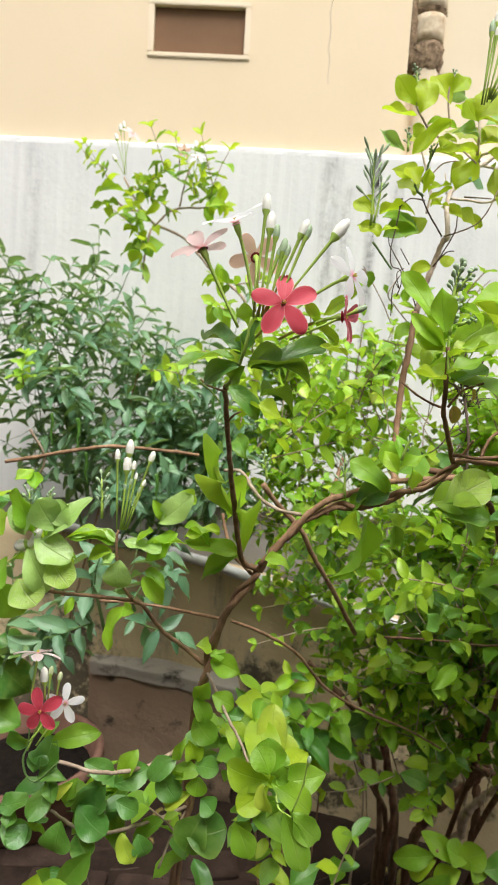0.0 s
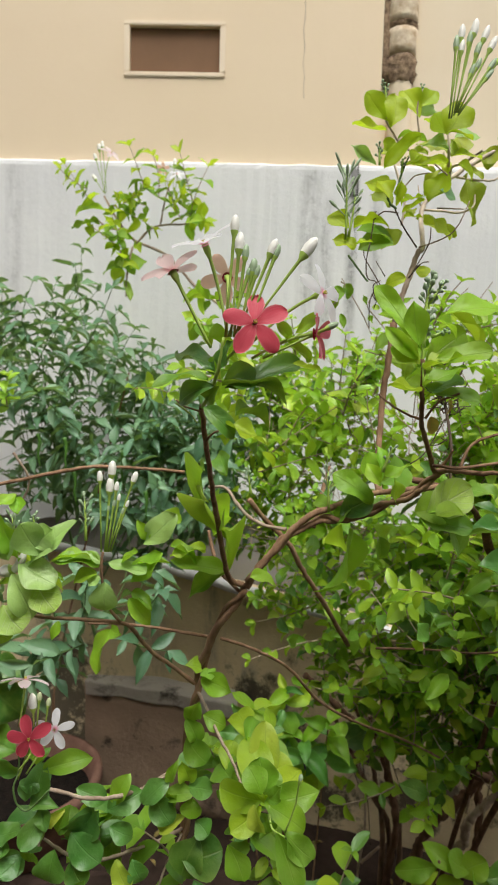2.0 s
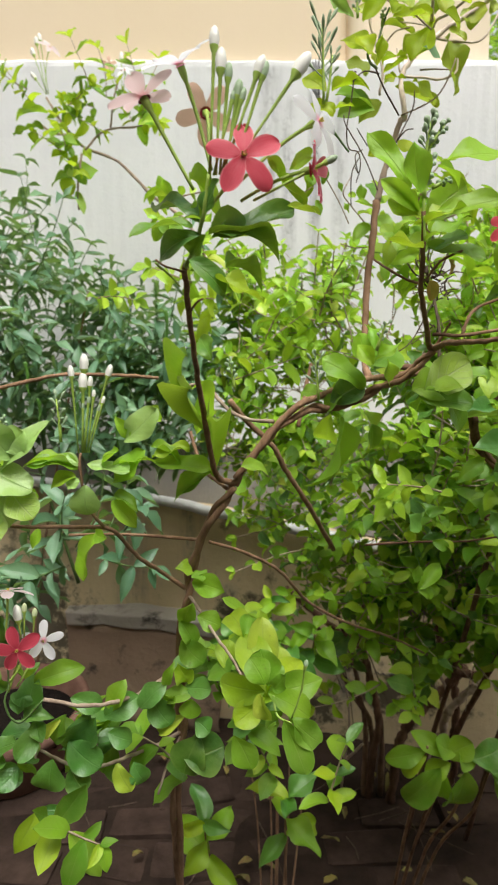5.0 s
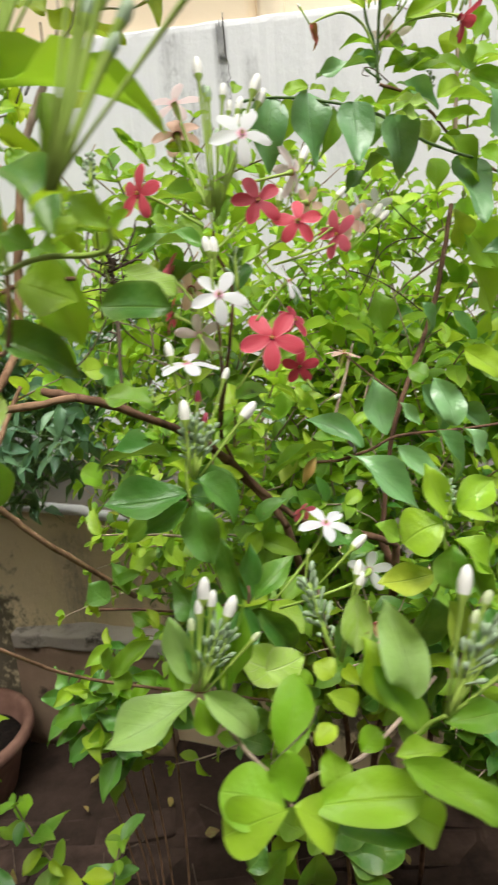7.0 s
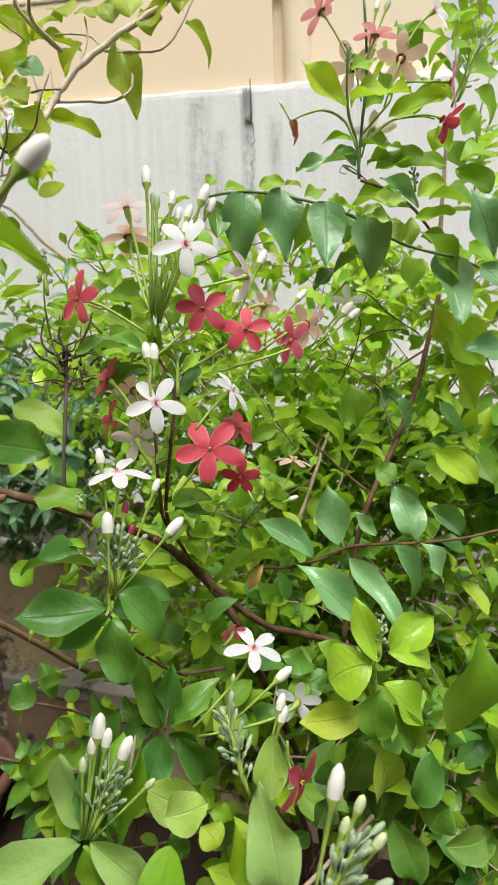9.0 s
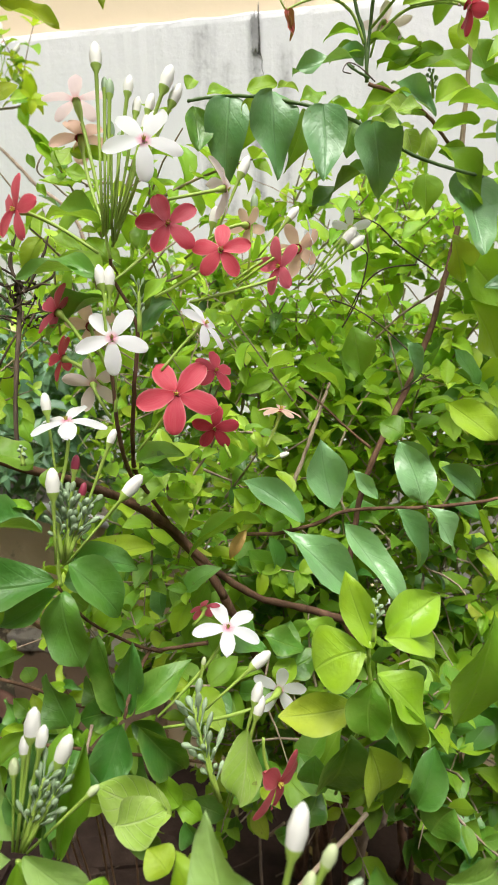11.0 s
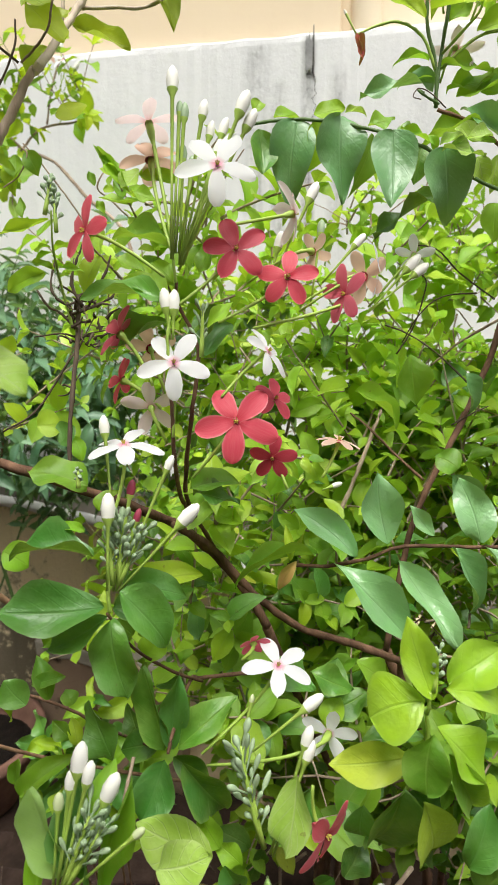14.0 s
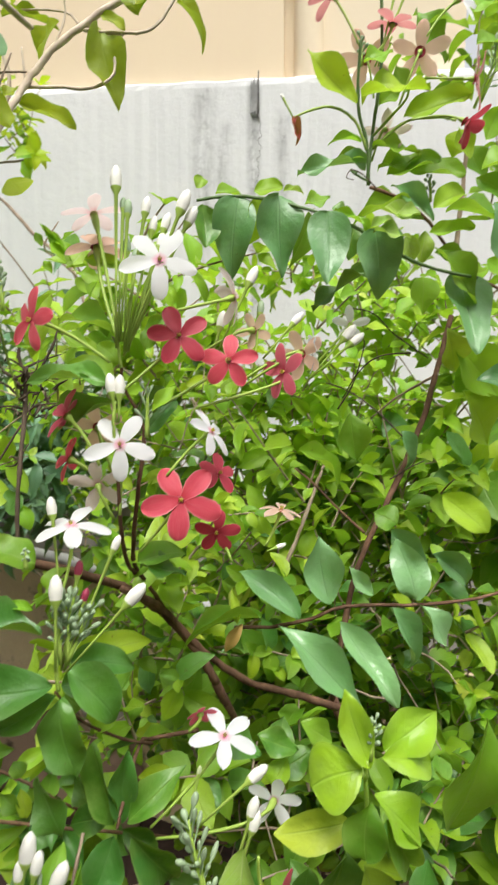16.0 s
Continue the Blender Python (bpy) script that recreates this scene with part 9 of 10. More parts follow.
bud(creeper, (0.4397, 0.6346, 1.0668), (0.4645, 0.6500, 1.1530), 0.0032, tail=0.86)
bud(creeper, (0.4409, 0.6345, 1.0667), (0.4563, 0.6518, 1.1595), 0.0032, tail=0.86)
bud(creeper, (0.4420, 0.6344, 1.0666), (0.4729, 0.6487, 1.1493), 0.0029, col=STALK_GREY, tail=0.87)
bud(creeper, (0.4397, 0.6346, 1.0668), (0.4523, 0.6527, 1.1628), 0.0029, tail=0.88)
bud(creeper, (0.4409, 0.6345, 1.0667), (0.4673, 0.6469, 1.1383), 0.0029, col=STALK_GREY, tail=0.85)
bud(creeper, (0.4420, 0.6344, 1.0666), (0.4583, 0.6470, 1.1362), 0.0026, col=STALK_GREY, tail=0.85)
bud(creeper, (0.4397, 0.6346, 1.0668), (0.4916, 0.6466, 1.1448), 0.0035, tail=0.85)
bud(creeper, (0.4409, 0.6345, 1.0667), (0.4629, 0.6444, 1.1242), 0.0024, col=STALK_GREY, tail=0.85)
bud(creeper, (0.4420, 0.6344, 1.0666), (0.4564, 0.6438, 1.1190), 0.0024, col=STALK_GREY, tail=0.83)
bud(creeper, (0.4397, 0.6346, 1.0668), (0.4805, 0.6486, 1.1516), 0.0032, tail=0.86)
bud(creeper, (0.4763, 0.5756, 1.0129), (0.5035, 0.5923, 1.1066), 0.0043, tail=0.83)
bud(creeper, (0.4773, 0.5755, 1.0128), (0.5120, 0.5911, 1.1033), 0.0041, tail=0.83)
bud(creeper, (0.4783, 0.5754, 1.0127), (0.5195, 0.5880, 1.0901), 0.0046, tail=0.79)
bud(creeper, (0.4793, 0.5753, 1.0126), (0.4984, 0.5902, 1.0945), 0.0030, col=STALK_GREY, tail=0.86)
bud(creeper, (0.4763, 0.5756, 1.0129), (0.5064, 0.5881, 1.0863), 0.0035, tail=0.82)
bud(creeper, (0.4773, 0.5755, 1.0128), (0.5147, 0.5864, 1.0806), 0.0035, tail=0.82)
bud(creeper, (0.4783, 0.5754, 1.0127), (0.5028, 0.5864, 1.0767), 0.0028, col=STALK_GREY, tail=0.84)
bud(creeper, (0.4793, 0.5753, 1.0126), (0.5096, 0.5844, 1.0686), 0.0028, col=STALK_GREY, tail=0.83)
bud(creeper, (0.4763, 0.5756, 1.0129), (0.4973, 0.5859, 1.0722), 0.0025, col=STALK_GREY, tail=0.84)
bud(creeper, (0.4773, 0.5755, 1.0128), (0.5385, 0.5844, 1.0784), 0.0041, tail=0.82)
bud(creeper, (0.4783, 0.5754, 1.0127), (0.5047, 0.5828, 1.0590), 0.0025, col=STALK_GREY, tail=0.81)
bud(creeper, (0.4793, 0.5753, 1.0126), (0.4958, 0.5880, 1.0823), 0.0030, tail=0.83)
bud(creeper, (0.4763, 0.5756, 1.0129), (0.4951, 0.5915, 1.0998), 0.0033, tail=0.85)
lf(creeper, (0.4814, 0.5854, 1.0127), (0.4637, 0.5879, 1.0195), 0.0079, "young", face=(0.034, -0.457, 0.800))
lf(creeper, (0.4814, 0.5854, 1.0127), (0.4933, 0.5824, 1.0013), 0.0105, face=(-0.003, -0.739, 0.653))
lf(creeper, (0.4854, 0.5945, 1.0086), (0.4719, 0.5930, 0.9964), 0.0119, "young", face=(-0.003, -0.739, 0.653))
lf(creeper, (0.4634, 0.6125, 1.0039), (0.4440, 0.6224, 1.0569), 0.0239, "dark", face=(0.558, -0.723, 0.311))
lf(creeper, (0.4649, 0.6240, 1.0093), (0.4920, 0.6252, 1.0079), 0.0068, "young", face=(0.091, -0.442, 0.804))
lf(creeper, (0.4701, 0.6260, 1.0177), (0.4875, 0.6250, 1.0084), 0.0063, "young", face=(0.190, -0.439, 0.795))
lf(creeper, (0.4492, 0.6320, 1.0029), (0.4355, 0.6324, 1.0088), 0.0141, face=(0.088, -0.728, 0.659))
lf(creeper, (0.4329, 0.6492, 0.9915), (0.4602, 0.6491, 0.9839), 0.0278, "young", face=(0.082, -0.798, 0.572))
lf(creeper, (0.4145, 0.6636, 0.9674), (0.4541, 0.6629, 0.9531), 0.0244, "dark", face=(0.082, -0.798, 0.572))

# front tufts with heavy buds
stem(bloomer, [(0.494, 0.718, 0.714), (0.511, 0.679, 0.721), (0.530, 0.625, 0.747), (0.536, 0.614, 0.743)], 0.0014, 0.0009, TWIG)
stem(bloomer, [(0.527, 0.626, 0.756), (0.546, 0.639, 0.765), (0.552, 0.642, 0.775)], 0.0005, 0.0005, DEAD)
stem(bloomer, [(0.532, 0.615, 0.748), (0.549, 0.652, 0.728), (0.576, 0.681, 0.713), (0.613, 0.741, 0.697), (0.651, 0.820, 0.670)], 0.0010, 0.0016, TWIG)
stem(bloomer, [(0.483, 0.694, 0.748), (0.489, 0.710, 0.728), (0.494, 0.718, 0.714)], 0.0012, 0.0011, STALK)
bud(bloomer, (0.4830, 0.6946, 0.7525), (0.4927, 0.7087, 0.8184), 0.0043, tail=0.74)
bud(bloomer, (0.4847, 0.6946, 0.7524), (0.4973, 0.7073, 0.8104), 0.0033, tail=0.78)
bud(bloomer, (0.4830, 0.6946, 0.7525), (0.4883, 0.7060, 0.8063), 0.0030, tail=0.78)
bud(bloomer, (0.4863, 0.6947, 0.7522), (0.5094, 0.7071, 0.8060), 0.0043, tail=0.71)
bud(bloomer, (0.4813, 0.6945, 0.7527), (0.4826, 0.7034, 0.7953), 0.0029, col=BUD_GREEN, tail=0.78)
bud(bloomer, (0.4880, 0.6947, 0.7521), (0.5225, 0.7031, 0.7834), 0.0023, col=BUD_GREEN, tail=0.83)
spike(bloomer, (0.4858, 0.6950, 0.7539), (0.340, 0.209, 0.917), 0.0346, 20, 81, fat=0.0023)
spike(bloomer, (0.4865, 0.6950, 0.7538), (0.556, 0.198, 0.807), 0.0344, 14, 82, fat=0.0023)
lf(bloomer, (0.4830, 0.6896, 0.7533), (0.4309, 0.6808, 0.7247), 0.0297, "pale", face=(-0.111, -0.735, 0.678))
lf(bloomer, (0.4862, 0.6943, 0.7506), (0.5246, 0.6903, 0.7207), 0.0234, "pale", face=(0.292, -0.651, 0.728))
lf(bloomer, (0.4833, 0.6935, 0.7476), (0.4922, 0.6888, 0.7221), 0.0167, face=(0.088, -0.728, 0.659))
lf(bloomer, (0.4826, 0.7001, 0.7546), (0.4693, 0.7082, 0.7975), 0.0203, "pale", face=(-0.233, -0.850, 0.405))
lf(bloomer, (0.4861, 0.7054, 0.7547), (0.5014, 0.7157, 0.8005), 0.0137, "young", "round", face=(0.364, -0.828, 0.349))
lf(bloomer, (0.5327, 0.6092, 0.7469), (0.5026, 0.6097, 0.7573), 0.0283, "young", "round", face=(-0.019, -0.860, 0.543))
lf(bloomer, (0.5343, 0.6004, 0.7534), (0.4973, 0.5963, 0.7434), 0.0249, "young", "round", face=(-0.019, -0.860, 0.543))
lf(bloomer, (0.5367, 0.6051, 0.7505), (0.5661, 0.6041, 0.7378), 0.0253, "young", "round", face=(0.182, -0.794, 0.563))
lf(bloomer, (0.5366, 0.6142, 0.7452), (0.5349, 0.6195, 0.7711), 0.0184, "young", "round", face=(0.068, -0.888, 0.387))
lf(bloomer, (0.5430, 0.6096, 0.7460), (0.5958, 0.6120, 0.7436), 0.0258, "young", "round", face=(0.187, -0.724, 0.650))
lf(bloomer, (0.5321, 0.6353, 0.7495), (0.5439, 0.6443, 0.7897), 0.0224, "young", "round", face=(0.068, -0.888, 0.387))
lf(bloomer, (0.5588, 0.6334, 0.7332), (0.5549, 0.6372, 0.7529), 0.0168, "mid", face=(0.088, -0.728, 0.659))
lf(bloomer, (0.5469, 0.6226, 0.7339), (0.5939, 0.6205, 0.7108), 0.0244, "dark", face=(0.085, -0.679, 0.649))
lf(bloomer, (0.5834, 0.6154, 0.7383), (0.6136, 0.6138, 0.7226), 0.0210, "young", "round", face=(0.185, -0.676, 0.640))
lf(bloomer, (0.5848, 0.6022, 0.7730), (0.6249, 0.5977, 0.7405), 0.0195, "mid", face=(0.287, -0.721, 0.641))
lf(bloomer, (0.5840, 0.6114, 0.7684), (0.6096, 0.6134, 0.7710), 0.0127, face=(0.088, -0.728, 0.659))
lf(bloomer, (0.5753, 0.6402, 0.8112), (0.5937, 0.6332, 0.7722), 0.0201, "mid", face=(0.267, -0.880, 0.369))
lf(bloomer, (0.5795, 0.6376, 0.7975), (0.5971, 0.6316, 0.7639), 0.0190, "mid", face=(0.364, -0.828, 0.349))
lf(bloomer, (0.5579, 0.6610, 0.7681), (0.5812, 0.6606, 0.7600), 0.0149, "young", "round", face=(0.088, -0.728, 0.659))
lf(bloomer, (0.5621, 0.6720, 0.7707), (0.5537, 0.6736, 0.7805), 0.0154, face=(0.088, -0.728, 0.659))
lf(bloomer, (0.6057, 0.6064, 0.7878), (0.6379, 0.6090, 0.7920), 0.0146, "mid", face=(0.093, -0.658, 0.747))
lf(bloomer, (0.5716, 0.6379, 0.7513), (0.5809, 0.6405, 0.7615), 0.0140, "young", "round", face=(0.088, -0.728, 0.659))
lf(bloomer, (0.5495, 0.6376, 0.7561), (0.5588, 0.6402, 0.7663), 0.0112, "young", "round", face=(0.088, -0.728, 0.659))
lf(bloomer, (0.5228, 0.7165, 0.7490), (0.5482, 0.7195, 0.7570), 0.0247, "under", face=(0.088, -0.728, 0.659))
lf(bloomer, (0.5008, 0.6990, 0.6210), (0.5128, 0.7024, 0.6341), 0.0181, "dark", face=(0.088, -0.728, 0.659))
stem(bloomer, [(0.591, 0.621, 0.766), (0.600, 0.615, 0.781), (0.606, 0.607, 0.791)], 0.0010, 0.0009, STALK)
bud(bloomer, (0.6060, 0.6071, 0.7914), (0.6206, 0.6208, 0.8536), 0.0037, tail=0.73)
bud(bloomer, (0.6065, 0.6072, 0.7914), (0.6294, 0.6189, 0.8420), 0.0025, col=BUD_GREEN, tail=0.85)
bud(bloomer, (0.6072, 0.6072, 0.7913), (0.6231, 0.6169, 0.8342), 0.0023, col=BUD_GREEN, tail=0.83)
bud(bloomer, (0.6084, 0.6072, 0.7912), (0.6373, 0.6165, 0.8281), 0.0025, col=BUD_GREEN, tail=0.82)
bud(bloomer, (0.6072, 0.6072, 0.7913), (0.6310, 0.6157, 0.8262), 0.0027, col=STALK_GREY, tail=0.75)
bud(bloomer, (0.6072, 0.6072, 0.7913), (0.6278, 0.6136, 0.8170), 0.0024, col=STALK_GREY, tail=0.71)
bud(bloomer, (0.6084, 0.6072, 0.7912), (0.6395, 0.6131, 0.8111), 0.0027, col=STALK_GREY, tail=0.71)
spike(bloomer, (0.6072, 0.6072, 0.7913), (0.483, 0.203, 0.852), 0.0388, 22, 83, fat=0.0024)

# low plant on the ground by the wall
seedling = thing("young_creeper", (0.5, 1.03, GROUND), "young creeper with deeply veined leaves near the ground", "creeper")
stem(seedling, [(0.516, 1.300, -0.270), (0.503, 1.180, 0.020), (0.490, 1.083, 0.221), (0.490, 1.033, 0.341)], 0.0035, 0.0020, BARK)
stem(seedling, [(0.527, 1.300, -0.270), (0.523, 1.180, 0.020), (0.518, 1.079, 0.204), (0.518, 1.029, 0.324)], 0.0035, 0.0020, BARK)
stem(seedling, [(0.542, 1.300, -0.270), (0.548, 1.180, 0.020), (0.554, 1.077, 0.192), (0.554, 1.027, 0.312)], 0.0035, 0.0020, BARK)
stem(seedling, [(0.554, 1.300, -0.270), (0.569, 1.180, 0.020), (0.584, 1.076, 0.189), (0.584, 1.026, 0.309)], 0.0035, 0.0020, BARK)
lf(seedling, (0.5179, 1.0293, 0.3236), (0.4736, 1.0377, 0.3654), 0.0300, "mid", "round", face=(0.055, -0.736, 0.654))
lf(seedling, (0.5179, 1.0293, 0.3236), (0.5581, 1.0336, 0.3451), 0.0405, "mid", "round", face=(0.055, -0.736, 0.654))
lf(seedling, (0.5088, 1.0266, 0.3097), (0.4498, 1.0131, 0.2421), 0.0480, "mid", "round", face=(0.055, -0.736, 0.654))
lf(seedling, (0.5154, 1.0250, 0.3016), (0.5084, 1.0125, 0.2395), 0.0330, "young", "round", face=(0.055, -0.736, 0.654))
lf(seedling, (0.5461, 1.0258, 0.3057), (0.5437, 1.0081, 0.2171), 0.0570, "mid", "round", face=(0.055, -0.736, 0.654))
lf(seedling, (0.5900, 1.0233, 0.2935), (0.6307, 1.0084, 0.2188), 0.0405, "mid", "round", face=(0.055, -0.736, 0.654))
lf(seedling, (0.5759, 1.0251, 0.3025), (0.6577, 1.0255, 0.3047), 0.0495, "dark", "round", face=(0.055, -0.736, 0.654))
lf(seedling, (0.4889, 1.0315, 0.3341), (0.4254, 1.0287, 0.3203), 0.0330, "mid", "round", face=(0.055, -0.736, 0.654))
lf(seedling, (0.5337, 1.0305, 0.3293), (0.4980, 1.0342, 0.3479), 0.0375, "mid", "round", face=(0.055, -0.736, 0.654))
lf(seedling, (0.5552, 1.0285, 0.3195), (0.6099, 1.0318, 0.3358), 0.0450, "dark", "round", face=(0.055, -0.736, 0.654))
lf(seedling, (0.4881, 1.0300, 0.3268), (0.4400, 1.0251, 0.3024), 0.0300, "mid", "round", face=(0.055, -0.736, 0.654))
lf(seedling, (0.5618, 1.0269, 0.3114), (0.5337, 1.0305, 0.3293), 0.0375, "mid", "round", face=(0.055, -0.736, 0.654))
lf(seedling, (0.5850, 1.0279, 0.3163), (0.6182, 1.0197, 0.2757), 0.0450, "dark", "round", face=(0.055, -0.736, 0.654))
lf(seedling, (0.5245, 1.0277, 0.3154), (0.4848, 1.0242, 0.2975), 0.0330, "young", "round", face=(0.055, -0.736, 0.654))


# leafy shoots behind and under the creeper, standing on the ground
def tuft(parent, foot, at, way, length, pairs, size, seed, looks, slim=0.5, kind="oval"):
    """A shoot from the ground: a thin stem, pairs of leaves set crosswise and three at the tip."""
    rnd = random.Random(seed)
    at, way = Vector(at), Vector(way).normalized()
    foot = Vector(foot)
    stem(parent, [foot, foot.lerp(at, 0.5) + Vector((0.01, 0.02, 0)), at, at + way * length], 0.0022, 0.0009, BARK)
    a = way.orthogonal().normalized()
    b = way.cross(a)
    turn = rnd.uniform(0, 6.28)
    for i in range(pairs + 1):
        q = at + way * length * i / pairs
        end = i == pairs
        for k in range(3 if end else 2):
            w = turn + i * 1.571 + k * (2.09 if end else 3.1416) + rnd.uniform(-0.35, 0.35)
            out = (a * math.cos(w) + b * math.sin(w) + way * (0.8 if end else 0.25) + Vector((0, -0.15, -0.25)) + rand_dir(rnd) * 0.2).normalized()
            ln = size * rnd.uniform(0.7, 1.15) * (0.75 if end else 1)
            lf(parent, q, q + out * ln, ln * slim * rnd.uniform(0.9, 1.15), rnd.choice(looks), kind, Vector((0.05, -0.65, 0.7)) + rand_dir(rnd) * 0.45)


clump = thing("leafy_shoot", (0.27, 1.2, GROUND), "clump of leafy green shoots growing before the low wall", "creeper")
for i, (x, y, z) in enumerate(((0.21, 1.20, 0.43), (0.25, 1.16, 0.45), (0.30, 1.19, 0.41), (0.34, 1.21, 0.43), (0.27, 1.17, 0.37), (0.27, 1.22, 0.48))):
    tuft(clump, (0.27 + 0.3 * (x - 0.27), 1.24, GROUND), (x, y, z - 0.06), (0.4 * (x - 0.27), -0.3, 1.0), 0.09, 4, 0.062, 300 + i, ("mid", "deep", "deep", "young", "mid"))
low_shoot = thing("leafy_shoot", (0.27, 0.98, GROUND), "low shoot with broad veined leaves near the ground", "creeper")
for i, (x, y, z) in enumerate(((0.27, 0.98, 0.30), (0.16, 1.0, 0.25))):
    tuft(low_shoot, (0.25 + 0.3 * (x - 0.25), 1.0, GROUND), (x, y, z - 0.05), (0.5 * (x - 0.25), -0.3, 1.0), 0.08, 2, 0.075, 320 + i, ("deep", "mid", "deep", "young"))

# ---- bulk of small leaves on the creepers ----
clouds(bloomer, 21, (((0.595, 1.201, 0.971), (0.1, 0.08, 0.1), 15), ((0.576, 1.110, 0.821), (0.1, 0.07, 0.1), 12), ((0.724, 1.173, 0.809), (0.1, 0.08, 0.1), 10), ((0.667, 1.274, 0.853), (0.1, 0.08, 0.08), 9)), 0.033, [LEAF["young"], LEAF["fresh"], LEAF["mid"], LEAF["yellow"]], span=0.085, young=0.6)
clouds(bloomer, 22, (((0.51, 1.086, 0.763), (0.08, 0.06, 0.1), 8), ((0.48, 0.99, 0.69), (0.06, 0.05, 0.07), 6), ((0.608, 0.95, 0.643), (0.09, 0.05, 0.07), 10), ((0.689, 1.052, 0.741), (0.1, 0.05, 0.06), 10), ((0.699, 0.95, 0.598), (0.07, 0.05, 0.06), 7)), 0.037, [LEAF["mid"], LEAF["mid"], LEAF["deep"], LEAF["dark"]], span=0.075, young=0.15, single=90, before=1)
clouds(creeper, 23, (((0.374, 1.196, 0.972), (0.1, 0.1, 0.08), 10), ((0.212, 1.139, 0.935), (0.06, 0.06, 0.05), 4), ((0.451, 1.105, 1.061), (0.1, 0.1, 0.1), 13), ((0.40, 1.04, 0.76), (0.06, 0.06, 0.06), 2), ((0.46, 0.95, 0.80), (0.06, 0.06, 0.07), 4), ((0.229, 1.301, 1.062), (0.06, 0.06, 0.03), 3)), 0.033, [LEAF["young"], LEAF["fresh"], LEAF["mid"], LEAF["yellow"]], span=0.08, young=0.6)
clouds(creeper, 24, (((0.200, 0.853, 0.515), (0.06, 0.05, 0.08), 4), ((0.288, 0.925, 0.363), (0.05, 0.04, 0.03), 2), ((0.020, 0.768, 0.533), (0.09, 0.05, 0.03), 3), ((0.109, 0.808, 0.511), (0.06, 0.05, 0.03), 2), ((-0.053, 0.873, 0.835), (0.05, 0.04, 0.05), 2)), 0.038, [LEAF["mid"], LEAF["young"], LEAF["deep"], LEAF["deep"]], span=0.07, young=0.2, single=60, before=3)
# young and fresh greens here hold the backlight of the upper sprays
clouds(creeper, 25, (((0.713, 1.356, 0.979), (0.14, 0.1, 0.14), 11), ((0.618, 1.368, 1.131), (0.1, 0.08, 0.04), 7), ((0.748, 1.434, 1.090), (0.1, 0.08, 0.06), 8), ((0.127, 1.155, 1.138), (0.04, 0.04, 0.04), 3), ((0.168, 1.094, 1.003), (0.06, 0.05, 0.05), 3), ((-0.018, 1.194, 1.050), (0.05, 0.05, 0.06), 1), ((-0.169, 1.186, 0.991), (0.05, 0.05, 0.05), 1)), 0.031, [LEAF["young"], LEAF["fresh"], LEAF["mid"], LEAF["yellow"]], span=0.07, young=0.85, up=0.5)
clouds(shrub, 28, (((-0.200, 1.811, 1.482), (0.07, 0.05, 0.05), 4), ((-0.056, 1.805, 1.490), (0.07, 0.05, 0.035), 4), ((-0.132, 1.803, 1.370), (0.05, 0.05, 0.04), 3), ((0.016, 1.804, 1.457), (0.05, 0.04, 0.05), 4)), 0.04, [LEAF["mid"], LEAF["lime"], LEAF["mid"], LEAF["olive"]], span=0.09, young=0.7, up=0.5, single=60, before=3)
clouds(shrub, 26, (((0.456, 1.310, 0.543), (0.14, 0.1, 0.14), 36), ((0.595, 1.261, 0.519), (0.1, 0.1, 0.16), 31), ((0.359, 1.316, 0.633), (0.06, 0.07, 0.08), 11), ((0.518, 1.241, 0.880), (0.1, 0.08, 0.1), 22), ((0.250, 1.569, 0.684), (0.08, 0.08, 0.07), 17), ((0.317, 1.561, 0.573), (0.08, 0.08, 0.06), 14)), 0.035, span=0.1, young=0.35, single=170, before=1.28)
# backlight on the climber's upper sprays is coloured in with bright greens
clouds(climber, 27, (((0.86, 1.3, 1.38), (0.1, 0.08, 0.08), 6), ((0.83, 1.28, 1.02), (0.09, 0.07, 0.06), 4), ((0.88, 1.34, 1.2), (0.07, 0.08, 0.06), 3), ((0.746, 1.384, 1.076), (0.12, 0.08, 0.06), 6)), 0.04, [LEAF["young"], LEAF["fresh"], LEAF["mid"], LEAF["yellow"]], span=0.1, young=0.8, single=120, before=1.3)
stem(shrub, [(0.201, 1.699, 1.024), (0.156, 1.728, 1.132), (0.118, 1.754, 1.209), (0.038, 1.778, 1.272), (-0.038, 1.793, 1.349), (-0.118, 1.804, 1.385), (-0.163, 1.808, 1.433), (-0.201, 1.812, 1.496)], 0.0041, 0.0029, TWIG)
stem(shrub, [(-0.116, 1.794, 1.375), (-0.068, 1.798, 1.419), (0.003, 1.801, 1.428), (0.045, 1.802, 1.437)], 0.0028, 0.0021, TWIG)
stem(shrub, [(-0.146, 1.796, 1.410), (-0.188, 1.796, 1.415), (-0.227, 1.807, 1.445)], 0.0028, 0.0021, TWIG)
stem(shrub, [(-0.123, 1.793, 1.368), (-0.135, 1.786, 1.297), (-0.136, 1.781, 1.240)], 0.0028, 0.0021, TWIG)
stem(shrub, [(-0.054, 1.799, 1.427), (-0.042, 1.806, 1.498), (-0.023, 1.811, 1.555)], 0.0023, 0.0018, TWIG)
lf(shrub, (-0.1465, 1.7871, 1.3105), (-0.2093, 1.7868, 1.3226), 0.0426)
lf(shrub, (-0.1465, 1.7871, 1.3105), (-0.1694, 1.7834, 1.2744), 0.0483)
lf(shrub, (-0.1424, 1.7878, 1.3177), (-0.0864, 1.7911, 1.3407), 0.0483)
lf(shrub, (-0.1413, 1.7847, 1.2824), (-0.1252, 1.7801, 1.2263), 0.0227, "under")
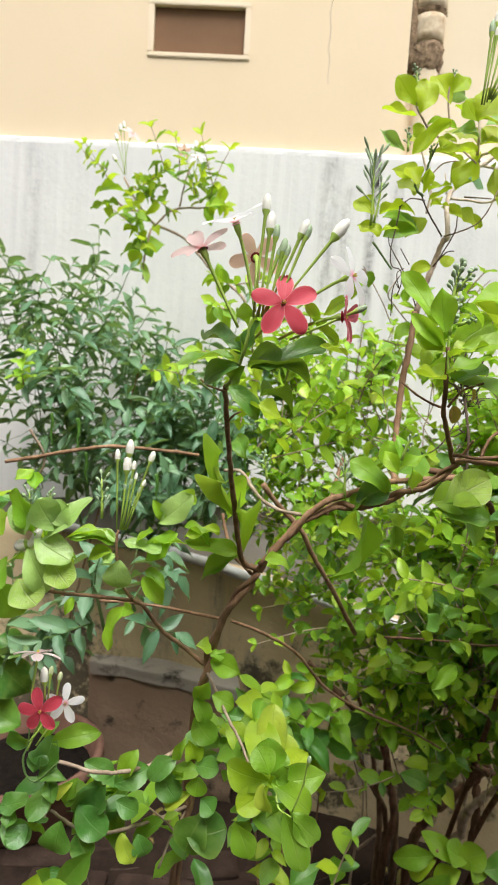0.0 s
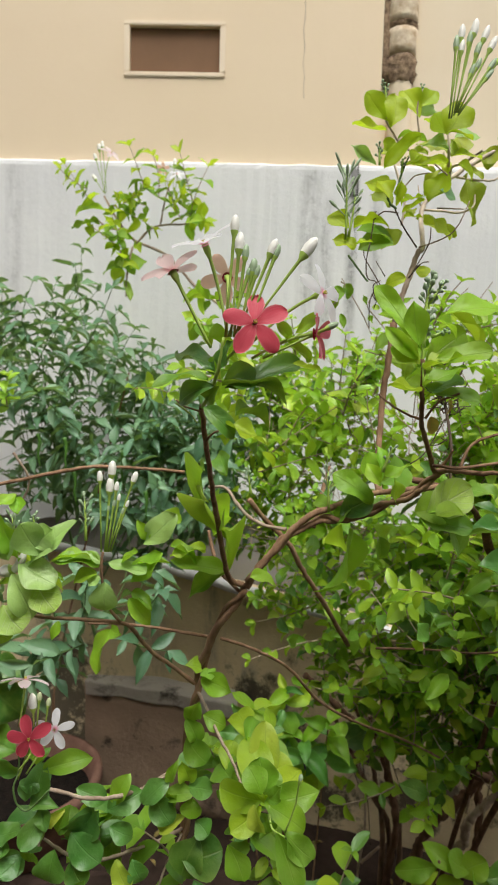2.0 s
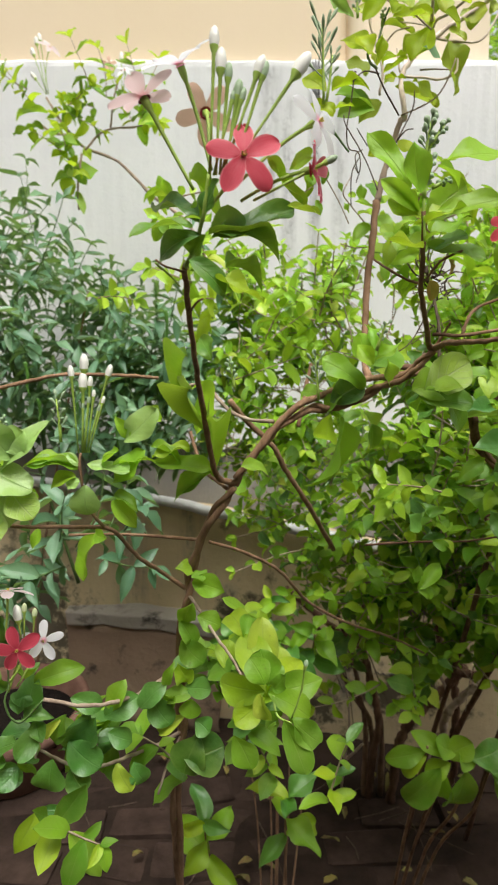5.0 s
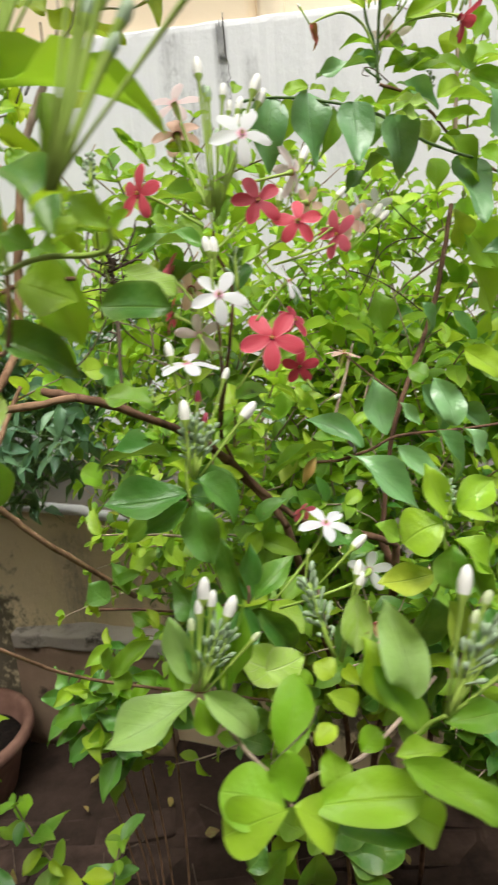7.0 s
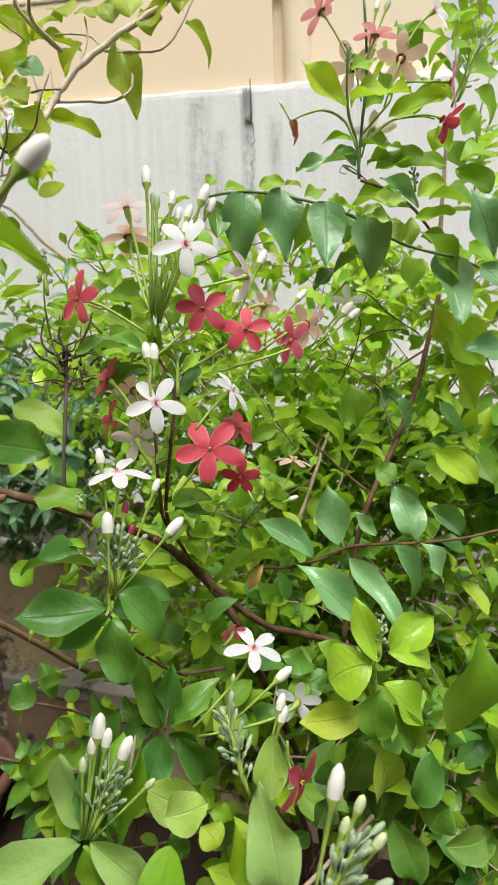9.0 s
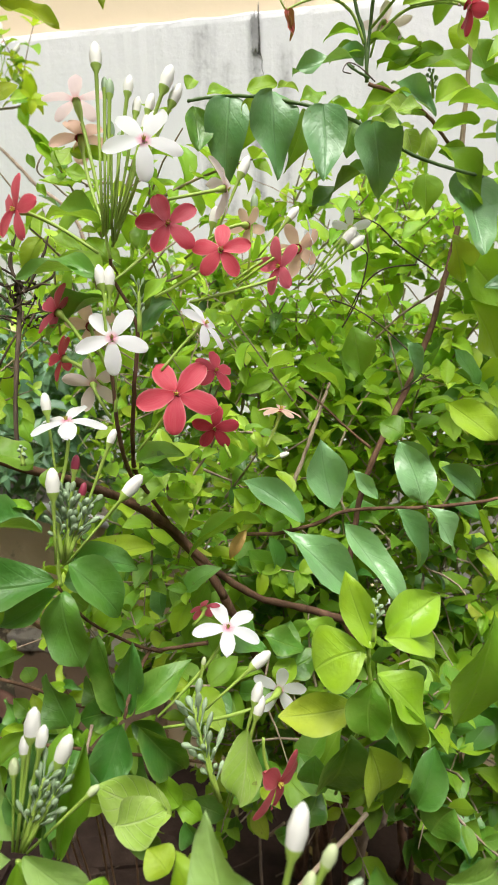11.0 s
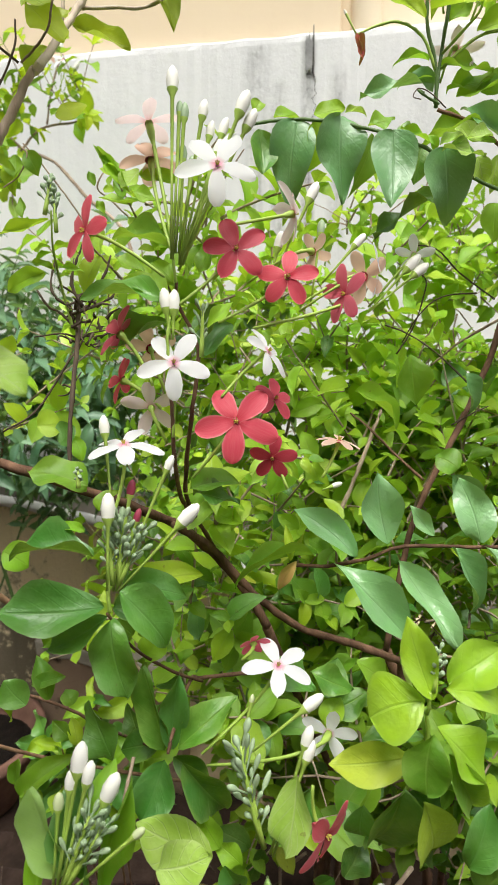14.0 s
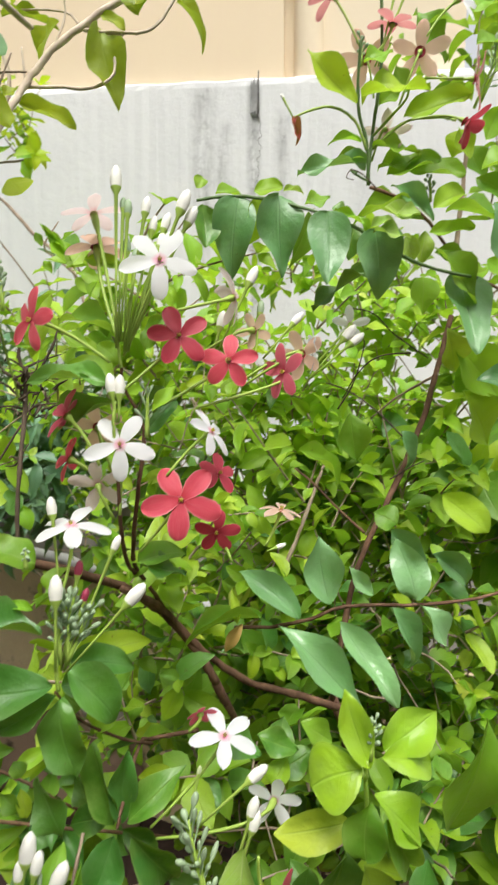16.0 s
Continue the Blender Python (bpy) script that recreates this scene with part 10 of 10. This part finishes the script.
lf(shrub, (-0.1432, 1.7897, 1.3389), (-0.1351, 1.7874, 1.3108), 0.0426, "under")
lf(shrub, (-0.1969, 1.7991, 1.4574), (-0.2828, 1.7991, 1.4788), 0.0199, "young")
lf(shrub, (-0.2101, 1.7962, 1.4287), (-0.2836, 1.7938, 1.4193), 0.0170)
lf(shrub, (-0.2240, 1.7953, 1.4212), (-0.2372, 1.7922, 1.3897), 0.0312)
lf(shrub, (0.0100, 1.8010, 1.4286), (0.0301, 1.7971, 1.3797), 0.0255, "young")
lf(shrub, (0.0164, 1.8030, 1.4500), (0.0466, 1.8063, 1.4793), 0.0369, "young")
lf(shrub, (-0.1236, 1.7946, 1.3890), (-0.1875, 1.7934, 1.3912), 0.0199, "young")
lf(shrub, (-0.1162, 1.7941, 1.3822), (-0.1011, 1.7920, 1.3544), 0.0227, "young")
flower(shrub, (-0.1872, 1.8226, 1.6073), (0.496, -0.541, 0.567), 0.0571, "blush", (-0.2011, 1.8137, 1.5100), label="small far pink and white flower")
flower(shrub, (-0.0156, 1.8117, 1.5551), (-0.005, -0.645, 0.659), 0.0483, "white", (-0.0250, 1.8064, 1.4982), label="small far white flower")
flower(shrub, (-0.0531, 1.8224, 1.5716), (-0.031, 0.551, 0.553), 0.0371, "salmon", (-0.0364, 1.8165, 1.5010))
bud(shrub, (-0.2008, 1.8131, 1.5029), (-0.2194, 1.8240, 1.6304), 0.0057, tail=0.82)
bud(shrub, (-0.1980, 1.8131, 1.5030), (-0.2300, 1.8216, 1.6059), 0.0057, tail=0.79)
bud(shrub, (-0.1951, 1.8132, 1.5031), (-0.2111, 1.8248, 1.6378), 0.0057, tail=0.83)
bud(shrub, (-0.2008, 1.8131, 1.5029), (-0.2339, 1.8167, 1.5517), 0.0057, tail=0.61)
bud(shrub, (-0.0262, 1.8161, 1.4942), (-0.0240, 1.8254, 1.5982), 0.0057, tail=0.78)
bud(shrub, (-0.0219, 1.8162, 1.4943), (0.0147, 1.8221, 1.5524), 0.0057, tail=0.67)
stem(shrub, [(0.546, 1.660, -0.275), (0.546, 1.660, -0.068), (0.518, 1.620, 0.061), (0.479, 1.553, 0.213), (0.422, 1.445, 0.374)], 0.0085, 0.0040, ROOT)
stem(shrub, [(0.589, 1.659, -0.275), (0.589, 1.659, -0.081), (0.547, 1.604, 0.101), (0.505, 1.536, 0.251), (0.480, 1.403, 0.446)], 0.0085, 0.0040, ROOT)
stem(shrub, [(0.563, 1.669, -0.275), (0.563, 1.669, -0.075), (0.491, 1.621, 0.074), (0.439, 1.580, 0.195), (0.383, 1.490, 0.323)], 0.0085, 0.0040, ROOT)
stem(shrub, [(0.685, 1.630, -0.275), (0.689, 1.600, -0.109), (0.711, 1.600, -0.069), (0.729, 1.600, -0.050), (0.729, 1.600, -0.014), (0.744, 1.600, 0.011), (0.774, 1.600, 0.045), (0.806, 1.600, 0.078)], 0.012, 0.009, TWIG, knots=0.25)
stem(shrub, [(0.610, 1.630, -0.275), (0.614, 1.600, -0.098), (0.634, 1.600, -0.039), (0.650, 1.600, -0.007), (0.675, 1.600, 0.019), (0.710, 1.600, 0.052), (0.745, 1.600, 0.093), (0.777, 1.600, 0.128)], 0.013, 0.011, BARK_DARK, knots=0.25)
stem(shrub, [(0.554, 1.650, -0.275), (0.558, 1.620, -0.131), (0.569, 1.620, -0.057), (0.563, 1.620, 0.015), (0.549, 1.620, 0.072), (0.533, 1.620, 0.129), (0.515, 1.620, 0.182), (0.495, 1.620, 0.240)], 0.01, 0.006, BARK_DARK, knots=0.2)
stem(shrub, [(0.332, 1.570, 0.363), (0.393, 1.570, 0.305), (0.467, 1.570, 0.242), (0.535, 1.570, 0.220), (0.600, 1.570, 0.179), (0.679, 1.570, 0.163), (0.746, 1.570, 0.134), (0.798, 1.570, 0.122)], 0.007, 0.011, BARK_DARK, knots=0.2)
stem(shrub, [(0.780, 1.680, -0.275), (0.784, 1.650, -0.190), (0.775, 1.650, -0.101), (0.782, 1.650, -0.026), (0.773, 1.650, 0.046), (0.784, 1.650, 0.134), (0.798, 1.650, 0.221), (0.790, 1.650, 0.314)], 0.01, 0.008, BARK_DARK, knots=0.25)
stem(shrub, [(0.699, 1.580, 0.139), (0.703, 1.580, 0.215), (0.686, 1.580, 0.283), (0.713, 1.580, 0.318), (0.760, 1.580, 0.360), (0.800, 1.580, 0.382)], 0.009, 0.006, BARK_DARK, knots=0.2)
stem(shrub, [(0.696, 1.570, 0.138), (0.722, 1.570, 0.084), (0.719, 1.570, 0.043)], 0.004, 0.003, TWIG)
stem(shrub, [(0.472, 1.610, -0.275), (0.476, 1.580, -0.102), (0.486, 1.580, -0.030), (0.484, 1.580, 0.054), (0.467, 1.580, 0.137), (0.455, 1.580, 0.185)], 0.003, 0.002, TWIG)
stem(shrub, [(0.533, 1.570, 0.220), (0.584, 1.570, 0.236), (0.609, 1.570, 0.204)], 0.003, 0.002, TWIG)
stem(shrub, [(0.486, 1.600, -0.115), (0.505, 1.600, -0.095), (0.527, 1.600, -0.073)], 0.004, 0.003, TWIG)
lf(shrub, (0.4703, 1.5200, 0.2675), (0.4121, 1.5000, 0.2441), 0.0644, "dark", "round", face=(0, -0.8, 0.6))
lf(shrub, (0.6762, 1.5200, 0.2818), (0.7331, 1.5000, 0.3169), 0.0632, "gloss", "oval", face=(0, -0.7, 0.7))
lf(shrub, (0.6600, 1.5200, 0.2352), (0.6816, 1.5000, 0.1801), 0.0703, "dark", "oval", face=(0, -0.9, 0.3))
lf(shrub, (0.5880, 1.5200, 0.2981), (0.6112, 1.5000, 0.2257), 0.0598, "mid", "oval", face=(0.1, -0.85, 0.5))
lf(shrub, (0.5880, 1.5200, 0.2981), (0.5166, 1.5000, 0.2649), 0.0478, "mid", "oval", face=(0, -0.7, 0.7))
lf(shrub, (0.4127, 1.5200, 0.1260), (0.4238, 1.5000, 0.1661), 0.0376, "mid", "oval", face=(0, -0.8, 0.5))
lf(shrub, (0.6505, 1.5200, 0.1754), (0.6088, 1.5000, 0.1995), 0.0351, "dark", "oval", face=(0, -0.8, 0.5))
lf(shrub, (0.7209, 1.5200, 0.2638), (0.7491, 1.5000, 0.2956), 0.0494, "olive", "oval", face=(0, -0.7, 0.7))
lf(shrub, (0.4373, 1.5200, 0.3056), (0.4359, 1.5000, 0.3612), 0.0273, "yellow", "oval", face=(0, -0.8, 0.5))
lf(shrub, (0.6524, 1.5200, 0.3786), (0.6630, 1.5000, 0.3439), 0.0364, "yellow", "oval", face=(0, -0.8, 0.5))
stem(shrub, [(0.482, 1.625, 0.127), (0.499, 1.616, 0.020), (0.507, 1.608, -0.075)], 0.0014, 0.0011, DEAD)
stem(shrub, [(0.448, 1.626, 0.140), (0.478, 1.619, 0.060)], 0.0014, 0.0011, DEAD)
stem(shrub, [(0.531, 1.581, 0.185), (0.602, 1.616, -0.004)], 0.0014, 0.0011, DEAD)
lf(chilli, (-0.3754, 1.4780, 0.3723), (-0.2720, 1.4713, 0.2722), 0.1025, "dark", face=(0.100, -0.750, 0.572))
lf(chilli, (-0.3839, 1.4681, 0.2626), (-0.2969, 1.4659, 0.2167), 0.0854, "dark", face=(0.100, -0.750, 0.572))
lf(chilli, (-0.3645, 1.4815, 0.4092), (-0.2781, 1.4809, 0.3815), 0.0610, "dark", face=(0.100, -0.750, 0.572))

clouds(shrub, 29, (((0.84, 1.22, 0.86), (0.09, 0.06, 0.1), 13), ((0.80, 1.12, 0.52), (0.1, 0.06, 0.1), 14), ((0.86, 1.16, 0.36), (0.12, 0.07, 0.1), 14), ((0.76, 1.05, 0.40), (0.06, 0.05, 0.06), 6)), 0.05, [LEAF["mid"], LEAF["mid"], LEAF["deep"], LEAF["deep"]], span=0.09, young=0.1, single=60, before=1.1)

# bright tree far beyond the corner of the house
far_tree = thing("tree", (3.0, 6.5, GROUND), "sunlit tree beyond the corner of the house", "tree")
stem(far_tree, [(3.0, 6.5, GROUND), (2.95, 6.5, 0.8), (3.05, 6.45, 1.8), (2.9, 6.5, 3.0)], 0.12, 0.05, ROOT, "trunk", sides=9)
stem(far_tree, [(3.02, 6.47, 1.6), (2.6, 6.3, 2.2), (2.2, 6.2, 2.7)], 0.05, 0.02, ROOT, "limb")
stem(far_tree, [(3.0, 6.48, 1.9), (3.4, 6.6, 2.6), (3.8, 6.7, 3.2)], 0.05, 0.02, ROOT, "limb")
clouds(far_tree, 31, (((2.9, 6.5, 2.7), (1.3, 0.8, 0.9), 260), ((2.0, 6.2, 2.4), (0.5, 0.5, 0.6), 70)), 0.11, span=0.28, young=0.6)

# green chillies hanging in the bush
for i in range(9):
    rnd = random.Random(90 + i)
    p = Vector((rnd.uniform(-0.32, 0.2), rnd.uniform(1.52, 1.64), rnd.uniform(0.7, 1.0)))
    stem(chilli, [p, p + Vector((0.004, 0, -0.02)), p + Vector((0.002, 0, -0.05)), p + Vector((0.006, 0, -0.075))], 0.005, 0.0015, CHILLI, "chilli_pod", knots=0.05, per=4)
stem(chilli, [(-0.36, 1.9, 0.0), (-0.34, 1.86, 0.2), (-0.24, 1.8, 0.6), (-0.12, 1.75, 1.05)], 0.0045, 0.002, BARK, "branch")
stem(chilli, [(-0.3, 1.84, 0.3), (-0.12, 1.78, 0.66), (-0.02, 1.74, 0.9)], 0.003, 0.002, STALK_DARK, "branch")
stem(chilli, [(-0.2, 1.79, 0.3), (-0.3, 1.8, 0.7), (-0.36, 1.8, 1.1)], 0.005, 0.002, STALK_DARK, "branch")
clouds(chilli, 32, (((-0.031, 1.157, 0.626), (0.1, 0.05, 0.03), 6), ((-0.190, 1.242, 0.494), (0.06, 0.04, 0.08), 5)), 0.055, [LEAF["blue"]] * 4, STALK_DARK, kind="long", slim=0.4, droop=0.5, span=0.1, single=90, before=3)
